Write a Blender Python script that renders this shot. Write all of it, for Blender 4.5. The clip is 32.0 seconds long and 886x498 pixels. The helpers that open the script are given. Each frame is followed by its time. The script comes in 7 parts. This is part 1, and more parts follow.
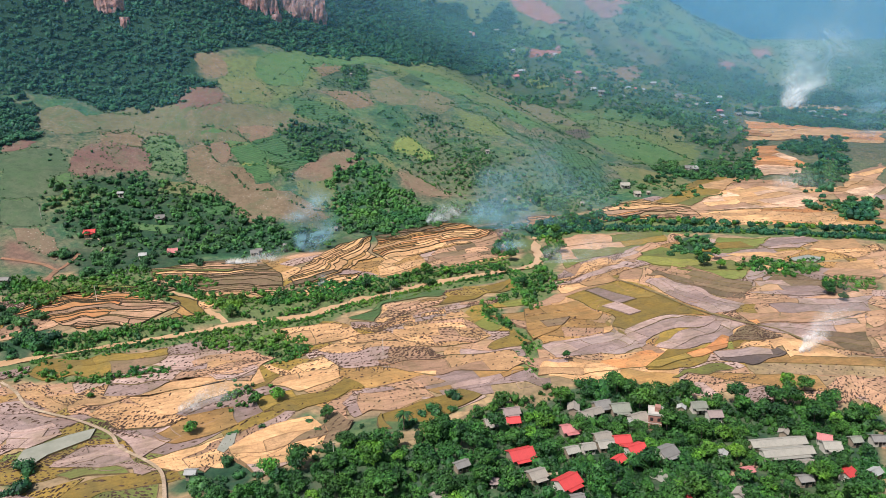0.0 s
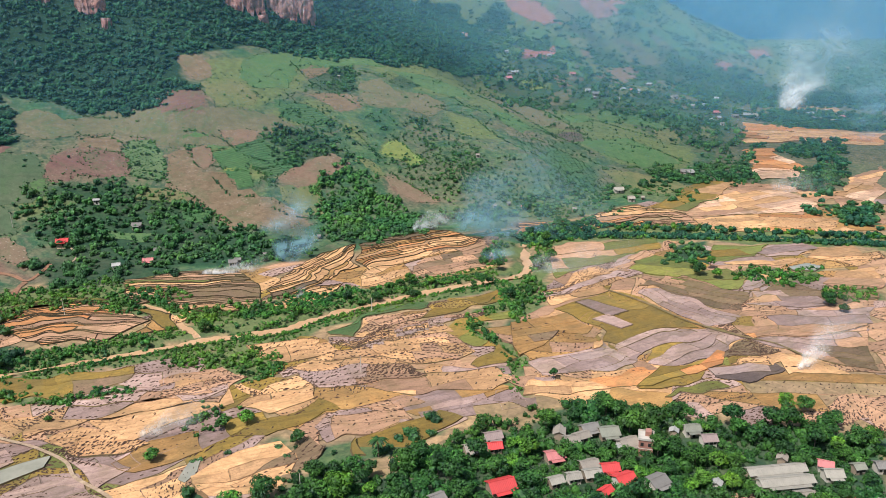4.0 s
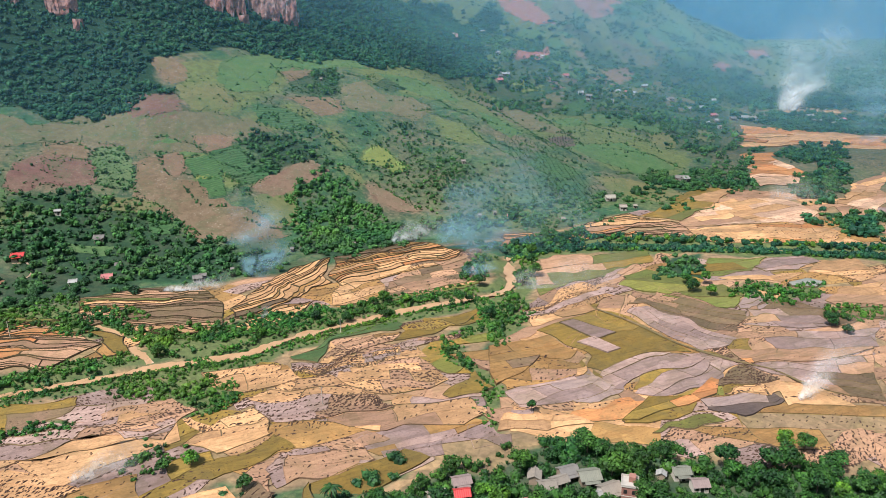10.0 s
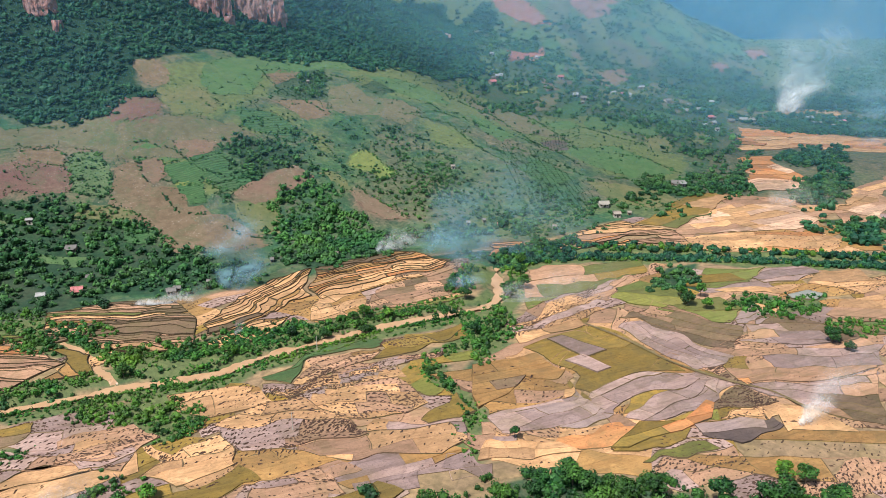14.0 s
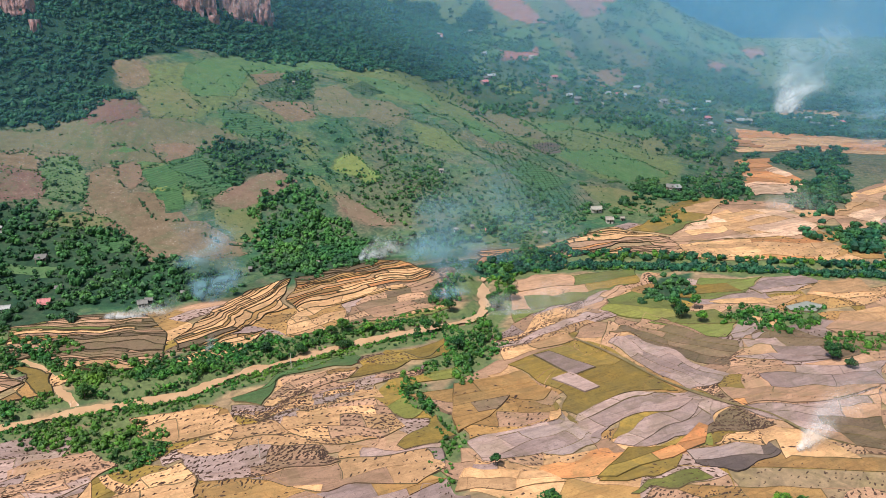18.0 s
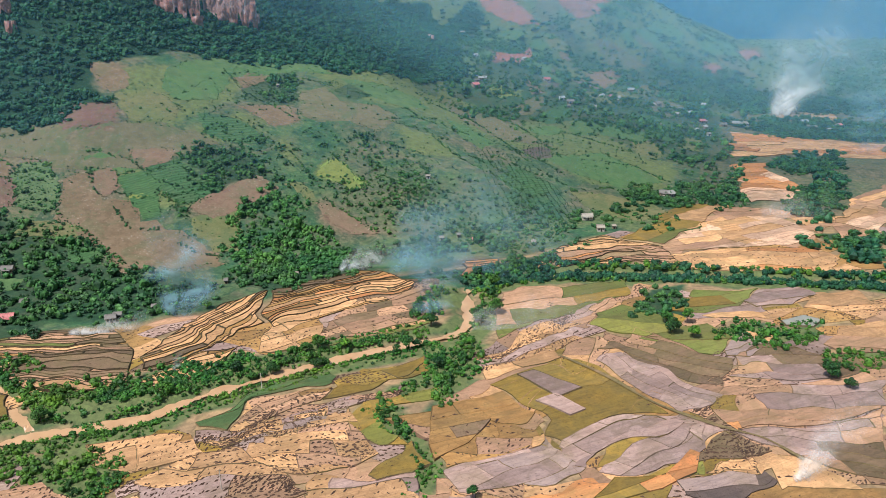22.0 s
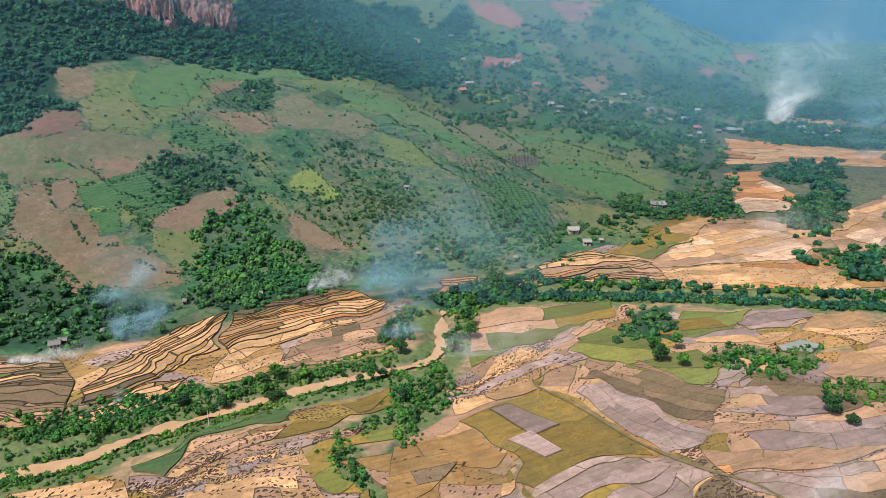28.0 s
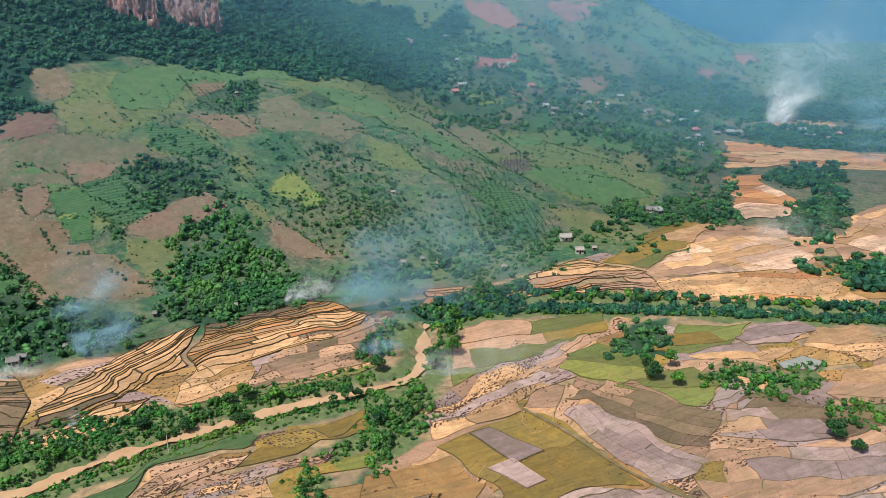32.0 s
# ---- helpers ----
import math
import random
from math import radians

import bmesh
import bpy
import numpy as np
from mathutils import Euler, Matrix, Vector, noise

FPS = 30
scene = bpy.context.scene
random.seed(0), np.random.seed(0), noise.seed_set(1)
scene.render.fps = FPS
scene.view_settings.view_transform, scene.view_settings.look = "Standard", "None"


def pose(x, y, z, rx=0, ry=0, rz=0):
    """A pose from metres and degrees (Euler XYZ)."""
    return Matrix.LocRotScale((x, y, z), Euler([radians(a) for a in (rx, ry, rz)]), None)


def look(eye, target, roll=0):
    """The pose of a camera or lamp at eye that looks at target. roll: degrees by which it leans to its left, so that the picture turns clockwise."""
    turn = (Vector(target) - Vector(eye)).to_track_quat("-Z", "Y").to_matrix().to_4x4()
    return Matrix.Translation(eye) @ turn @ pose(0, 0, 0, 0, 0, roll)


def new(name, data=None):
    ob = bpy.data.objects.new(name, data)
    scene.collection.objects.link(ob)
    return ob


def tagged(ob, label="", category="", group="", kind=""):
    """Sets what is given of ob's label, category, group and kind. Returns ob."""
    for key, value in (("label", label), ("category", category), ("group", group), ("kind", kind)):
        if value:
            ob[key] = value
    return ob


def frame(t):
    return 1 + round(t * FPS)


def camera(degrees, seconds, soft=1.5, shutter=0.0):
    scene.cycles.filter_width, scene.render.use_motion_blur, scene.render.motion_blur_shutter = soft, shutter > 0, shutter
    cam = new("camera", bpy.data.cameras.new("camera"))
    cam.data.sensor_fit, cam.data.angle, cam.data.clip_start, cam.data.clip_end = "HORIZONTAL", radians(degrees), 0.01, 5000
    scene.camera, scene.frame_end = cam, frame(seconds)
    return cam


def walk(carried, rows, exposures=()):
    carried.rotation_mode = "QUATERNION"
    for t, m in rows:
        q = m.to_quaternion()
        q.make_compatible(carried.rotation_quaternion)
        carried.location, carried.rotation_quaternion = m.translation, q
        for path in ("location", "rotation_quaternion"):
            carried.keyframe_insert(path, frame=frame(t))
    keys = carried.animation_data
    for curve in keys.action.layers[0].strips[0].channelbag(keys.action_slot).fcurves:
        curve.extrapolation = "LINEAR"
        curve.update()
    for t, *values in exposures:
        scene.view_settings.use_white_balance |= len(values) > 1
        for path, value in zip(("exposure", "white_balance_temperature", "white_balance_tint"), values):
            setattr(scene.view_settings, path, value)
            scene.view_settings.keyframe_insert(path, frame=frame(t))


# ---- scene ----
from mathutils import geometry

cam = camera(62, 32.0, soft=0.4)
PATH = [
    (0.0, pose(0.00, 0.00, 135.00, 70.278, 0.215, 24.666)),
    (2.0, pose(-0.10, 8.05, 134.64, 70.300, 0.269, 24.580)),
    (4.0, pose(-0.17, 16.18, 134.27, 70.318, 0.316, 24.511)),
    (6.0, pose(-0.17, 24.57, 133.81, 70.323, 0.342, 24.498)),
    (8.0, pose(-0.15, 33.09, 133.40, 70.327, 0.366, 24.497)),
    (10.0, pose(-0.13, 41.70, 133.18, 70.344, 0.408, 24.474)),
    (12.0, pose(-0.16, 50.28, 133.07, 70.353, 0.448, 24.440)),
    (14.0, pose(-0.32, 58.71, 133.06, 70.336, 0.474, 24.397)),
    (16.0, pose(-0.47, 66.99, 133.09, 70.298, 0.489, 24.336)),
    (18.0, pose(-0.52, 75.00, 133.11, 70.211, 0.488, 24.246)),
    (20.0, pose(-0.52, 82.93, 133.06, 70.161, 0.477, 24.142)),
    (22.0, pose(-0.53, 90.89, 132.88, 70.258, 0.455, 24.027)),
    (24.0, pose(-0.49, 99.00, 132.56, 70.391, 0.438, 23.923)),
    (26.0, pose(-0.28, 107.49, 132.06, 70.475, 0.454, 23.859)),
    (28.0, pose(-0.07, 116.17, 131.43, 70.537, 0.476, 23.826)),
    (30.0, pose(-0.01, 124.97, 130.66, 70.566, 0.483, 23.833)),
    (32.0, pose(-0.00, 133.84, 129.83, 70.582, 0.487, 23.857)),
]
walk(cam, PATH, [(0.0, 0.55, 5700, 8), (16.0, 0.50, 5700, 8), (32.0, 0.40, 5650, 6)])

# ---- light ----
SUN_EL, SUN_AZ = 58.0, 200.0   # degrees; azimuth clockwise from +y
world = bpy.data.worlds.new("sky")
scene.world = world
world.use_nodes = True
wt = world.node_tree
sky = wt.nodes.new("ShaderNodeTexSky")
sky.sky_type, sky.sun_disc = "NISHITA", False
sky.sun_elevation, sky.sun_rotation = radians(SUN_EL), radians(SUN_AZ)
sky.air_density, sky.dust_density = 1.2, 2.0
wt.links.new(sky.outputs[0], wt.nodes["Background"].inputs[0])
wt.nodes["Background"].inputs[1].default_value = 0.080
sun_data = bpy.data.lights.new("sun", "SUN")
sun_data.energy, sun_data.angle, sun_data.color = 4.25, radians(2.0), (1.0, 0.95, 0.87)
sun = new("sun", sun_data)
sun.matrix_world = look((0, 0, 900), Vector((0, 0, 900)) - Vector((math.sin(radians(SUN_AZ)) * math.cos(radians(SUN_EL)), math.cos(radians(SUN_AZ)) * math.cos(radians(SUN_EL)), math.sin(radians(SUN_EL)))))


# ---- materials ----
class Mat:
    """Small builder for node materials in object or world coordinates."""

    def __init__(self, name, rough=0.8, metal=0.0, spec=0.3):
        self.m = bpy.data.materials.new(name)
        self.m.use_nodes = True
        self.t = self.m.node_tree
        self.b = self.t.nodes["Principled BSDF"]
        self.b.inputs["Roughness"].default_value = rough
        self.b.inputs["Metallic"].default_value = metal
        self.b.inputs["Specular IOR Level"].default_value = spec
        self.geo = self.t.nodes.new("ShaderNodeNewGeometry")

    def node(self, kind, **kw):
        n = self.t.nodes.new(kind)
        for k, v in kw.items():
            n.inputs[k].default_value = v
        return n

    def link(self, a, b):
        self.t.links.new(a, b)
        return self

    def noise(self, scale, detail=4.0, rough=0.6, vec=None, distort=0.0):
        n = self.node("ShaderNodeTexNoise", Scale=scale, Detail=detail, Roughness=rough, Distortion=distort)
        self.link(vec or self.geo.outputs["Position"], n.inputs["Vector"])
        return n.outputs["Fac"]

    def ramp(self, fac, stops):
        r = self.t.nodes.new("ShaderNodeValToRGB")
        while len(r.color_ramp.elements) < len(stops):
            r.color_ramp.elements.new(0.5)
        for e, (p, c) in zip(r.color_ramp.elements, stops):
            e.position = p
            e.color = (*c, 1) if len(c) == 3 else c
        self.link(fac, r.inputs[0])
        return r.outputs[0]

    def mix(self, fac, a, b, mode="MIX"):
        n = self.t.nodes.new("ShaderNodeMix")
        n.data_type, n.blend_type = "RGBA", mode
        for v, i in ((fac, 0), (a, 6), (b, 7)):
            if hasattr(v, "links"):
                self.link(v, n.inputs[i])
            elif i == 0:
                n.inputs[i].default_value = v
            else:
                n.inputs[i].default_value = (*v, 1)
        return n.outputs[2]

    def math(self, op, a, b=0.0):
        n = self.t.nodes.new("ShaderNodeMath")
        n.operation = op
        for v, i in ((a, 0), (b, 1)):
            if hasattr(v, "links"):
                self.link(v, n.inputs[i])
            else:
                n.inputs[i].default_value = v
        return n.outputs[0]

    def turned(self, degrees, sx, sy, vec=None):
        """Ground coordinates turned by an angle and then stretched."""
        rot = self.t.nodes.new("ShaderNodeVectorRotate")
        rot.rotation_type = "Z_AXIS"
        rot.inputs["Angle"].default_value = radians(-degrees)
        self.link(vec or self.geo.outputs["Position"], rot.inputs["Vector"])
        mul = self.t.nodes.new("ShaderNodeVectorMath")
        mul.operation = "MULTIPLY"
        mul.inputs[1].default_value = (sx, sy, 0.0)
        self.link(rot.outputs[0], mul.inputs[0])
        return mul.outputs[0]

    def small_plots(self, sx, sy, feature):
        """An irregular net of small plots, stretched along the valley."""
        wav = self.node("ShaderNodeTexNoise", Scale=0.045, Detail=3.0)
        self.link(self.geo.outputs["Position"], wav.inputs["Vector"])
        add = self.t.nodes.new("ShaderNodeVectorMath")
        add.operation = "MULTIPLY_ADD"
        self.link(wav.outputs["Color"], add.inputs[0])
        add.inputs[1].default_value = (26, 26, 0)
        self.link(self.geo.outputs["Position"], add.inputs[2])
        laid = self.turned(48, sx, sy, add.outputs[0])
        vo = self.t.nodes.new("ShaderNodeTexVoronoi")
        vo.feature = feature
        vo.inputs["Scale"].default_value = 1.0
        self.link(laid, vo.inputs["Vector"])
        return vo

    def cracks(self, sx, sy, width):
        vo = self.small_plots(sx, sy, "DISTANCE_TO_EDGE")
        return self.ramp(vo.outputs["Distance"], [(0.0, (1, 1, 1)), (width, (0.6, 0.6, 0.6)), (width * 1.7, (0, 0, 0))])

    def tint(self, sx, sy):
        vo = self.small_plots(sx, sy, "F1")
        return self.ramp(vo.outputs["Color"], [(0.25, (0, 0, 0)), (0.8, (1, 1, 1))])

    def color(self, out):
        self.link(out, self.b.inputs["Base Color"])
        return self

    def bump(self, fac, strength, dist):
        n = self.node("ShaderNodeBump", Strength=strength, Distance=dist)
        self.link(fac, n.inputs["Height"])
        self.link(n.outputs[0], self.b.inputs["Normal"])
        return self

    def random(self):
        return self.t.nodes.new("ShaderNodeObjectInfo").outputs["Random"]


def shade(c, k):
    return tuple(min(1.0, v * k) for v in c)


def rich(c, k):
    """The colour moved away from grey by k."""
    lum = 0.3 * c[0] + 0.6 * c[1] + 0.1 * c[2]
    return tuple(max(0.004, lum + (v - lum) * k) for v in c)


def soil_material(name, col, alt, rough=0.85, fine=0.6, streak=0.0):
    """Worked earth, straw or mud: two scales of variation and a fine relief."""
    col, alt = ((c[0], c[1] * 0.945, c[2] * 0.90) for c in (col, alt))
    col, alt = rich(col, 1.06), rich(alt, 1.06)
    m = Mat(name, rough)
    big = m.noise(0.06, 3)
    mid = m.noise(0.35, 5, 0.7)
    small = m.noise(2.2, 4, 0.7)
    c = m.mix(m.ramp(big, [(0.35, (0, 0, 0)), (0.68, (1, 1, 1))]), col, alt)
    c = m.mix(m.math("MULTIPLY", m.ramp(mid, [(0.4, (0, 0, 0)), (0.75, (1, 1, 1))]), 0.55), c, shade(alt, 0.62))
    c = m.mix(m.math("MULTIPLY", m.ramp(small, [(0.5, (0, 0, 0)), (0.72, (1, 1, 1))]), fine), c, shade(col, 0.5))
    clod = m.noise(1.1, 6, 0.8)
    c = m.mix(m.math("MULTIPLY", m.ramp(clod, [(0.53, (0, 0, 0)), (0.62, (1, 1, 1))]), 0.45 + 0.5 * fine), c, shade(alt, 0.42))
    c = m.mix(m.math("MULTIPLY", m.cracks(0.075, 0.16, 0.035), 0.3), c, shade(alt, 0.38))
    c = m.mix(m.math("MULTIPLY", m.tint(0.075, 0.16), 0.5), c, shade(alt, 0.72))
    # stains and dried patches that run across the bunds
    stain = m.ramp(m.noise(0.07, 5, 0.65, distort=0.8), [(0.48, (0, 0, 0)), (0.6, (1, 1, 1))])
    c = m.mix(m.math("MULTIPLY", stain, 0.5), c, m.mix(m.noise(0.02, 2), shade(alt, 0.55), (0.2, 0.15, 0.06)))
    dry = m.ramp(m.noise(0.16, 6, 0.75, distort=0.6), [(0.55, (0, 0, 0)), (0.68, (1, 1, 1))])
    c = m.mix(m.math("MULTIPLY", dry, 0.35), c, shade(col, 1.3))
    furrow = m.ramp(m.noise(1.0, 5, 0.7, m.turned(48, 0.05, 0.6), 0.4), [(0.42, (0.72, 0.7, 0.68)), (0.5, (1, 1, 1)), (0.62, (1.14, 1.13, 1.1))])
    c = m.mix(0.55, c, m.mix(1.0, c, furrow, "MULTIPLY"))
    v = m.ramp(m.random(), [(0.0, (0.68, 0.68, 0.69)), (1.0, (1.16, 1.14, 1.1))])
    m.color(m.mix(1.0, c, v, "MULTIPLY")).bump(small, 0.5, 0.25)
    return m.m


FIELD_MATS = {
    "lilac": soil_material("wet_mud", (0.465, 0.335, 0.295), (0.385, 0.26, 0.215), 0.55, 0.25),
    "grey": soil_material("grey_mud", (0.31, 0.235, 0.22), (0.36, 0.26, 0.22), 0.6, 0.35),
    "mud": soil_material("dry_mud", (0.42, 0.25, 0.165), (0.50, 0.30, 0.18), 0.85, 0.5),
    "straw": soil_material("straw", (0.71, 0.43, 0.225), (0.58, 0.335, 0.165), 0.85, 0.35),
    "sand": soil_material("pale_sand", (0.80, 0.54, 0.37), (0.62, 0.39, 0.26), 0.9, 0.3),
    "orange": soil_material("orange_earth", (0.56, 0.225, 0.09), (0.56, 0.28, 0.12), 0.85, 0.4),
    "ochre": soil_material("ochre_stubble", (0.43, 0.26, 0.10), (0.38, 0.21, 0.08), 0.7, 0.4),
    "olive": soil_material("olive_stubble", (0.34, 0.21, 0.05), (0.27, 0.19, 0.05), 0.7, 0.4),
    "lime": soil_material("young_rice", (0.27, 0.255, 0.065), (0.20, 0.2, 0.05), 0.7, 0.4),
    "green": soil_material("meadow_grass", (0.15, 0.19, 0.045), (0.20, 0.20, 0.06), 0.8, 0.5),
    "crop": soil_material("green_crop", (0.07, 0.135, 0.048), (0.10, 0.145, 0.05), 0.7, 0.5),
    "umber": soil_material("dark_wet_earth", (0.25, 0.16, 0.105), (0.19, 0.135, 0.075), 0.7, 0.5),
    "dark": soil_material("burnt_stubble", (0.13, 0.095, 0.085), (0.22, 0.16, 0.13), 0.9, 0.6),
}
wm = Mat("pond_water", 0.22, 0.0, 0.5)
wm.color(wm.ramp(wm.noise(0.2), [(0.3, (0.22, 0.20, 0.145)), (0.7, (0.31, 0.27, 0.2))])).bump(wm.noise(3.0, 2), 0.05, 0.05)
FIELD_MATS["water"] = wm.m
rm = Mat("silty_river", 0.3, 0.0, 0.4)
rm.color(rm.ramp(rm.noise(0.12, 4), [(0.3, (0.40, 0.22, 0.105)), (0.7, (0.52, 0.305, 0.155))])).bump(rm.noise(1.6, 3), 0.08, 0.1)
RIVER_MAT = rm.m


def leaf_material(name, dark, light, yellow, mixed=False):
    """Foliage: a shade of its own for each clump and a mottled grain."""
    dark, light, yellow = shade(rich(dark, 1.15), 0.82), rich(light, 1.15), rich(yellow, 1.15)
    m = Mat(name, 0.6, 0.0, 0.25)
    isl = m.geo.outputs["Random Per Island"]
    c = m.mix(isl, dark, light)
    big = m.ramp(m.noise(0.03, 3), [(0.4, (0, 0, 0)), (0.7, (1, 1, 1))])
    c = m.mix(m.math("MULTIPLY", big, 0.55), c, yellow)
    crown = m.ramp(m.noise(0.17, 2), [(0.36, (0.45, 0.5, 0.55)), (0.64, (1.5, 1.42, 1.2))])
    c = m.mix(1.0, c, crown, "MULTIPLY")
    tree = m.ramp(m.random(), [(0.0, (0.7, 0.75, 0.8)), (0.5, (1.0, 1.0, 0.95)), (0.8, (1.3, 1.25, 0.95)), (0.9, (2.1, 1.8, 0.9))] if mixed else [(0.0, (0.8, 0.85, 0.9)), (1.0, (1.15, 1.1, 1.0))])
    c = m.mix(1.0, c, tree, "MULTIPLY")
    grain = m.ramp(m.noise(1.3, 3), [(0.35, (0.5, 0.54, 0.55)), (0.65, (1.2, 1.18, 1.1))])
    m.color(m.mix(1.0, c, grain, "MULTIPLY"))
    return m.m


LEAF_FOREST = leaf_material("forest_leaves", (0.008, 0.040, 0.028), (0.034, 0.098, 0.054), (0.052, 0.125, 0.048))
LEAF_SCRUB = leaf_material("scrub_leaves", (0.016, 0.06, 0.028), (0.065, 0.148, 0.052), (0.1, 0.165, 0.048))
LEAF_GROVE = leaf_material("grove_leaves", (0.022, 0.08, 0.03), (0.075, 0.175, 0.055), (0.11, 0.19, 0.05))
LEAF_RIVER = leaf_material("bank_leaves", (0.018, 0.07, 0.022), (0.07, 0.175, 0.036), (0.15, 0.21, 0.035))
LEAF_VILLAGE = leaf_material("garden_leaves", (0.013, 0.05, 0.02), (0.05, 0.125, 0.034), (0.085, 0.145, 0.028), True)
bm_ = Mat("bark", 0.9)
bm_.color(bm_.ramp(bm_.noise(3.0, 5), [(0.3, (0.09, 0.065, 0.045)), (0.7, (0.2, 0.15, 0.11))])).bump(bm_.noise(9.0), 0.6, 0.05)
BARK = bm_.m


# ---- the land ----
FOOT = [(-400, -420), (0, -390), (200, -352), (270, -318), (350, -262), (400, -222), (440, -180), (480, -128), (530, -92), (600, -72), (735, -45), (820, -50), (930, -62), (1130, -40), (1480, -35), (1800, -60), (2300, -500), (6000, -900)]
FY, FXX = np.array(FOOT, float).T

def smooth(a, b, v):
    u = np.clip((v - a) / (b - a), 0, 1)
    return u * u * (3 - 2 * u)

def softplus(d, k):
    return k * np.logaddexp(0, d / k)

def bump(x, y, cx, cy, r, h):
    return h * np.exp(-((x - cx) ** 2 + (y - cy) ** 2) / (r * r))

def height(x, y):
    """Height of the land at x, y (arrays)."""
    x, y = np.asarray(x, float), np.asarray(y, float)
    fx = sum(np.interp(y + o, FY, FXX) for o in (-36, -12, 12, 36)) / 4
    d = fx - x
    h = 0.243 * softplus(d + 6, 14)
    up = smooth(300, 420, y) * (1 - smooth(760, 980, y))
    h = h + up * 0.75 * softplus(d - 330, 30)
    h = h + 0.22 * softplus(d - 260, 30) * (1 - smooth(430, 560, y))
    # folds of the slope
    far = smooth(15, 120, d)
    h = h + far * (4.5 * np.sin(x * 0.021 + y * 0.013) * np.sin(y * 0.017 - x * 0.006 + 1.0) + 1.2 * np.sin(x * 0.06 + 1.3 * np.sin(y * 0.031)) * np.sin(y * 0.052))
    h = h + bump(x, y, -285, 570, 60, 6) + bump(x, y, -381, 414, 26, 8) - bump(x, y, -250, 690, 55, 12) + bump(x, y, -430, 460, 40, 8)
    h = h + 0.22 * softplus(d + 10, 20) * smooth(950, 1150, y) * (1 - 0.75 * smooth(1200, 1700, y))
    h = h + bump(x, y, -260, 1480, 170, 32) + bump(x, y, -190, 1750, 140, 18)
    # the village stands on a low rise
    v = smooth(0, 45, 218 - y + 0.32 * (x + 20)) * smooth(-150, -70, x)
    return h + 6.0 * v

RIVER = [(-275, 140), (-252, 166), (-232, 187), (-213, 207), (-203, 219), (-195, 226), (-184, 235), (-176, 243), (-173, 253), (-168, 263), (-161, 273), (-152, 286), (-143, 298), (-133, 311), (-123, 321), (-113, 332), (-106, 341), (-106, 353), (-114, 370), (-121, 386), (-108, 402), (-87, 417), (-48, 433), (-9, 446), (29, 456), (110, 478), (300, 520)]
STREAM = [(-249, 236), (-241, 235), (-234.2, 232.2), (-228.1, 231.1), (-222.3, 228.2), (-216.7, 225.3), (-210.8, 223.6), (-204.5, 221.5)]
CREEK = [(-108, 325), (-101, 303), (-106, 289), (-111, 276), (-100, 269), (-90, 266), (-78, 254), (-78, 242), (-71, 231)]
CANAL = [(-63, 336), (-43, 328), (-25, 315), (-2, 309), (10, 309), (21, 301)]


def from_line(x, y, line):
    """Distance of points to a line of corners."""
    best = np.full(np.shape(x), 1e9)
    for (ax, ay), (bx, by) in zip(line, line[1:]):
        ux, uy = bx - ax, by - ay
        s = np.clip(((x - ax) * ux + (y - ay) * uy) / (ux * ux + uy * uy), 0, 1)
        best = np.minimum(best, np.hypot(x - ax - s * ux, y - ay - s * uy))
    return best


def inside(x, y, poly):
    """Which points lie in a polygon."""
    hit = np.zeros(np.shape(x), bool)
    box_x, box_y = [p[0] for p in poly], [p[1] for p in poly]
    if x.max() < min(box_x) or x.min() > max(box_x) or y.max() < min(box_y) or y.min() > max(box_y):
        return hit
    for (ax, ay), (bx, by) in zip(poly, poly[1:] + poly[:1]):
        hit ^= ((ay > y) != (by > y)) & (x < (bx - ax) * (y - ay) / ((by - ay) or 1e-9) + ax)
    return hit


def ground(x, y):
    """Height of the ground sheet: the land with the river bed cut into it."""
    x, y = np.asarray(x, float), np.asarray(y, float)
    bed = from_line(x, y, RIVER)
    return height(x, y) - 2.2 * (1 - smooth(3.2, 5.6, bed)) - 0.5 * (1 - smooth(1.0, 3.0, from_line(x, y, CREEK)))


# where the fields end and the green slope begins: x for each y
EDGE_Y, EDGE_X = (0, 230, 295, 340, 382, 415, 452, 500, 554, 700, 809, 3000), (-330, -318, -231, -196, -166, -127, -97, -70, -44, -42, -38, -38)


def steps(*parts):
    """Grid lines: (start, end, step) one after another."""
    out = []
    for a, b, s in parts:
        out += list(np.arange(a, b, s))
    return np.array(out + [parts[-1][1]], float)


def mesh_from(name, verts, faces, material, smooth_shade=False):
    me = bpy.data.meshes.new(name)
    verts, faces = np.asarray(verts, np.float32), np.asarray(faces, np.int32)
    n, k = faces.shape
    me.vertices.add(len(verts))
    me.vertices.foreach_set("co", verts.ravel())
    me.loops.add(n * k)
    me.loops.foreach_set("vertex_index", faces.ravel())
    me.polygons.add(n)
    me.polygons.foreach_set("loop_start", np.arange(0, n * k, k, dtype=np.int32))
    me.polygons.foreach_set("use_smooth", np.full(n, smooth_shade))
    me.update(calc_edges=True)
    me.materials.append(material)
    return me


# plan of the hillside: bare plots, meadows and woods
BARE = []


def bare_plot(red, *corners):
    BARE.append((list(corners), red))


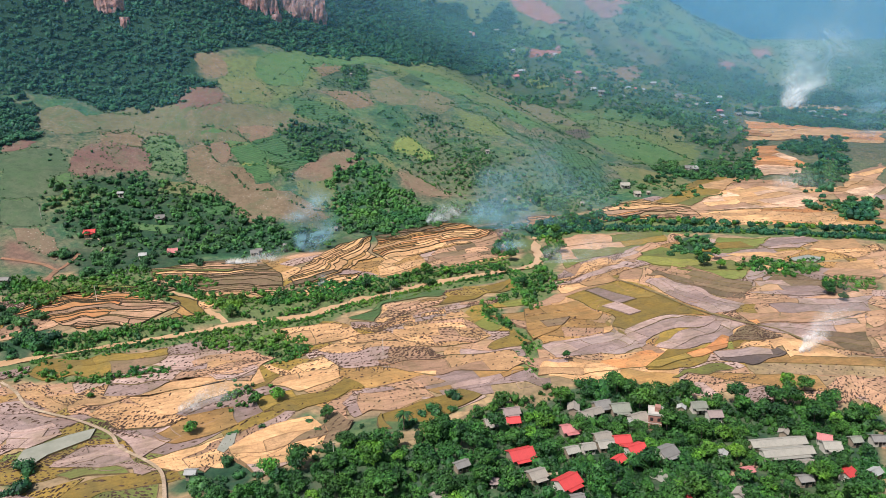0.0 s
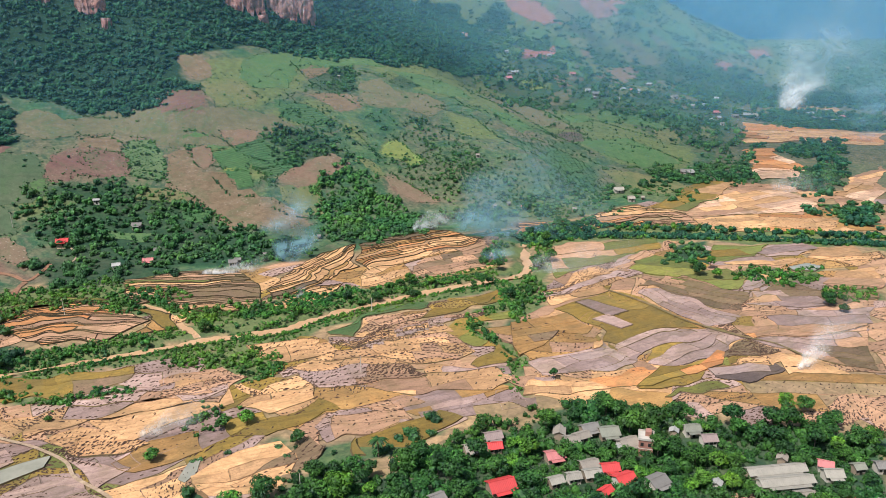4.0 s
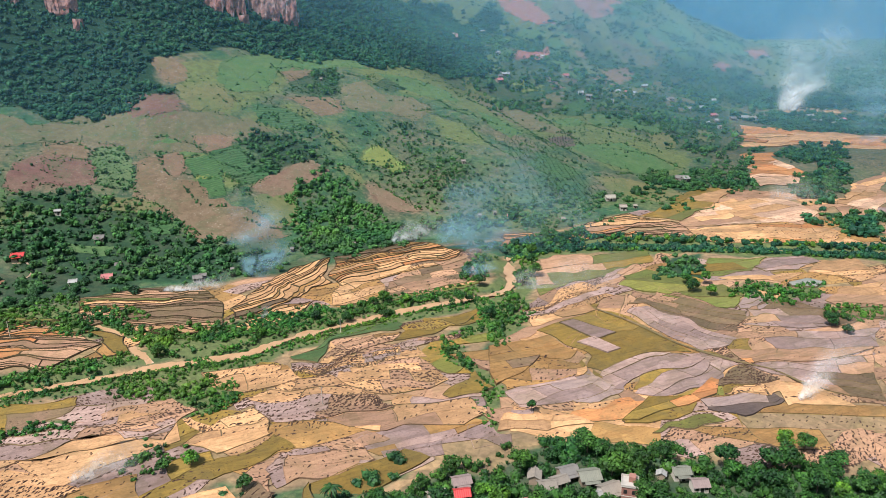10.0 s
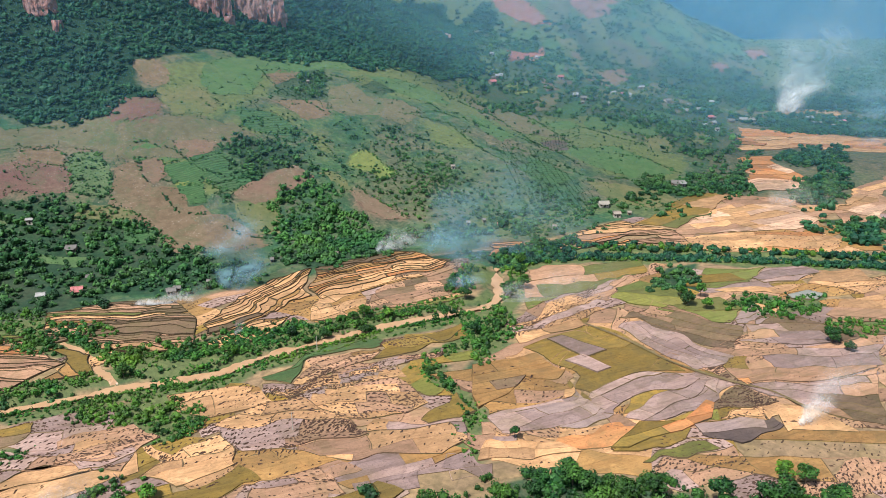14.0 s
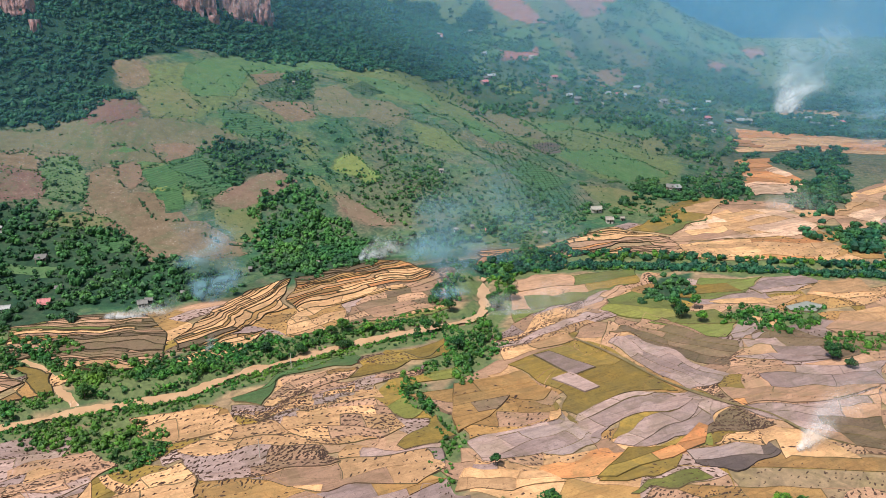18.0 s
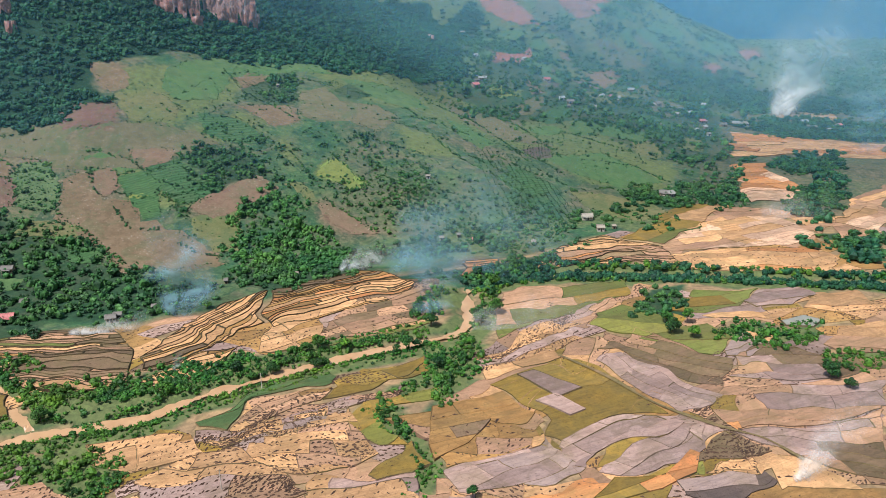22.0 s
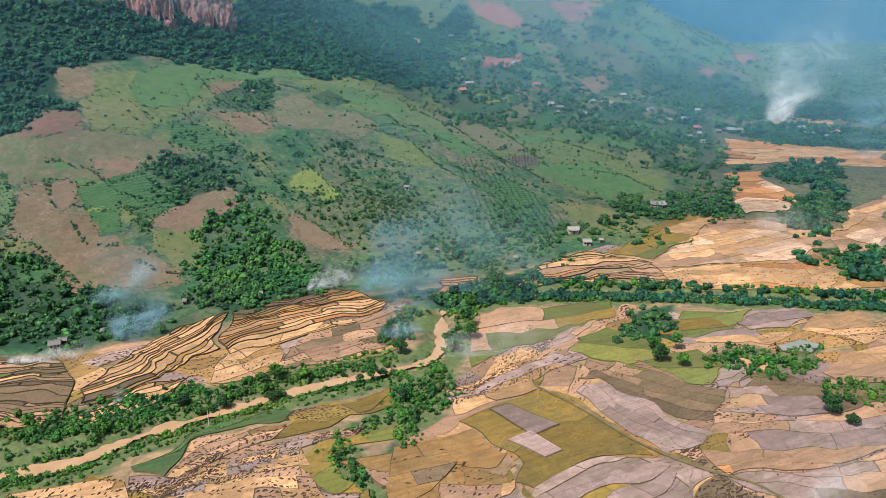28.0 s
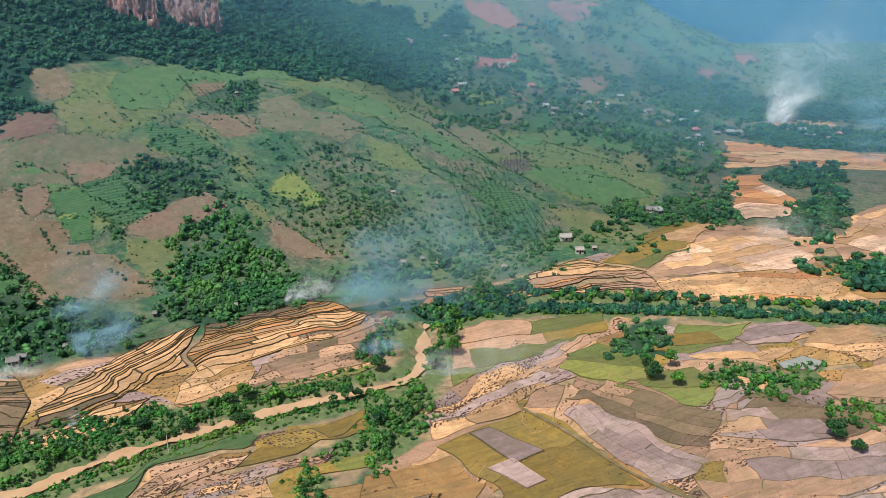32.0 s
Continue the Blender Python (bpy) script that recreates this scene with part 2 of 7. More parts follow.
bare_plot(0.27, (-393, 294), (-424, 338), (-426, 386), (-407, 423), (-390, 444), (-350, 446), (-311, 439), (-331, 420), (-325, 381), (-294, 358), (-268, 363), (-245, 368), (-243, 352), (-277, 331), (-320, 339), (-341, 340), (-368, 320))
bare_plot(0.3, (-416, 291), (-440, 335), (-424, 338), (-389, 291), (-392, 272))
bare_plot(0.6, (-398, 312), (-416, 344), (-417, 388), (-405, 421), (-401, 434), (-390, 444), (-356, 422), (-338, 423), (-347, 392), (-358, 383), (-374, 379), (-367, 346), (-371, 322), (-390, 308))
bare_plot(1, (-403, 418), (-401, 434), (-390, 444), (-370, 417), (-385, 404))
bare_plot(0.9, (-430, 455), (-416, 469), (-397, 462), (-404, 447))
bare_plot(0.9, (-365, 527), (-353, 559), (-338, 527), (-348, 513))
bare_plot(0.8, (-322, 509), (-303, 525), (-294, 504), (-302, 489))
bare_plot(0.65, (-348, 356), (-359, 384), (-355, 392), (-325, 382), (-304, 371), (-289, 357), (-268, 366), (-249, 370), (-244, 353), (-266, 342), (-281, 336), (-321, 344))
bare_plot(0.8, (-287, 389), (-284, 429), (-265, 439), (-273, 417), (-266, 403), (-279, 387))
bare_plot(0.9, (-235, 438), (-229, 439), (-196, 432), (-194, 425), (-206, 418), (-223, 425))
bare_plot(0.9, (-369, 239), (-356, 244), (-338, 240), (-318, 239), (-311, 227), (-333, 229), (-343, 218))
bare_plot(1.3, (-293, 862), (-278, 976), (-262, 920), (-265, 811))
bare_plot(2.2, (-379, 1045), (-333, 1069), (-290, 1038), (-329, 1024))
bare_plot(2.2, (-287, 1111), (-677, 3445), (-237, 1172), (-251, 1087))
bare_plot(1.6, (-79, 1553), (-44, 1773), (-24, 1530), (-57, 1374))
bare_plot(1.5, (-100, 1168), (-79, 1241), (-75, 1132), (-88, 1113))
bare_plot(0.7, (-247, 907), (-233, 921), (-189, 790), (-208, 792))
bare_plot(0.5, (-239, 1044), (-200, 1080), (-172, 1059), (-210, 1020))
bare_plot(0.7, (-164, 592), (-148, 622), (-140, 579), (-155, 564))
bare_plot(0.5, (-367, 272), (-369, 259), (-375, 257), (-388, 268), (-377, 273))
bare_plot(0.9, (-141, 419), (-127, 433), (-119, 409), (-132, 400))
bare_plot(0.4, (-212, 556), (-170, 572), (-150, 551), (-188, 544))
bare_plot(0.45, (-109, 544), (-70, 556), (-45, 545), (-76, 521), (-112, 522))
bare_plot(0.5, (-117, 540), (-96, 560), (-53, 548), (-53, 531), (-78, 522), (-108, 527))
bare_plot(0.8, (-164, 583), (-152, 622), (-138, 587), (-151, 572))
bare_plot(0.9, (-430, 460), (-418, 474), (-394, 472), (-399, 456), (-411, 451))
bare_plot(0.6, (-337, 495), (-322, 509), (-303, 528), (-290, 503), (-303, 487))
bare_plot(0.8, (-395, 350), (-390, 361), (-376, 354), (-367, 345), (-376, 334))
MEADOWS = []


def meadow(light, *corners):
    MEADOWS.append((list(corners), light))


meadow(0.5, (-418, 461), (-400, 493), (-369, 553), (-350, 554), (-345, 504), (-344, 452), (-362, 424), (-389, 452))
meadow(1.4, (-251, 460), (-255, 485), (-222, 470), (-234, 463))
meadow(0.8, (-325, 378), (-323, 396), (-304, 395), (-303, 383))
meadow(0.5, (-367, 393), (-354, 406), (-331, 407), (-307, 399), (-331, 388), (-357, 392))
meadow(0.6, (-300, 482), (-281, 481), (-260, 461), (-280, 464))
meadow(0.5, (-337, 588), (-277, 706), (-242, 692), (-244, 585), (-294, 559))
meadow(0.45, (-197, 610), (-142, 627), (-72, 625), (-54, 593), (-105, 563), (-174, 586))
meadow(0.5, (-116, 618), (-73, 634), (-62, 587), (-102, 573))
meadow(0.5, (-250, 553), (-212, 556), (-185, 534), (-218, 525))
meadow(0.5, (-57, 523), (-47, 561), (-23, 555), (-43, 500))
meadow(0.45, (-388, 276), (-378, 295), (-357, 304), (-358, 284), (-370, 268))
meadow(0.45, (-338, 449), (-327, 493), (-306, 491), (-303, 470), (-322, 441))
meadow(0.5, (-137, 623), (-96, 650), (-56, 648), (-57, 613), (-84, 589), (-109, 581))
meadow(0.5, (-246, 629), (-229, 669), (-190, 610), (-210, 590))
meadow(0.7, (-242, 751), (-219, 763), (-213, 744), (-236, 736))
meadow(0.5, (-348, 397), (-323, 423), (-287, 413), (-285, 397), (-304, 381), (-330, 385))
meadow(0.45, (-386, 493), (-367, 526), (-339, 498), (-345, 466), (-369, 468))
WOODS = []


def wood(*corners):
    WOODS.append(list(corners))


wood((-613, 357), (-471, 501), (-428, 651), (-362, 689), (-330, 618), (-370, 560), (-405, 529), (-421, 460), (-420, 445), (-393, 438), (-396, 411), (-429, 390), (-470, 379), (-495, 368), (-532, 294))
wood((-428, 651), (-387, 1043), (-355, 1015), (-357, 905), (-282, 775), (-280, 692), (-290, 668), (-314, 597), (-349, 600))
wood((-519, 323), (-491, 351), (-477, 356), (-437, 319), (-445, 291))
wood((-408.3, 723.2), (-479.8, 977.5), (-438.9, 1009.6), (-422.6, 998.9), (-381.6, 935), (-306, 807.1), (-266.3, 754.5), (-267.4, 719.7), (-306.9, 717.1), (-357.9, 744.4))
GROVES = []


def grove(density, *corners):
    GROVES.append((list(corners), density))


grove(1, (-388, 288), (-367, 328), (-323, 342), (-278, 332), (-239, 333), (-225, 345), (-221, 317), (-232, 298), (-275, 275), (-334, 257), (-361, 266))
grove(1, (-326, 424), (-322, 441), (-282, 422), (-291, 409))
grove(1, (-76, 593), (-29, 700), (-5, 584), (-19, 554), (-62, 556))
grove(1, (-368, 954), (-338, 1003), (-259, 975), (-186, 695), (-213, 613), (-282, 718))
grove(1, (-208, 792), (-176, 966), (-59, 953), (-29, 696), (-86, 659), (-162, 707))
grove(1, (-350, 554), (-332, 566), (-308, 522), (-331, 515))
grove(1, (-294, 1065), (-264, 1073), (-180, 985), (-220, 970))
grove(2, (-229, 470), (-183, 483), (-159, 463), (-144, 404), (-177, 412), (-211, 437))
grove(2, (-169, 491), (-128, 504), (-96, 489), (-96, 456), (-131, 428), (-156, 456))
grove(2, (-326, 447), (-297, 475), (-250, 442), (-272, 434), (-293, 426))
grove(2, (-384, 364), (-383, 376), (-357, 366), (-346, 347), (-362, 343))
grove(2, (-292, 500), (-248, 529), (-195, 514), (-186, 480), (-227, 483), (-258, 482))
grove(1, (-180, 985), (-67, 1135), (-6, 1098), (-3, 951), (-57, 932))
grove(2, (-352, 463), (-340, 483), (-302, 488), (-278, 479), (-302, 468), (-327, 450))
grove(1, (-331, 432), (-322, 443), (-305, 452), (-276, 450), (-263, 440), (-285, 424), (-308, 420))
grove(2, (-357, 532), (-338, 569), (-309, 527), (-322, 509), (-343, 507))
grove(1, (-319, 566), (-309, 581), (-281, 581), (-287, 559))
grove(2, (-234, 476), (-195, 514), (-171, 461), (-202, 441), (-253, 458))
grove(1, (-288, 723), (-258, 753), (-179, 767), (-123, 754), (-97, 764), (-115, 700), (-164, 710), (-215, 707), (-256, 702))
grove(1, (-117, 726), (-74, 791), (-32, 768), (-18, 685), (-19, 613), (-52, 617), (-72, 680), (-104, 690))
grove(1, (-89, 585), (-60, 600), (-35, 605), (-5, 587), (-4, 564), (-30, 553), (-63, 551), (-83, 555))
grove(1, (-333, 972), (-266, 964), (-216, 921), (-192, 812), (-239, 848), (-283, 851))
grove(1, (-382, 933), (-343, 972), (-264, 799), (-277, 753), (-296, 740))
grove(1, (-163, 1098), (-93, 1185), (-43, 1205), (-8, 1047), (-27, 925), (-67, 937), (-132, 979))
grove(2, (-176, 508), (-145, 521), (-106, 502), (-80, 459), (-124, 431), (-164, 445), (-185, 491))
grove(1, (86, 2304), (266, 2719), (101, 930), (75, 968), (43, 1140), (32, 1418))
grove(1, (-250, 1136), (-234, 1211), (-441, 3553), (-220, 2822), (-226, 1759), (-209, 1170))
grove(2, (-256, 458), (-225, 460), (-188, 448), (-164, 441), (-189, 434), (-230, 441))
grove(2, (-253, 509), (-213, 514), (-183, 487), (-165, 448), (-191, 453), (-226, 476))
grove(2, (-315, 395), (-296, 394), (-280, 392), (-283, 381), (-302, 384))
grove(2, (-320, 466), (-288, 483), (-267, 476), (-266, 450), (-303, 453))
grove(2, (-229, 590), (-177, 593), (-129, 574), (-130, 549), (-165, 536), (-212, 553))
grove(2, (-157, 505), (-126, 513), (-105, 500), (-115, 475), (-145, 483))
grove(1, (-358.7, 995.3), (-327.4, 994.5), (-291.9, 939.7), (-281.4, 850.8), (-296.2, 837.8))
grove(1, (-306.3, 1021.4), (-263, 1028.7), (-225.8, 1034.6), (-224.8, 1003.6), (-270.6, 1004.3))
grove(1, (-271.8, 966.3), (-246.3, 972.4), (-203.8, 871.2), (-200, 790.6), (-241.8, 886.8))
grove(1, (-252.4, 722.3), (-231.2, 725.8), (-203.6, 725.4), (-167, 727.3), (-147.3, 710), (-165.8, 685.6), (-194.7, 681.5), (-221, 697.2))
grove(1, (-199.6, 805.6), (-160.6, 897), (-125.6, 812.1), (-147.1, 730.5), (-177.7, 746.7))
grove(1, (-136.7, 805.7), (-82.4, 901.1), (-56.5, 824.2), (-78, 736.6), (-111.4, 729.5))
grove(1, (-55.8, 784.4), (-27.9, 779.6), (-14.9, 707.9), (-45.3, 695.9))
grove(1, (-93.5, 684), (-49.7, 696), (-50.6, 663.7), (-80.7, 662))
grove(1, (-55.8, 630.3), (-26.9, 682.1), (-7.1, 625.3), (-1.9, 584.1), (-26.4, 573.6), (-39.2, 593.9))
grove(1, (-85, 559.9), (-85.1, 590.6), (-69.2, 590.2), (-56.5, 560.5), (-77.9, 552.4))
grove(1, (-159, 1058.9), (-134.4, 1114.2), (-127.2, 1067.9), (-145.7, 1025.9))
grove(1, (-126, 1069.6), (-62.2, 1171), (-37.8, 1044.1), (-63, 893.9), (-104.6, 932.7))
grove(1, (-240.3, 1083.5), (-216.2, 1148.6), (-208.9, 1088.8), (-229.5, 1048.7))
grove(1, (-275.8, 1045.5), (-250.1, 1079.3), (-238.4, 1064.9), (-257.8, 1036.3))
grove(1, (-287.5, 812), (-244.4, 814.1), (-221.2, 779.8), (-241.8, 755), (-262.5, 755.6))
grove(1, (-235.3, 984.1), (-196.6, 999.3), (-162.3, 1002.7), (-140.9, 960.8), (-172.8, 924.9), (-207.7, 932.2))
grove(1, (-137.3, 732.3), (-119.7, 746.4), (-96.9, 731.6), (-106.2, 702), (-125.9, 703.3))
grove(1, (-227, 1062.3), (-182.1, 1063.9), (-162.9, 1041.9), (-194.7, 1021.7))
VALE_WOODS = []


def vale_wood(*corners):
    VALE_WOODS.append(list(corners))


vale_wood((-20.3, 911), (23, 933.7), (64.4, 917), (97, 912.6), (89.4, 827), (59.8, 829.2), (12.9, 813), (-14.3, 843.5))
vale_wood((1, 715.6), (30.7, 758.9), (56.4, 762), (37.3, 690.5), (13.8, 670.9), (4.1, 686.8))
vale_wood((14.3, 601.6), (28, 598.1), (37, 552.5), (29.9, 537.3), (18.4, 565.6))
vale_wood((38.6, 531.6), (55.5, 527.5), (61.1, 508.9), (58.9, 484.1), (42.3, 490.1))
vale_wood((29, 658.3), (52.5, 686.8), (53.9, 634), (31.9, 593.8))
vale_wood((-18.6, 728.9), (-10, 724.1), (-8.6, 689.4), (-15.1, 686.3))
vale_wood((-56.1, 1092.1), (10.7, 1124.6), (111.3, 1074.4), (102.3, 972.5), (23.1, 969.5), (-32.7, 935))
vale_wood((20.7, 518.4), (35.2, 519), (33.3, 502.2), (23.4, 498))
vale_wood((-47.1, 894.7), (-25, 893.4), (-27.9, 848.5), (-43.7, 848.5))

THICKETS = []


def thicket(density, *corners):
    THICKETS.append((list(corners), density))


thicket(3, (-218, 234), (-198, 251), (-187, 264), (-178, 282), (-166, 295), (-153, 307), (-160, 286), (-170, 272), (-181, 258), (-192, 244), (-210, 232))
thicket(1, (-220, 327), (-212, 361), (-183, 392), (-144, 422), (-149, 436), (-192, 410), (-219, 374))
thicket(2, (-177, 412), (-128, 442), (-98, 482), (-62, 529), (-64, 568), (-107, 502), (-156, 456))
thicket(3, (-333, 211), (-317, 216), (-306, 226), (-286, 250), (-243, 255), (-229, 243), (-242, 228), (-285, 219), (-294, 199), (-305, 190))
thicket(1, (-336, 249), (-284, 284), (-259, 269), (-282, 246), (-306, 230))
thicket(3, (-249, 154), (-233, 156), (-208, 169), (-200, 185), (-194, 183), (-202, 166), (-228, 152), (-242, 149))
thicket(3, (-275, 173), (-251, 180), (-236, 194), (-218, 217), (-212, 214), (-229, 188), (-244, 174), (-266, 166))
thicket(3, (-219, 219), (-213, 236), (-204, 252), (-191, 274), (-176, 290), (-168, 283), (-181, 260), (-192, 241), (-203, 224), (-212, 215))
thicket(2, (-97, 175), (-115, 160), (-116, 175), (-105, 186), (-94, 206), (-86, 212), (-87, 200), (-89, 187))
thicket(1, (-308, 192), (-290, 196), (-259, 178), (-250, 161), (-259, 157))
thicket(3, (-207, 200), (-188, 215), (-175, 224), (-156, 217), (-156, 206), (-159, 198), (-185, 204), (-202, 196))
thicket(3, (-108, 317), (-97, 340), (-85, 320), (-88, 304), (-90, 283), (-102, 300))
thicket(1, (-46, 392), (-42, 415), (-32, 425), (-21, 392), (-30, 381), (-42, 382))
thicket(3, (-12, 383), (10, 401), (16, 396), (30, 409), (27, 388), (-4, 371))
thicket(3, (26, 371), (43, 389), (51, 388), (49, 368), (32, 366))
thicket(1, (15, 616), (53, 692), (45, 588), (28, 552), (10, 588))
thicket(1, (28, 532), (65, 547), (60, 487), (43, 499))
thicket(1, (-23, 888), (100, 925), (91, 830), (-14, 809))
thicket(1, (1, 706), (58, 776), (46, 685), (9, 670))
thicket(1, (-81, 564), (-20, 661), (-9, 575), (-67, 545))
thicket(1, (-236, 350), (-200, 410), (-165, 410), (-183, 373), (-198, 344))
thicket(2, (-180, 413), (-144, 474), (-110, 454), (-120, 425), (-156, 405))
thicket(3, (-263, 241), (-228, 243), (-189, 237), (-186, 231), (-218, 229), (-247, 229))
thicket(1, (-202, 116), (-199, 121), (-184, 115), (-176, 107), (-185, 103))
thicket(3, (-168, 175), (-163, 186), (-151, 175), (-153, 164), (-161, 166))
thicket(1, (-145, 138), (-133, 149), (-122, 145), (-121, 134), (-142, 126))
thicket(1, (-148, 161), (-141, 166), (-133, 157), (-141, 154))
thicket(1, (-134, 177), (-126, 178), (-120, 169), (-126, 167))
thicket(2, (-86, 536), (-42, 539), (-44, 504), (-74, 491))
thicket(3, (-111, 272), (-105, 283), (-90, 264), (-98, 264))
thicket(1, (-160.5, 379.4), (-132.5, 405.6), (-120.4, 415.5), (-110.5, 428.3), (-97.3, 448), (-92.3, 438), (-103.2, 405.5), (-115.7, 389.9), (-138.8, 383.4))
VILLAGE = [(-134, 117), (-125, 134), (-113, 146), (-111, 160), (-105, 168), (-89, 167), (-84, 189), (-76, 205), (-61, 211), (-57, 226), (-40, 238), (-11, 240), (12, 245), (44, 253), (37, 187)]
ORCHARDS = []


def orchard(*corners):
    ORCHARDS.append(list(corners))


orchard((-187, 556), (-160, 567), (-116, 535), (-92, 510), (-100, 478), (-148, 496))
orchard((-357, 526), (-338, 569), (-309, 527), (-322, 509))
orchard((-317, 565), (-309, 581), (-281, 581), (-287, 559))
orchard((-165, 582), (-150, 616), (-138, 587), (-150, 569))
orchard((-337, 406), (-323, 423), (-287, 413), (-285, 397))
orchard((-394, 365), (-379, 375), (-356, 364), (-349, 347), (-362, 346))


gx = steps((-4200, -1400, 200), (-1400, -700, 40), (-700, -470, 6), (-470, 110, 3.0), (110, 260, 8), (260, 1000, 60), (1000, 4200, 200))
gy = steps((-1500, 0, 100), (0, 90, 10), (90, 640, 3.0), (640, 1000, 4), (1000, 1900, 12), (1900, 3000, 50), (3000, 4600, 150))
GX, GY = np.meshgrid(gx, gy)
GZ = ground(GX, GY)
GZ = GZ + 260 * smooth(420, 1200, GX) + 0.25 * softplus(-260 - GY, 40)
nr, nc = GX.shape
idx = np.arange(nr * nc).reshape(nr, nc)
quads = np.stack([idx[:-1, :-1], idx[:-1, 1:], idx[1:, 1:], idx[1:, :-1]], -1).reshape(-1, 4)
cover = np.zeros((nr * nc, 4), np.float32)
cover[:, 3] = 1
px, py = GX.ravel(), GY.ravel()
def soften(col, passes):
    """Blur a column of the cover a little, so that plots fade into one another."""
    g, was = cover[:, col].reshape(nr, nc), cover[:, col].reshape(nr, nc).copy()
    for _ in range(passes):
        g[1:-1] = 0.25 * g[:-2] + 0.5 * g[1:-1] + 0.25 * g[2:]
        g[:, 1:-1] = 0.25 * g[:, :-2] + 0.5 * g[:, 1:-1] + 0.25 * g[:, 2:]
    g[GY > 640] = was[GY > 640]


cover_far = smooth(540, 600, py)
wob = 3.5 * np.sin(px * 0.11 + 1.7 * np.sin(py * 0.07)) * np.sin(py * 0.13)
cover[:, 2] = smooth(-3, 5, px - np.interp(py, EDGE_Y, EDGE_X) + wob)                     # valley floor
cover[:, 2] *= 1 - cover_far
cover[:, 1] = -0.42 * cover_far
floor_far = (px > np.interp(py, EDGE_Y, EDGE_X) - 4) & (py > 540) & (py < 1150)
cover[floor_far, 0], cover[floor_far, 1] = 0.34, 0.0
for poly, red in BARE:
    hit = inside(px + wob * 0.6, py + wob * 0.5, poly)
    cover[hit, 0] = red
rd = from_line(px + wob, py + wob, RIVER)
lush = ((rd < 13 + 1.0 * wob) | (from_line(px, py, CREEK) < 5)) & (py < 520)
cover[lush, 2] = 0.0
cover[lush, 1] = -0.62
shore = (rd < 3.6 + 0.5 * wob) & (py < 520)
cover[shore, 2], cover[shore, 1] = 1.0, 0.0
for poly, k in THICKETS:
    hit = inside(px + wob, py + wob, poly)
    cover[hit, 2], cover[hit, 1] = 0.0, (-0.6 if k == 3 else -0.35)
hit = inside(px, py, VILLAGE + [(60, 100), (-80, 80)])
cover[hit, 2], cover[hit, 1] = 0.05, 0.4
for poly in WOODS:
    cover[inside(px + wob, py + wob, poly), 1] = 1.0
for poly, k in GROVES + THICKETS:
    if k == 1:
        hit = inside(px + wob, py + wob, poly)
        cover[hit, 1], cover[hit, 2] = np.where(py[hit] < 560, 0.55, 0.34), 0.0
for poly, k in MEADOWS:
    cover[inside(px + wob * 0.5, py + wob * 0.4, poly), 1] = -k
soften(0, 2)
soften(1, 1)


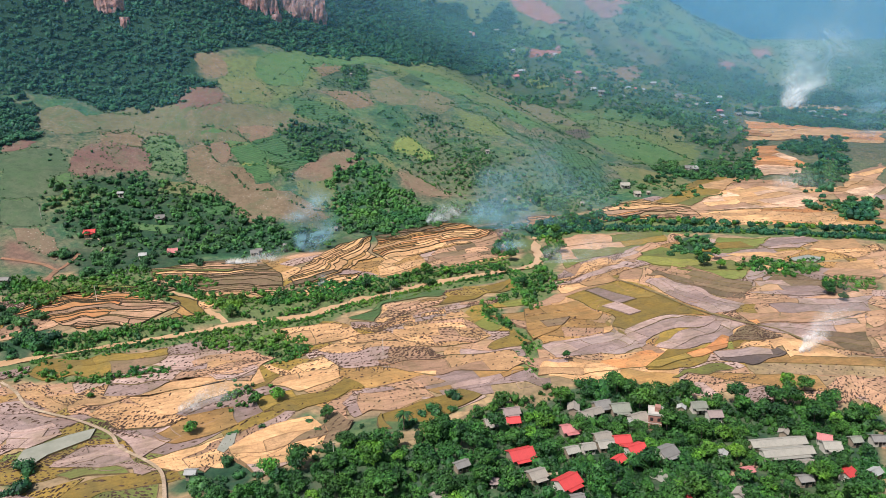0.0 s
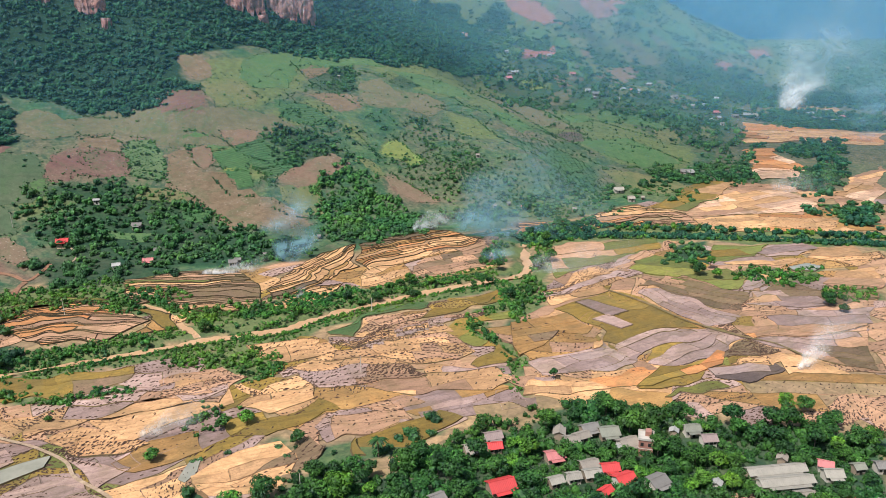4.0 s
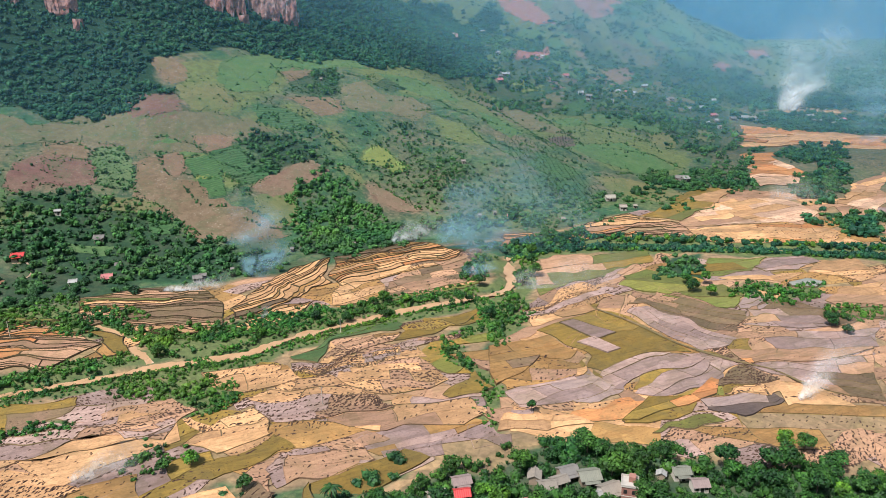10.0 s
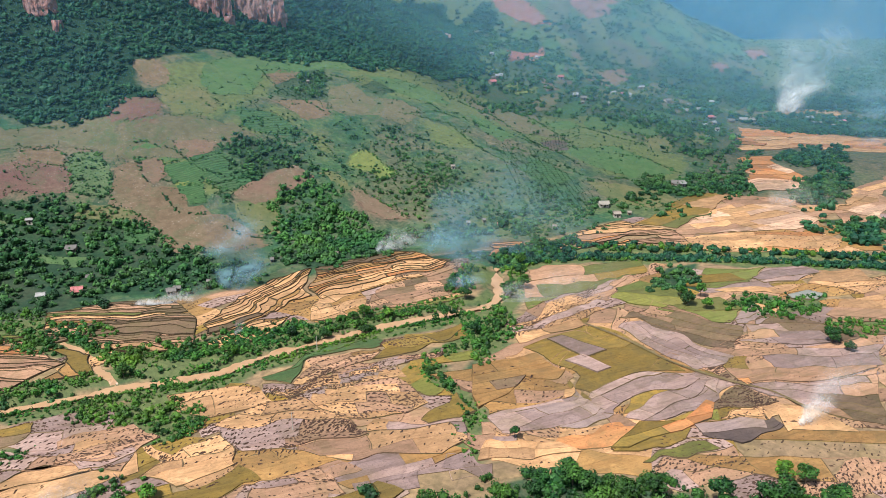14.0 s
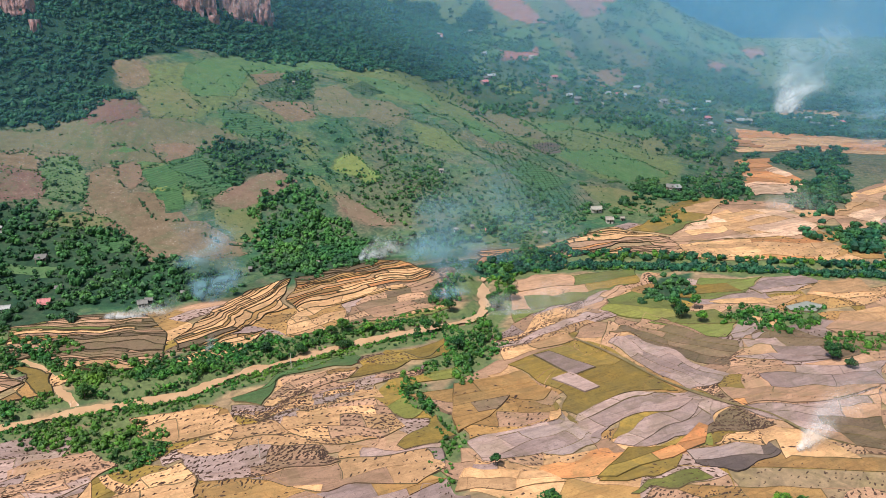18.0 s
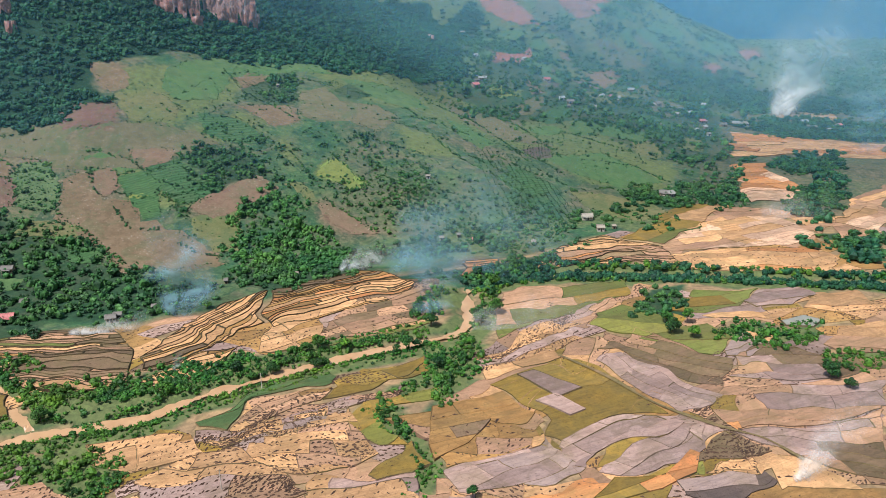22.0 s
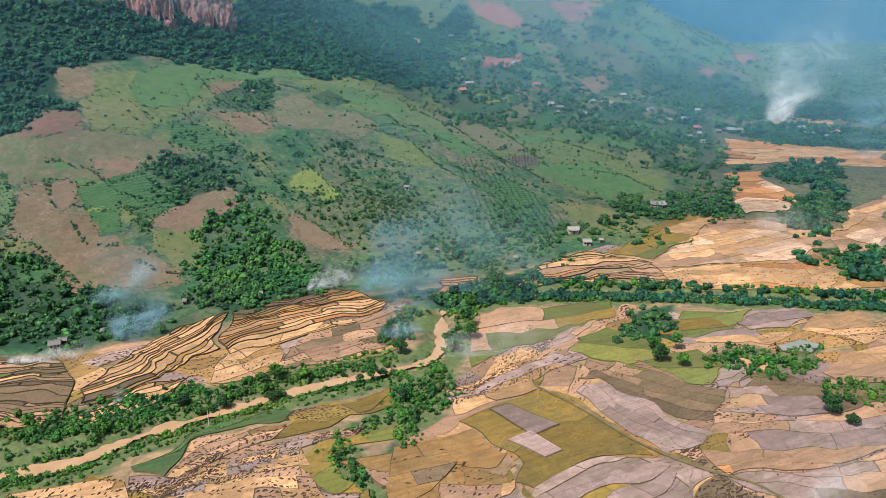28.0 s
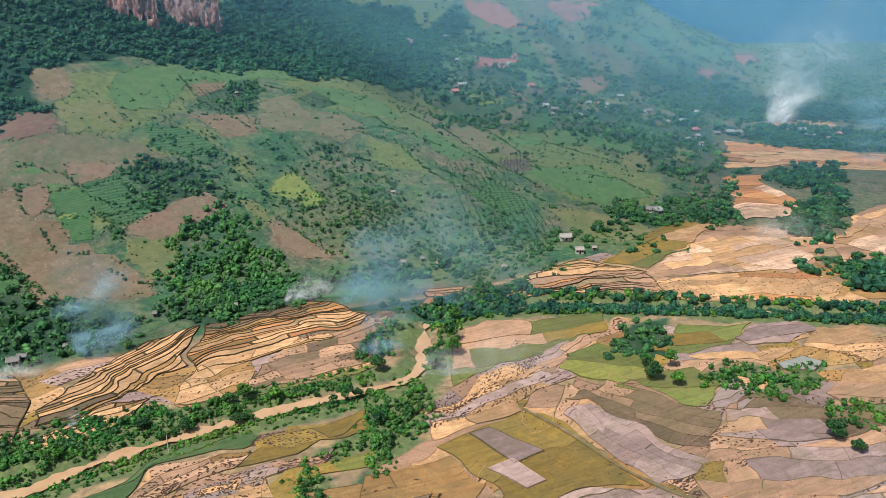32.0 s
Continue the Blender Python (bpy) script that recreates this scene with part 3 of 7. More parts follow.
def ground_material():
    m = Mat("land", 0.9, 0.0, 0.15)
    at = m.t.nodes.new("ShaderNodeAttribute")
    at.attribute_name = "cover"
    sep = m.t.nodes.new("ShaderNodeSeparateColor")
    m.link(at.outputs["Vector"], sep.inputs[0])
    red, wood, valley = sep.outputs[0], sep.outputs[1], sep.outputs[2]
    n1, n2, n3 = m.noise(0.018, 5, 0.6), m.noise(0.09, 5, 0.7), m.noise(0.33, 7, 0.72)
    grass = m.ramp(m.noise(0.014, 6, 0.62, distort=0.6), [(0.32, (0.04, 0.10, 0.052)), (0.45, (0.066, 0.13, 0.05)), (0.56, (0.11, 0.14, 0.06)), (0.68, (0.15, 0.125, 0.075))])
    grass = m.mix(m.ramp(n2, [(0.47, (0, 0, 0)), (0.64, (1, 1, 1))]), grass, (0.036, 0.088, 0.045))
    grass = m.mix(m.math("MULTIPLY", m.ramp(m.noise(0.03, 6, 0.7, distort=1.0), [(0.47, (0, 0, 0)), (0.62, (1, 1, 1))]), 0.6), grass, (0.128, 0.11, 0.07))
    speck = m.ramp(m.math("ADD", m.noise(0.55, 5, 0.75), m.math("MULTIPLY", m.noise(0.035, 3), 0.5)), [(0.78, (0, 0, 0)), (0.86, (1, 1, 1))])
    grass = m.mix(m.math("MULTIPLY", speck, 0.5), grass, (0.02, 0.058, 0.028))
    earth = m.mix(m.ramp(n2, [(0.35, (0, 0, 0)), (0.65, (1, 1, 1))]), (0.15, 0.102, 0.068), (0.195, 0.142, 0.085))
    earth = m.mix(m.math("MULTIPLY", m.ramp(n1, [(0.45, (0, 0, 0)), (0.6, (1, 1, 1))]), 0.45), earth, (0.12, 0.13, 0.07))
    rust = m.mix(n2, (0.165, 0.075, 0.058), (0.19, 0.112, 0.078))
    c = m.mix(m.ramp(m.math("ADD", red, m.math("MULTIPLY", m.math("SUBTRACT", n3, 0.5), 1.4)), [(0.08, (0, 0, 0)), (0.55, (1, 1, 1))]), grass, earth)
    scrub_tone = m.ramp(m.noise(0.12, 7, 0.72, distort=0.5), [(0.5, (0, 0, 0)), (0.6, (1, 1, 1))])
    c = m.mix(m.math("MULTIPLY", scrub_tone, 0.6), c, (0.026, 0.066, 0.04))
    bare_tone = m.ramp(m.noise(0.075, 7, 0.7, distort=0.7), [(0.53, (0, 0, 0)), (0.62, (1, 1, 1))])
    c = m.mix(m.math("MULTIPLY", bare_tone, 0.5), c, (0.165, 0.135, 0.085))
    c = m.mix(m.ramp(red, [(0.6, (0, 0, 0)), (0.95, (1, 1, 1))]), c, rust)
    c = m.mix(m.ramp(m.math("SUBTRACT", red, 1.0), [(0.1, (0, 0, 0)), (0.5, (1, 1, 1))]), c, (0.40, 0.13, 0.09))
    # where the cover marks wood, the ground turns a near-black green
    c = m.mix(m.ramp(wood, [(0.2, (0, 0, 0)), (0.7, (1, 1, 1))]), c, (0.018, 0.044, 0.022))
    bright = m.math("ADD", m.math("MULTIPLY", wood, -1.0), m.math("MULTIPLY", m.math("SUBTRACT", n3, 0.5), 0.5))
    c = m.mix(m.ramp(bright, [(0.2, (0, 0, 0)), (0.5, (1, 1, 1))]), c, m.mix(n2, (0.085, 0.125, 0.042), (0.16, 0.155, 0.06)))
    c = m.mix(m.ramp(bright, [(0.6, (0, 0, 0)), (0.9, (1, 1, 1))]), c, (0.19, 0.24, 0.062))
    vor = m.node("ShaderNodeTexVoronoi", Scale=0.055)
    m.link(m.geo.outputs["Position"], vor.inputs["Vector"])
    plain = m.mix(m.ramp(vor.outputs["Color"], [(0.2, (0, 0, 0)), (0.8, (1, 1, 1))]), (0.42, 0.26, 0.13), (0.34, 0.22, 0.12))
    plain = m.mix(m.ramp(n2, [(0.4, (0, 0, 0)), (0.6, (1, 1, 1))]), plain, (0.27, 0.185, 0.085))
    plain = m.mix(m.math("MULTIPLY", m.tint(0.06, 0.13), 0.7), plain, (0.23, 0.15, 0.085))
    plain = m.mix(m.math("MULTIPLY", m.cracks(0.06, 0.13, 0.04), 0.35), plain, (0.10, 0.075, 0.04))
    c = m.mix(valley, c, plain)
    grain = m.ramp(n3, [(0.36, (0.7, 0.71, 0.72)), (0.66, (1.22, 1.21, 1.17))])
    m.color(m.mix(1.0, c, grain, "MULTIPLY")).bump(n3, 0.45, 0.7)
    return m.m


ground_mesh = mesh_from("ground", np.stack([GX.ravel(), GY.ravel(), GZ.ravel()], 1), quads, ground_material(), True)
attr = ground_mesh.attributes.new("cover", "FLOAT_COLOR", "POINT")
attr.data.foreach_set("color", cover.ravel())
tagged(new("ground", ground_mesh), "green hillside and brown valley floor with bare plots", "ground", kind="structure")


# the range that closes the valley; haze painted into its blue, faint glow added
bx, by = np.meshgrid(np.linspace(-3600, 3600, 140), np.linspace(0, 1, 14))
bz = by * (520 + 110 * np.sin(bx * 0.0021 + 1) + 60 * np.sin(bx * 0.0063) + 22 * np.sin(bx * 0.019)) - 20 + 14 * np.sin(bx * 0.013 + by * 5) * by
bi = np.arange(bx.size).reshape(bx.shape)
range_m = Mat("haze_painted_range", 1.0, 0.0, 0.0)
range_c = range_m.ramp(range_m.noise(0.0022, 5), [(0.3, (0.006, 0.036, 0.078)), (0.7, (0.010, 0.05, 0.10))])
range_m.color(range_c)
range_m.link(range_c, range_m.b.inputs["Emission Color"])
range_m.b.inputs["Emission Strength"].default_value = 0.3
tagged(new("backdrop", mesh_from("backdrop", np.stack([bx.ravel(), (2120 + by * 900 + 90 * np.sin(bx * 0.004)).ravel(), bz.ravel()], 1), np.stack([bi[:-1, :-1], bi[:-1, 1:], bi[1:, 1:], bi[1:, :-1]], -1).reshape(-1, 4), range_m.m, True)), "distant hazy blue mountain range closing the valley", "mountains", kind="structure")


# ---- plots of the hillside ----
def plot_material(name, col, alt, rows=None, stones=0.0, tufts=0.35):
    """Tilled or grazed slope: patches, tufts, loose stones and, where planted, rows."""
    m = Mat(name, 0.92, 0.0, 0.12)
    big, mid, fine = m.noise(0.045, 5, 0.65, distort=0.6), m.noise(0.22, 6, 0.7), m.noise(0.9, 6, 0.75)
    c = m.mix(m.ramp(big, [(0.36, (0, 0, 0)), (0.64, (1, 1, 1))]), col, alt)
    c = m.mix(m.math("MULTIPLY", m.ramp(mid, [(0.45, (0, 0, 0)), (0.62, (1, 1, 1))]), 0.5), c, shade(col, 0.62))
    green = m.ramp(m.noise(0.075, 6, 0.72, distort=0.9), [(0.5, (0, 0, 0)), (0.6, (1, 1, 1))])
    c = m.mix(m.math("MULTIPLY", green, tufts), c, (0.078, 0.115, 0.05))
    if rows:
        turn, gap, depth = rows
        sep = m.t.nodes.new("ShaderNodeSeparateXYZ")
        m.link(m.turned(turn, 6.283 / gap, 6.283 / gap), sep.inputs[0])
        wave = m.math("SINE", m.math("ADD", sep.outputs[1], m.math("MULTIPLY", m.noise(0.12, 3), 14.0)))
        c = m.mix(m.math("MULTIPLY", m.ramp(wave, [(0.0, (0, 0, 0)), (0.8, (1, 1, 1))]), depth), c, shade(col, 0.45))
    c = m.mix(m.math("MULTIPLY", m.ramp(fine, [(0.56, (0, 0, 0)), (0.64, (1, 1, 1))]), tufts), c, (0.04, 0.07, 0.03))
    if stones:
        vo = m.node("ShaderNodeTexVoronoi", Scale=0.5)
        m.link(m.geo.outputs["Position"], vo.inputs["Vector"])
        dot = m.math("MULTIPLY", m.ramp(vo.outputs["Distance"], [(0.12, (1, 1, 1)), (0.24, (0, 0, 0))]), m.ramp(big, [(0.45, (0, 0, 0)), (0.6, (1, 1, 1))]))
        c = m.mix(m.math("MULTIPLY", dot, stones), c, (0.42, 0.33, 0.25))
    m.color(c).bump(fine, 0.7, 0.5)
    return m.m


PLOT_MATS = {
    "bare": plot_material("bare_brown_earth", (0.165, 0.112, 0.064), (0.205, 0.14, 0.085), None, 0.7, 0.3),
    "pink": plot_material("pinkish_tilled_earth", (0.215, 0.13, 0.085), (0.18, 0.128, 0.078), None, 0.6, 0.25),
    "maroon": plot_material("maroon_earth", (0.165, 0.085, 0.068), (0.185, 0.118, 0.08), None, 0.5, 0.35),
    "plough": plot_material("ploughed_dark_earth", (0.11, 0.078, 0.07), (0.14, 0.10, 0.08), (20, 2.4, 0.35), 0.2, 0.4),
    "dry": plot_material("dry_grass", (0.132, 0.12, 0.064), (0.165, 0.134, 0.078), None, 0.45, 0.55),
    "olive": plot_material("olive_grass", (0.145, 0.15, 0.058), (0.175, 0.15, 0.07), None, 0.25, 0.5),
    "meadow": plot_material("green_pasture", (0.08, 0.145, 0.05), (0.115, 0.158, 0.06), None, 0.0, 0.55),
    "crop": plot_material("green_hill_crop", (0.06, 0.125, 0.045), (0.085, 0.145, 0.05), (60, 2.0, 0.4), 0.0, 0.4),
    "rows": plot_material("crop_in_rows", (0.06, 0.128, 0.05), (0.085, 0.14, 0.055), (50, 2.6, 0.6), 0.0, 0.6),
    "orchard": plot_material("orchard_grass", (0.095, 0.155, 0.06), (0.135, 0.155, 0.07), None, 0.2, 0.6),
    "grass": plot_material("dull_green_grass", (0.078, 0.108, 0.055), (0.10, 0.115, 0.062), None, 0.1, 0.5),
    "plantation": plot_material("planted_saplings", (0.05, 0.09, 0.045), (0.085, 0.10, 0.055), (30, 3.0, 0.6), 0.2, 0.7),
    "lime": plot_material("yellow_green_crop", (0.20, 0.215, 0.058), (0.165, 0.195, 0.055), None, 0.0, 0.15),
    "red": plot_material("red_tilled_earth", (0.36, 0.135, 0.10), (0.30, 0.125, 0.09), None, 0.0, 0.15),
}
PLOT_WORDS = {"bare": "bare brown earth with loose stones", "pink": "pinkish freshly tilled earth", "maroon": "dark maroon earth", "plough": "dark ploughed earth", "dry": "dry brownish grass", "olive": "olive-coloured grass", "meadow": "bright green pasture", "crop": "dense green crop", "rows": "green crop planted in rows", "orchard": "grass dotted with young trees", "grass": "dull green grass", "plantation": "dark saplings in rows", "lime": "yellow-green crop", "red": "red tilled earth"}


PLOT_RIMS = []


def hill_plot(kind, *corners):
    """A plot that follows the slope, with an uneven rim."""
    PLOT_RIMS.append(list(corners) + [corners[0]])
    xs, ys = [c[0] for c in corners], [c[1] for c in corners]
    wide = max(max(xs) - min(xs), 0.4 * (max(ys) - min(ys)))
    step = min(9.0, max(2.2, wide / 26))
    rim = []
    for (ax, ay), (bx, by) in zip(corners, corners[1:] + corners[:1]):
        n = max(1, int(math.hypot(bx - ax, by - ay) / step))
        for i in range(n):
            x, y = ax + (bx - ax) * i / n, ay + (by - ay) * i / n
            k = 0.7 + step * 0.6
            rim.append((x + k * (noise.noise((x * 0.35, y * 0.35, 1.0)) + 1.2 * noise.noise((x * 0.1, y * 0.1, 3.0))), y + k * (noise.noise((x * 0.35, y * 0.35, 7.0)) + 1.2 * noise.noise((x * 0.1, y * 0.1, 9.0)))))
    gx_, gy_ = np.meshgrid(np.arange(min(xs), max(xs), step * 1.6), np.arange(min(ys), max(ys), step * 1.6))
    ok = inside(gx_, gy_, list(corners)) & (from_line(gx_, gy_, list(corners) + [corners[0]]) > step)
    pts = [Vector(p) for p in rim] + [Vector(p) for p in zip(gx_[ok], gy_[ok])]
    n = len(rim)
    v, _, f, *_ = geometry.delaunay_2d_cdt(pts, [(i, (i + 1) % n) for i in range(n)], [list(range(n))], 1, 1e-4)
    f = [t for t in f if len(t) == 3]
    vx, vy = np.array([p.x for p in v]), np.array([p.y for p in v])
    far = max(0.0, min(ys) - 640)
    lift = 0.16 + 0.0016 * far + (0.12 if kind in ("pink", "lime", "red", "crop") else 0.0)
    me = mesh_from("hillside_plot", np.stack([vx, vy, ground(vx, vy) + lift], 1), f, PLOT_MATS[kind], True)
    tagged(new("hillside_plot", me), "sloping hillside plot of " + PLOT_WORDS[kind], "plot", "plots of the hillside")


hill_plot("bare", (-427.7, 461.5), (-419.3, 472.7), (-405.2, 470.4), (-393.6, 462.5), (-399.7, 450.1), (-411.4, 453.5), (-423.1, 457.4))
hill_plot("maroon", (-418.6, 418), (-407.6, 432.1), (-392.8, 442.4), (-381.3, 437.2), (-372.7, 423.2), (-378.6, 410), (-391.8, 402.6), (-405.5, 410.1))
hill_plot("dry", (-440.8, 371.2), (-437.7, 393.4), (-423.7, 403.4), (-405.5, 410.1), (-391.8, 402.6), (-378.6, 410), (-372.7, 423.2), (-362.6, 434.8), (-349.5, 443.5), (-330.9, 451.2), (-312.7, 450.5), (-320.3, 437.3), (-328.1, 425.1), (-338.2, 405.6), (-348.6, 395.3), (-360.9, 383.1), (-372.7, 377.3), (-381.1, 381.3), (-393.9, 375.9), (-406.5, 374.5), (-415.1, 365.7), (-421.4, 355.6))
hill_plot("bare", (-421.4, 355.6), (-415.1, 365.7), (-404.2, 372.5), (-391.6, 365.3), (-387.1, 359.3), (-395.5, 349.2), (-403.2, 341))
hill_plot("pink", (-349, 410.8), (-340.4, 424.1), (-327.4, 428.6), (-326, 417), (-336.8, 406.5))
hill_plot("meadow", (-365.7, 391.6), (-360.9, 404.7), (-349.3, 413.7), (-342.1, 410.2), (-336.5, 405.6), (-341.7, 394.7), (-349.5, 393.9), (-359.2, 384.5))
hill_plot("crop", (-340.8, 390.8), (-334.9, 404.2), (-315.9, 401.9), (-311.3, 392.2), (-297.1, 377.6), (-303.2, 370.8), (-318.3, 377.8), (-328.3, 384.8))
hill_plot("lime", (-325.9, 383), (-318.8, 391.7), (-315, 388.2), (-321, 380.8))
hill_plot("rows", (-335.8, 404.8), (-322.6, 423.5), (-306.4, 419.2), (-290.4, 421.2), (-283.7, 406.5), (-295.4, 391.7), (-310.4, 395.2), (-321.9, 401.5))
hill_plot("orchard", (-386.4, 359.8), (-390.9, 371.4), (-377.4, 377.6), (-360.2, 369.1), (-347.9, 357.9), (-345.4, 348.2), (-360.4, 340.9), (-375.9, 353.8))
hill_plot("maroon", (-402.3, 340.2), (-385, 358.6), (-373.7, 352.6), (-363.6, 342.2), (-369.4, 332.2), (-382.2, 323.6))
hill_plot("bare", (-362.4, 373.9), (-356, 386), (-342.7, 376.3), (-331.5, 371.9), (-316.8, 378.9), (-304.2, 370.1), (-289.2, 369.6), (-278.4, 373), (-251.8, 366.9), (-240.8, 361.1), (-268.6, 338.9), (-277.2, 330.5), (-287.9, 333.7), (-301.8, 340.4), (-315.4, 338.8), (-325.4, 344.9), (-337.7, 346.7), (-349.9, 362.1))
hill_plot("pink", (-354.8, 385.7), (-347.6, 395.6), (-333.6, 385.6), (-333.8, 373), (-346.5, 379.4))
hill_plot("pink", (-290.8, 391.5), (-286.2, 414.4), (-283.2, 427.2), (-277.9, 437.5), (-259.4, 435.7), (-262.2, 426.3), (-265.8, 412.8), (-266.5, 402.5), (-274.2, 392.7), (-283.3, 390.1))
hill_plot("olive", (-283.2, 387), (-265, 407.1), (-259.4, 394.7), (-248.4, 388.8), (-245.2, 374), (-252.7, 369.1), (-272.1, 374.7))
hill_plot("lime", (-250.7, 459.8), (-254.2, 478.5), (-252.5, 486.5), (-244.5, 485.2), (-231.1, 471.4), (-221.5, 466.5), (-226.2, 459.5), (-240, 462.6))
hill_plot("pink", (-236.4, 437.2), (-230.6, 439.2), (-200, 432.3), (-192.2, 428.6), (-203.5, 420.9), (-227.5, 428.7))
hill_plot("olive", (-261.3, 441.2), (-253.6, 447.1), (-236.2, 439.5), (-235.8, 434.9), (-250.1, 438.7))
hill_plot("bare", (-360.6, 526.7), (-361.6, 544.9), (-350.9, 556.2), (-343.6, 538.1), (-348.5, 519.6))
hill_plot("plantation", (-347.5, 518.1), (-343.1, 540.3), (-337.9, 567.9), (-321.9, 548.5), (-308.2, 524.6), (-318.5, 511.1), (-338.4, 509.3))
hill_plot("bare", (-332.8, 494.9), (-312.5, 520.1), (-292.6, 507.2), (-299.6, 489.7), (-309, 490.1))
hill_plot("plantation", (-299.2, 562.8), (-299.9, 584.9), (-287.7, 580.8), (-278.9, 576.5), (-283.2, 560.1), (-291.6, 558))
hill_plot("dry", (-317.3, 543.6), (-306.1, 560.9), (-286.4, 552.2), (-266.3, 568.2), (-247.4, 563.4), (-247.3, 533.1), (-269.5, 530.4), (-283.5, 514.9), (-297.5, 513.6))
hill_plot("meadow", (-392.7, 494.8), (-389.5, 554.4), (-365.7, 581.1), (-338.4, 604.2), (-318.3, 590.2), (-341.2, 576.4), (-363, 525.9), (-348.1, 489.2), (-362.4, 470.5), (-380.4, 474.4))
hill_plot("meadow", (-311.8, 588), (-290.6, 605.1), (-260.6, 616.2), (-237.8, 598.9), (-252.7, 581.2), (-280.7, 579))
hill_plot("olive", (-396.2, 450.4), (-380.2, 472.3), (-356.2, 463.3), (-349.4, 450.7), (-365.2, 433.7), (-381.8, 436.8))
hill_plot("plough", (-159.8, 581.7), (-155.3, 595.1), (-145.2, 604.1), (-138.4, 584.7), (-143.9, 572), (-155.6, 575.4))
hill_plot("dry", (-246.7, 644.3), (-240.2, 677.1), (-212.1, 672.1), (-180.2, 624.7), (-145.1, 611.6), (-159.2, 599.2), (-182.8, 589.7), (-214.5, 602.7))
hill_plot("meadow", (-149.3, 570.2), (-115.3, 634.2), (-87.7, 627.1), (-64.1, 608.5), (-86.1, 575.2), (-113.3, 571.8), (-138.3, 575.7))
hill_plot("olive", (-113.5, 541.4), (-93.4, 554), (-63.9, 556.3), (-51.1, 542.4), (-64.5, 516.7), (-85.5, 517.8), (-102.6, 528.7))
hill_plot("lime", (-245.2, 742.3), (-236, 756.6), (-217.3, 743.6), (-229.1, 727.5))
hill_plot("meadow", (-219.9, 590.5), (-206.8, 592.7), (-178.4, 577.4), (-180.4, 559), (-200.1, 564.6))
hill_plot("rows", (-159.4, 524.6), (-147.1, 547.5), (-121, 540.7), (-131.5, 511.2))
hill_plot("rows", (-343.9, 465.3), (-325.2, 480.4), (-304, 477.3), (-291.7, 470.7), (-309.1, 458.9), (-327.9, 454.3))
hill_plot("crop", (-315.1, 332.3), (-299.5, 340), (-290, 328.3), (-304.1, 322.1))
hill_plot("meadow", (-331.3, 288.1), (-308.8, 301.1), (-305.4, 294.7), (-323.2, 284.6))
hill_plot("olive", (-327.3, 348.5), (-302.9, 341.5), (-315.6, 338.7), (-324.8, 334.1), (-341.6, 320.4), (-348.3, 333.7))
hill_plot("meadow", (-54.3, 516.3), (-33.3, 535.8), (-29.6, 514.7), (-48.3, 497.3))
hill_plot("meadow", (-147.3, 710), (-119.3, 719), (-86.1, 725.4), (-94.9, 692), (-125.2, 678.6))
hill_plot("red", (-290, 870.8), (-280.4, 977.2), (-266, 948), (-255.2, 856.3), (-268.3, 828.9))
hill_plot("red", (-373.8, 1043.7), (-329.5, 1065.7), (-288.1, 1035.8), (-305.9, 1020.2), (-339, 1025.9), (-363.9, 1032.9))
hill_plot("red", (-284.1, 1104.2), (-246.7, 1248.8), (-234, 1141.1), (-247.9, 1082.9), (-273.8, 1090.9))
hill_plot("red", (-71.8, 1423.5), (-48.6, 1649.9), (-29.7, 1535.4), (-50.2, 1366.2))
hill_plot("red", (-91.5, 1179.1), (-72.8, 1208.6), (-72.4, 1156.2), (-88.9, 1118.1))
hill_plot("pink", (-231.3, 803.9), (-198.1, 770.3), (-207, 753.2), (-221.2, 779.8))
hill_plot("olive", (-214.2, 958), (-183.7, 973.9), (-162.6, 938.5), (-192.9, 926.9))
hill_plot("meadow", (-208.7, 1114.6), (-162.6, 1212.6), (-135.5, 1140.1), (-178.2, 1081.5))
hill_plot("olive", (-280.8, 1013.1), (-252.7, 1019.2), (-233.7, 1004.3), (-258.5, 989))
hill_plot("meadow", (-131.9, 1370.7), (-90.1, 1554.6), (-60.3, 1387.6), (-101.6, 1258.2))
hill_plot("pink", (-247.9, 990.1), (-236.3, 992.9), (-228.3, 974.3), (-238.4, 969.8))
hill_plot("dry", (-182.3, 1139.2), (-147.5, 1119.5), (-158.6, 1096.8), (-185.3, 1114.7))
hill_plot("olive", (-66.1, 759.2), (-50.8, 753.3), (-49.3, 713.7), (-67, 708.4))
hill_plot("dry", (-471.6, 348), (-471.4, 365.8), (-455.5, 370.7), (-446.4, 368.1), (-437.6, 383.9), (-423.3, 396.6), (-408.4, 389.9), (-408.6, 373.6), (-417, 358.8), (-425.8, 348.1), (-431.1, 334.7), (-451.5, 335.4))
hill_plot("maroon", (-402.9, 314.4), (-410.6, 327.2), (-410.7, 338.6), (-403.8, 350.7), (-388.7, 355.1), (-374.9, 350.4), (-364.5, 341.8), (-372.5, 333.3), (-380.2, 327.1), (-385.3, 318.7), (-381, 312.4), (-384.8, 305.3), (-394, 307.6))
hill_plot("maroon", (-454.1, 308.1), (-444.8, 316.2), (-433.7, 317.9), (-433, 308.5), (-435.8, 300.6), (-438.5, 295.7))
hill_plot("grass", (-435.3, 293.1), (-428.8, 311.1), (-416.1, 321.2), (-400.5, 311.4), (-385.1, 301.5), (-377.3, 294.3), (-377.7, 282.6), (-383.2, 272.1), (-394.6, 260.5))
hill_plot("meadow", (-393.7, 295.1), (-389.8, 305.8), (-377.4, 295.1), (-383.5, 285.9))
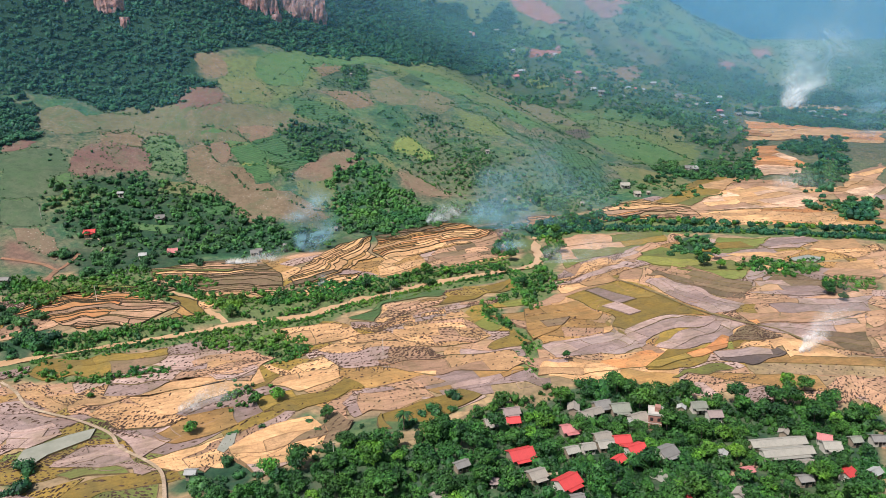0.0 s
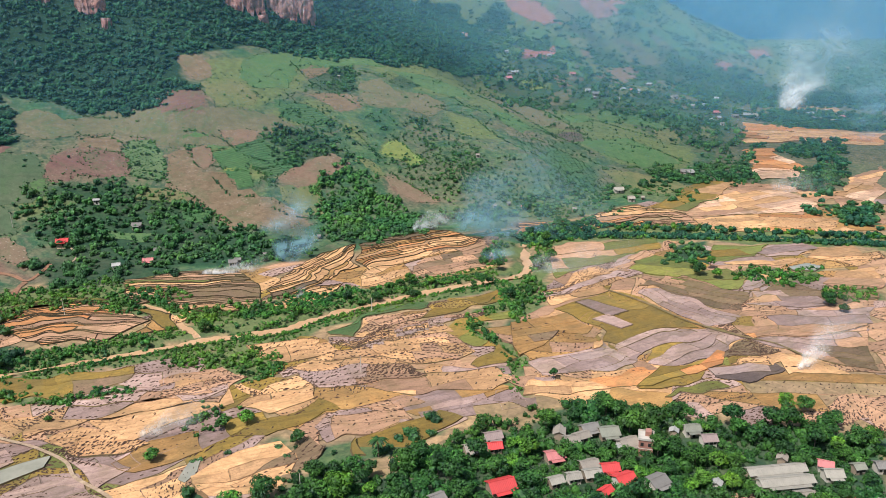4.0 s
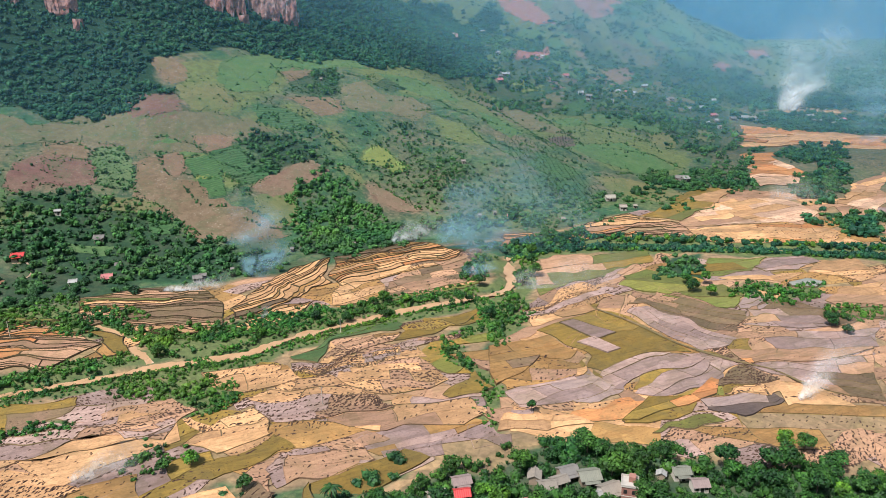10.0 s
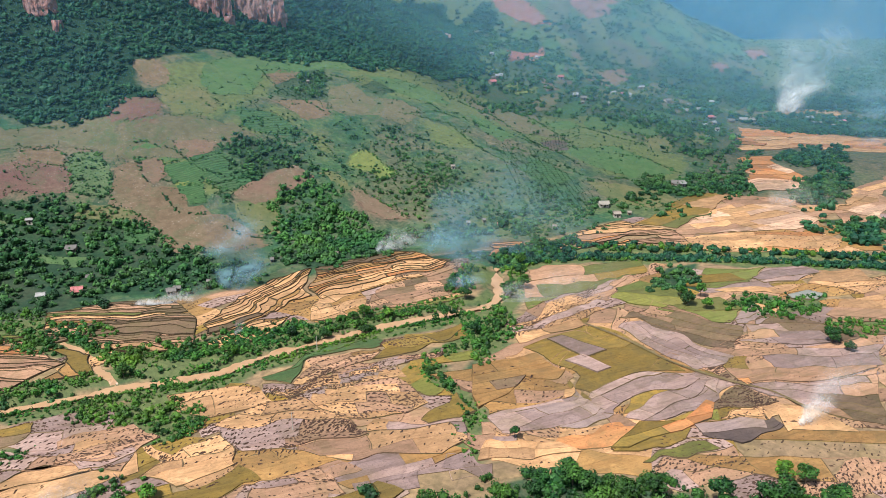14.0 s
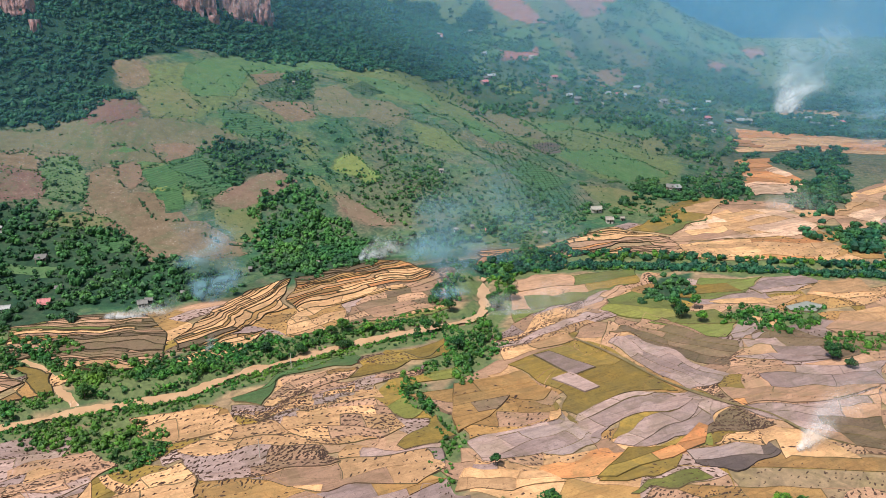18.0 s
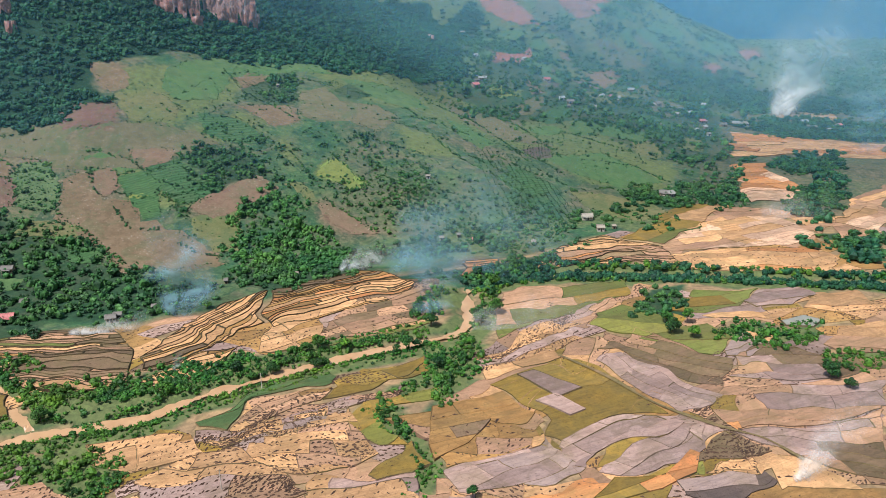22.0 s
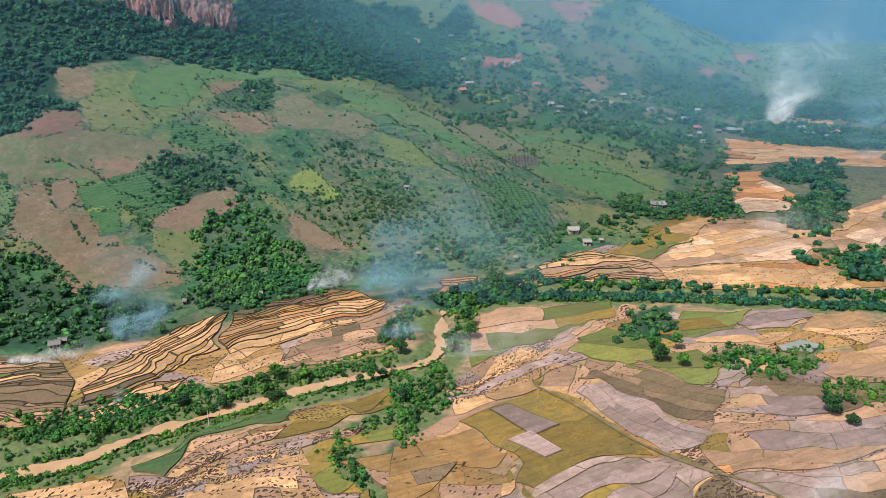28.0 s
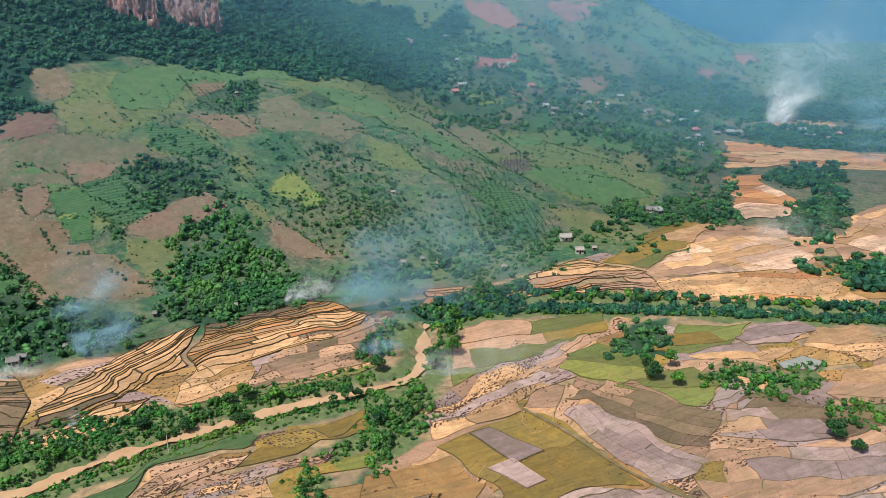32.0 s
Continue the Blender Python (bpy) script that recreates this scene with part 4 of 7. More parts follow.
hill_plot("pink", (-368.5, 246.5), (-361.8, 253.4), (-346.6, 252.7), (-330.3, 244.5), (-329.7, 238.2), (-346.8, 240.8), (-359, 240.7))
hill_plot("grass", (-393.5, 259.5), (-382.5, 271.4), (-368.1, 266.2), (-360.9, 258), (-369, 249), (-375.2, 244.5))


def far_patchwork():
    """Small tilled and grazed plots over the far slope, laid along it."""
    rng = random.Random(21)
    made = []
    for _ in range(600):
        y = rng.uniform(650, 1330)
        foot = float(np.interp(y, FY, FXX))
        x = foot - rng.uniform(25, 260) * (0.6 + y / 1800)
        size = rng.uniform(9, 20) * (y / 800)
        if len(made) >= 64 or any((x - a) ** 2 + (y - b) ** 2 / 3 < (1.5 * (size + c)) ** 2 for a, b, c in made):
            continue
        if any(inside(np.array([x]), np.array([y]), list(p)).any() for p in PLOT_RIMS + WOODS):
            continue
        made.append((x, y, size))
        turn, long = rng.uniform(-0.5, 0.5), rng.uniform(1.6, 3.4)
        ring = [(x + size * (u * math.cos(turn) - v * long * math.sin(turn)), y + size * (u * math.sin(turn) + v * long * math.cos(turn))) for u, v in ((-1, -0.8), (0.1, -1.1), (1, -0.7), (0.9, 0.9), (-0.2, 1.1), (-1.1, 0.7))]
        hill_plot(rng.choice(("meadow", "meadow", "olive", "dry", "crop", "rows", "pink", "grass", "orchard")), *ring)


far_patchwork()

def ribbon(name, line, width, z, material, label, category, sub=6, kind="structure", jitter=0.0, lift=None):
    """A strip along a smoothed line, flat at z or laid on the ground with a lift."""
    pts = np.array(line, float)
    t = np.linspace(0, len(pts) - 1, (len(pts) - 1) * sub + 1)
    sm = np.stack([np.interp(t, np.arange(len(pts)), pts[:, k]) for k in (0, 1)], 1)
    for _ in range(sub):
        sm[1:-1] = 0.25 * sm[:-2] + 0.5 * sm[1:-1] + 0.25 * sm[2:]
    tan = np.gradient(sm, axis=0)
    nor = np.stack([-tan[:, 1], tan[:, 0]], 1) / np.linalg.norm(tan, axis=1)[:, None]
    cols = (-0.5, -0.25, 0.25, 0.5)
    rng = np.random.default_rng(len(line))
    w = width * (1 + jitter * np.convolve(rng.normal(size=len(sm)), np.ones(5) / 5, "same"))
    verts = []
    for c in cols:
        p = sm + nor * (c * w)[:, None]
        zz = np.full(len(p), z) if lift is None else ground(p[:, 0], p[:, 1]) + lift
        verts.append(np.c_[p, zz])
    n = len(sm)
    v = np.concatenate(verts)
    k = np.arange(n - 1)
    q = np.concatenate([np.stack([a * n + k, a * n + k + 1, (a + 1) * n + k + 1, (a + 1) * n + k], 1)[:, ::-1] for a in range(len(cols) - 1)])
    return tagged(new(name, mesh_from(name, v, q, material)), label, category, kind=kind)


ribbon("stream", STREAM, 3.4, 0, RIVER_MAT, "small silty stream joining the river", "stream", 6, jitter=0.4, lift=0.12)
ribbon("river", RIVER, 4.5, -1.25, RIVER_MAT, "silty orange-brown river between green banks", "river", 8, jitter=0.9)


# ---- paddies ----
def thing(name, label, category, group="", kind="", at=(0, 0, 0)):
    ob = new(name)
    ob.location = at
    return tagged(ob, label, category, group, kind)


def part(name, mesh, parent, label=""):
    ob = new(name, mesh)
    ob.parent = parent
    return tagged(ob, label) if label else ob


def clip(poly, nx, ny, d):
    """The piece of a polygon where nx * x + ny * y <= d."""
    out = []
    for a, b in zip(poly, poly[1:] + poly[:1]):
        da, db = nx * a[0] + ny * a[1] - d, nx * b[0] + ny * b[1] - d
        if da <= 0:
            out.append(a)
        if (da < 0 < db) or (db < 0 < da):
            s = da / (da - db)
            out.append((a[0] + s * (b[0] - a[0]), a[1] + s * (b[1] - a[1])))
    return out


def warp(x, y, k):
    return (x + k * (noise.noise((x * 0.03, y * 0.03, 1.0)) * 7.0 + noise.noise((x * 0.1, y * 0.1, 5.0)) * 3.2),
            y + k * (noise.noise((x * 0.03, y * 0.03, 9.0)) * 7.0 + noise.noise((x * 0.1, y * 0.1, 3.0)) * 3.2))


def area(poly):
    return 0.5 * sum(a[0] * b[1] - b[0] * a[1] for a, b in zip(poly, poly[1:] + poly[:1]))


def slab(poly, top, depth, lip, dark, brim=0.14):
    """A paddy: flat top set inside a low bund that falls outwards."""
    bm = bmesh.new()
    cx, cy = sum(p[0] for p in poly) / len(poly), sum(p[1] for p in poly) / len(poly)
    def ring(off, z):
        out = []
        for x, y in poly:
            d = math.hypot(x - cx, y - cy) or 1.0
            k = max(0.2, 1 - off / d)
            out.append(bm.verts.new((cx + (x - cx) * k, cy + (y - cy) * k, z)))
        return out
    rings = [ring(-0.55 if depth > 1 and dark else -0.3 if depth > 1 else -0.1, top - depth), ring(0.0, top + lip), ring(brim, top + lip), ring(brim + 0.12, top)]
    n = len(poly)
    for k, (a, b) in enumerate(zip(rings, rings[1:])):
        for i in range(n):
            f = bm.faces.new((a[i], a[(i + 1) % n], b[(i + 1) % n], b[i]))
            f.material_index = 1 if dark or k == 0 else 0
    bm.faces.new(rings[-1])
    return bm


# much darker bund colour for the risers and rims of terraced fields
bund = soil_material("dark_terrace_bund", (0.085, 0.05, 0.028), (0.06, 0.05, 0.022), 0.9, 0.6)
pale_bund = soil_material("bund_earth", (0.24, 0.155, 0.09), (0.16, 0.13, 0.06), 0.9, 0.6)
DULL_BUNDS = {k: soil_material(k + "_bund", shade(c, 0.62), shade(c, 0.5), 0.9, 0.5) for k, c in (
    ("lilac", (0.40, 0.29, 0.24)), ("grey", (0.27, 0.21, 0.18)), ("mud", (0.40, 0.25, 0.16)), ("straw", (0.50, 0.31, 0.17)), ("sand", (0.52, 0.35, 0.23)), ("orange", (0.46, 0.21, 0.09)), ("ochre", (0.36, 0.23, 0.09)),
    ("olive", (0.27, 0.2, 0.06)), ("lime", (0.22, 0.22, 0.06)), ("green", (0.14, 0.17, 0.05)), ("crop", (0.07, 0.14, 0.04)), ("umber", (0.24, 0.16, 0.10)), ("dark", (0.15, 0.11, 0.09)), ("water", (0.2, 0.18, 0.12)))}
heap_m = Mat("charred_straw", 0.95)
heap_m.color(heap_m.ramp(heap_m.noise(2.5, 4), [(0.35, (0.034, 0.02, 0.014)), (0.65, (0.12, 0.066, 0.04))])).bump(heap_m.noise(6.0), 0.8, 0.2)
HEAP = heap_m.m
FIELD_WORDS = {"lilac": "pale lilac mud", "grey": "grey mud", "mud": "dry brown mud", "straw": "straw-yellow stubble", "sand": "pale sandy earth", "orange": "orange earth", "ochre": "ochre stubble", "olive": "olive-green stubble", "lime": "yellow-green young rice", "green": "short green grass", "crop": "dense green crop", "umber": "dark wet brown earth", "dark": "dark burnt stubble", "water": "shallow still water"}


def field(key, corners, angle, width, length, palette, heaps=0, layer=0, terraced=0, rest=False):
    """A block of paddies cut into strips along an angle, each cell a piece of its own."""
    rng = random.Random(key + str(corners[0]))
    if not rest:
        BLOCKS.append(corners)
        width, length = width * 0.72, length * 0.72
    mats = [(m.split(":")[0], float(m.split(":")[1])) for m in palette.split()]
    main = max(mats, key=lambda v: v[1])[0]
    water = main == "water"
    name = "pond" if water else "terraced_field" if terraced else "paddy_field"
    ob = thing(name, "%s of %s with low bunds on the valley floor" % ("stepped terraces" if terraced else "flat paddies", FIELD_WORDS[main]) if not water else "shallow pond of still grey water between fields", "pond" if water else "field", "rice fields of the valley" if not water else "")
    if area(corners) < 0:
        corners = corners[::-1]
    a = radians(angle)
    ux, uy, vx, vy = math.cos(a), math.sin(a), -math.sin(a), math.cos(a)
    vs, us = [vx * x + vy * y for x, y in corners], [ux * x + uy * y for x, y in corners]
    heap_v, heap_f, uc = [], [], (min(us) + max(us)) / 2
    v = min(vs)
    while v < max(vs) - 0.5:
        w = width * (rng.choice((0.55, 0.7, 0.9, 1.0, 1.2, 2.1)) if terraced else rng.uniform(0.7, 1.35))
        if max(vs) - v - w < width * 0.4:
            w = max(vs) - v + 0.1
        row = clip(clip(list(corners), vx, vy, v + w - 0.02), -vx, -vy, -v - 0.02)
        u = min(us) - rng.uniform(0, 0.7) * length
        while row and u < max(us):
            el = length * rng.uniform(0.4, 1.9)
            if max(us) - u - el < length * 0.3:
                el = max(us) - u + 0.1
            cell = clip(clip(row, ux, uy, u + el - 0.02), -ux, -uy, -u - 0.02)
            u += el
            if len(cell) < 3 or abs(area(cell)) < 6:
                continue
            fine = []
            for p, q in zip(cell, cell[1:] + cell[:1]):
                n = max(1, int(math.hypot(q[0] - p[0], q[1] - p[1]) / 2.5))
                for i in range(n):
                    x, y = p[0] + (q[0] - p[0]) * i / n, p[1] + (q[1] - p[1]) * i / n
                    sag = 0.0015 * terraced * ((ux * x + uy * y - uc) ** 2 - 250)
                    if terraced:
                        sag += 8.0 * noise.noise((x * 0.022, y * 0.022, 6.0)) + 2.6 * noise.noise((x * 0.07, y * 0.07, 2.0)) + 0.8 * noise.noise((x * 0.22, y * 0.22, 4.0))
                    fine.append(warp(x + vx * sag, y + vy * sag, 0.2 if layer else 1.0))
            fx, fy = np.array(fine).T
            if rest:
                mx, my = sum(p[0] for p in cell) / len(cell), sum(p[1] for p in cell) / len(cell)
                tx, ty = np.array([p[0] * 0.7 + mx * 0.3 for p in cell] + [mx]), np.array([p[1] * 0.7 + my * 0.3 for p in cell] + [my])
                if (tx < np.interp(ty, EDGE_Y, EDGE_X)).any():
                    continue
                if any(inside(tx, ty, b).mean() > 0.75 for b in BLOCKS) or any(inside(tx, ty, b).mean() > 0.4 for b, k in THICKETS) or from_line(tx, ty, CREEK).min() < 4 or inside(tx, ty, VILLAGE).any():
                    continue
            g = height(fx, fy)
            if from_line(fx, fy, RIVER).min() < (9.0 if rest else 5.5):
                continue
            top = float(np.percentile(g, 70)) + 0.22 + rng.uniform(0, 0.09 if rest else 0.25) + 0.28 * layer - (0.12 if rest else 0.0)
            pick = 0.5 + 0.95 * noise.noise((fx.mean() * 0.028, fy.mean() * 0.028, len(key) * 3.1 + width)) + rng.uniform(-0.22, 0.22)
            pick, kind = min(0.999, max(0.0, pick)) * sum(m[1] for m in mats), mats[-1][0]
            for word, weight in mats:
                if pick < weight:
                    kind = word
                    break
                pick -= weight
            bm = slab(fine, top, 0.7 + float(top - g.min()), 0.0 if water else rng.uniform(0.03, 0.2) + 0.14 * (terraced != 0), fy.mean() < 520 and (abs(terraced) > 0 or rng.random() < 0.3), rng.uniform(0.18, 0.45) if terraced else rng.uniform(0.08, 0.2))
            bm.normal_update()
            me = bpy.data.meshes.new("paddy")
            bm.to_mesh(me)
            bm.free()
            me.materials.append(FIELD_MATS[kind])
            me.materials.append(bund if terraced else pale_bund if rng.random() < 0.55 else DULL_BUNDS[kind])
            part("water_sheet" if water else "paddy", me, ob, "" if kind == main else "paddy of " + FIELD_WORDS[kind])
            count = int(abs(area(cell)) * heaps / 27 * rng.choice((0.3, 0.7, 1.3, 2.3) if heaps > 8 else (0.0, 0.3, 1.0, 2.1)))
            lean = a + rng.choice((0.0, 0.5, 0.9, -0.6))
            if count:
                gap = math.sqrt(abs(area(cell)) / count)
                cu, cv = [ux * x + uy * y for x, y in cell], [vx * x + vy * y for x, y in cell]
                hv = min(cv) + gap * 0.5
                while hv < max(cv):
                    hu = min(cu) + gap * rng.uniform(0.2, 0.8)
                    while hu < max(cu):
                        x, y = hu * ux + hv * vx + rng.uniform(-0.6, 0.6), hu * uy + hv * vy + rng.uniform(-0.6, 0.6)
                        hu += gap * rng.uniform(0.5, 0.95)
                        if inside(np.array([x]), np.array([y]), cell)[0]:
                            x, y = warp(x, y, 1.0)
                            sz, el2, ta = rng.uniform(0.24, 0.48), rng.uniform(1.3, 3.8), lean + rng.uniform(-0.5, 0.5)
                            base = len(heap_v)
                            for k in range(7):
                                th = k * math.tau / 7
                                r = sz * rng.uniform(0.75, 1.2)
                                px_, py_ = r * el2 * math.cos(th), r * math.sin(th)
                                heap_v.append((x + px_ * math.cos(ta) - py_ * math.sin(ta), y + px_ * math.sin(ta) + py_ * math.cos(ta), top - 0.15))
                            heap_v.append((x, y, top + sz * rng.uniform(0.7, 1.1)))
                            heap_f += [(base + k, base + (k + 1) % 7, base + 7) for k in range(7)]
                    hv += gap * 1.4
        v += w
    if not ob.children:
        bpy.data.objects.remove(ob)
        return None
    if heap_v:
        tagged(part("straw_heaps", mesh_from("straw_heaps", heap_v, heap_f, HEAP), ob, "rows of small dark charred straw heaps"), kind="stuff")
    return ob


BLOCKS = []
field("olive", [(-76, 306), (-62, 333), (-57, 334), (-25, 314), (-35, 305), (-42, 283), (-52, 284), (-53, 292)], 62, 40, 60, "olive:3 ochre:1", 0, 0, 0)
field("pale", [(-72, 316), (-68, 321), (-49, 315), (-55, 306)], -30, 30, 60, "lilac:1", 0, 1, 0)
field("pale", [(-61, 301), (-56, 308), (-44, 303), (-48, 297)], -15, 30, 60, "lilac:1", 0, 1, 0)
field("lilac_e", [(-29, 274), (-24, 295), (-11, 310), (2, 309), (-10, 299), (-11, 292), (-16, 278)], 69, 7, 24, "lilac:6 grey:1", 0, 0, 0)
field("lilac_m", [(-43, 283), (-34, 305), (-19, 316), (-9, 311), (-25, 295), (-33, 284), (-34, 273), (-45, 270)], 67, 8, 26, "lilac:5 grey:1 straw:0.6", 0, 0, 0)
field("lilac_w", [(-74, 252), (-64, 266), (-53, 284), (-47, 278), (-34, 273), (-44, 261), (-58, 252), (-66, 247)], 53, 7, 18, "lilac:5 grey:1 olive:0.6", 0, 0, 0)
field("lilac_n", [(-51, 333), (-42, 346), (-27, 342), (-3, 330), (-10, 320), (-18, 316), (-40, 326)], -25, 8, 15, "lilac:6 grey:2", 0, 0, 0)
field("brown_n", [(-53, 343), (-42, 356), (-42, 371), (-19, 364), (-5, 358), (-5, 337), (-23, 340), (-43, 348)], -5, 9, 20, "umber:3 mud:3 lilac:1", 0, 0, 0)
field("dark_e", [(-10, 297), (4, 311), (11, 304), (17, 300), (-11, 287)], 23, 9, 40, "umber:3 mud:1 dark:1", 14, 0, 0)
field("straw_e", [(-8, 282), (-3, 289), (16, 299), (25, 297), (36, 292), (17, 281), (15, 290)], 29, 13, 34, "straw:4 orange:1", 2, 0, 0)
field("grey_e", [(-12, 275), (-6, 282), (12, 289), (16, 284), (2, 271), (-9, 271)], 30, 9, 30, "dark:4 grey:1", 0, 0, 0)
field("lime_e", [(-26, 250), (-19, 259), (-7, 269), (-3, 267), (-14, 256)], 41, 9, 40, "lime:3 olive:1", 0, 0, 0)
field("olive_e", [(-35, 252), (-27, 269), (-15, 278), (-10, 290), (-8, 281), (-13, 275), (-13, 266), (-28, 254)], 44, 14, 40, "olive:2 lime:1", 0, 0, 0)
field("orange_e", [(-49, 251), (-35, 267), (-27, 269), (-32, 258), (-42, 248), (-48, 247)], 40, 9, 30, "orange:1", 0, 0, 0)
field("strip_sw", [(-71, 240), (-58, 250), (-49, 250), (-42, 247), (-51, 240), (-68, 232)], 24, 6, 22, "lilac:3 straw:2 olive:1", 0, 0, 0)
field("plain_se", [(-26, 259), (-8, 281), (20, 286), (48, 299), (46, 269), (16, 258), (-6, 256)], 21, 12, 50, "umber:2 ochre:3 olive:2 mud:2", 2, -1, 0)
field("plain_e", [(4, 308), (20, 318), (46, 340), (43, 303), (29, 299), (20, 304)], 20, 9, 26, "umber:3 mud:3 lilac:2", 0, 0, 0)
field("mixed_ne", [(-5, 339), (17, 346), (50, 377), (46, 342), (20, 319), (5, 310), (-7, 321)], 27, 10, 26, "olive:3 lilac:2 mud:3 umber:1 orange:1", 0, 0, 0)
field("yellow_w", [(-82, 311), (-84, 319), (-65, 338), (-62, 334), (-75, 314), (-78, 309)], 55, 14, 30, "straw:1", 0, 0, 0)
field("heap_w", [(-90, 324), (-80, 355), (-69, 369), (-51, 361), (-65, 338), (-83, 318)], 58, 6, 40, "lilac:2 straw:2", 9, 0, 0)
field("green_n", [(-106, 383), (-98, 394), (-51, 419), (-49, 401), (-62, 382), (-72, 371), (-89, 342)], 36, 16, 40, "olive:3 green:3 mud:1", 0, 0, 0)
field("bright_n", [(-59, 364), (-58, 380), (-48, 391), (-24, 382), (-28, 365), (-42, 364), (-50, 362)], 13, 24, 60, "lime:1 green:2", 0, 0, 0)
field("arc_n", [(-66, 361), (-67, 381), (-52, 398), (-49, 393), (-59, 378), (-60, 363), (-54, 359)], 64, 6, 30, "mud:2 lilac:1", 0, 0, 0)
field("meadow_ne", [(-36, 362), (-24, 379), (-12, 387), (-5, 378), (-8, 363), (-23, 362)], 23, 14, 40, "green:2 mud:1 ochre:1", 0, 0, 0)
field("strip_ne", [(-15, 395), (0, 408), (21, 419), (16, 409), (-10, 393)], 32, 10, 60, "straw:1", 0, 0, 0)
field("lilac_ne", [(-3, 420), (3, 431), (21, 439), (27, 434), (16, 421), (3, 417)], 25, 8, 60, "lilac:3 straw:1", 0, 0, 0)
field("green_ne", [(-30, 402), (-23, 424), (2, 434), (-3, 418), (-15, 398), (-28, 393)], 42, 14, 50, "green:3 olive:1", 0, 0, 0)
field("orange_ne", [(26, 435), (40, 451), (57, 456), (55, 437), (34, 420), (22, 419)], 31, 14, 60, "straw:2 orange:1", 0, 0, 0)
field("pond_ne", [(14, 402), (22, 411), (29, 409), (26, 401), (16, 398)], 23, 30, 80, "water:1", 0, 1, 0)
field("straw_ne", [(-7, 368), (1, 384), (16, 387), (14, 375), (5, 363), (-6, 361)], 34, 14, 40, "straw:2 grey:2 orange:1", 0, 0, 0)
field("east_far", [(34, 403), (54, 421), (51, 388), (36, 377), (31, 385)], 15, 11, 30, "mud:2 straw:1 green:1", 0, 0, 0)
field("east_mid", [(-2, 365), (16, 379), (32, 374), (50, 381), (49, 372), (17, 349), (-3, 345)], 22, 8, 20, "umber:2 lilac:2 mud:2 olive:1", 0, 0, 0)
field("terrace_far", [(-107, 419), (-94, 456), (-72, 483), (-46, 483), (-39, 459), (-63, 440)], 39, 3.4, 50, "straw:3 orange:1 mud:1", 0, 0, -2)
field("sand_far", [(-43, 472), (-38, 506), (-19, 548), (9, 553), (27, 528), (16, 507), (-4, 494), (-40, 472)], 47, 10, 36, "sand:4 straw:2 mud:1", 0, 0, 0)
field("straw_far", [(-46, 445), (-39, 469), (-4, 491), (27, 507), (43, 491), (37, 473), (-10, 456)], 26, 12, 30, "straw:4 orange:1 dark:0.4", 2, 0, 0)
field("grass_far", [(-66, 485), (-54, 533), (-38, 567), (-18, 572), (-37, 513), (-44, 484)], 61, 20, 50, "green:2 olive:1 straw:1", 0, 0, 0)
field("mound_far", [(-13, 604), (-6, 658), (3, 675), (21, 639), (15, 600), (-8, 586)], 43, 9, 50, "sand:2 orange:1", 0, 0, 1)
field("orange_far", [(-38, 791), (-35, 825), (24, 820), (90, 819), (84, 756), (23, 747), (-27, 714)], 13, 14, 60, "straw:2 orange:2 sand:1", 0, 0, 0)
field("brown_far", [(-19, 691), (-1, 706), (3, 671), (-10, 629), (-19, 643)], 25, 15, 60, "orange:1 mud:1", 0, 0, 0)
field("east_sand", [(40, 557), (53, 616), (76, 669), (66, 552)], 65, 9, 40, "sand:3 straw:2 mud:1", 0, 0, 0)
field("fire_far", [(-2, 924), (11, 980), (58, 974), (57, 943), (24, 909)], 31, 20, 80, "straw:1", 0, 0, 0)
field("terr_a", [(-277, 251), (-263, 271), (-235, 285), (-209, 270), (-196, 258), (-215, 239), (-224, 239), (-255, 235)], 30, 3.1, 60, "umber:3 mud:2 straw:2 green:1 ochre:1", 0, 0, 1)
field("terr_b", [(-211, 272), (-215, 291), (-214, 322), (-199, 342), (-186, 319), (-192, 303), (-196, 282), (-202, 267)], 80, 3.2, 50, "straw:5 ochre:2 orange:1 umber:2", 0, 0, 1)
field("terr_c", [(-199, 343), (-187, 366), (-171, 383), (-140, 381), (-147, 353), (-161, 334), (-178, 313)], 54, 3.2, 54, "straw:4 orange:1 ochre:2 umber:2", 0, 0, 1)
field("red_bank", [(-137.5, 416.8), (-124.2, 426.4), (-115.9, 407.2), (-128.6, 397.3)], 39, 4, 40, "orange:3 mud:1", 0, 0, 1)
field("terr_d", [(-177, 300), (-180, 317), (-169, 336), (-153, 316), (-157, 301), (-169, 294)], 64, 9, 22, "umber:2 straw:2 ochre:1", 2, 0, 0)
field("terr_e", [(-160, 330), (-162, 359), (-140, 376), (-126, 361), (-121, 339), (-145, 315), (-154, 314)], 55, 8, 20, "sand:2 straw:2 umber:2 mud:1", 3, 0, 0)
field("terr_g", [(-146, 310), (-123, 345), (-116, 339), (-137, 306)], 51, 10, 70, "green:2 straw:1", 0, 0, 0)
field("terr_f", [(-198, 261), (-197, 280), (-182, 289), (-176, 278), (-187, 260)], 59, 5, 30, "mud:2 ochre:2 straw:1", 0, 0, 1)
field("crop_s", [(-160, 245), (-155, 262), (-151, 275), (-137, 289), (-134, 288), (-135, 283), (-146, 272), (-153, 262), (-149, 248), (-157, 244)], 64, 14, 200, "crop:1", 0, 0, 0)
field("gold_w", [(-134, 284), (-127, 300), (-107, 314), (-102, 306), (-118, 296), (-117, 285), (-124, 277), (-129, 274)], 48, 9, 24, "olive:2 ochre:2 straw:1 lime:1", 0, 0, 0)
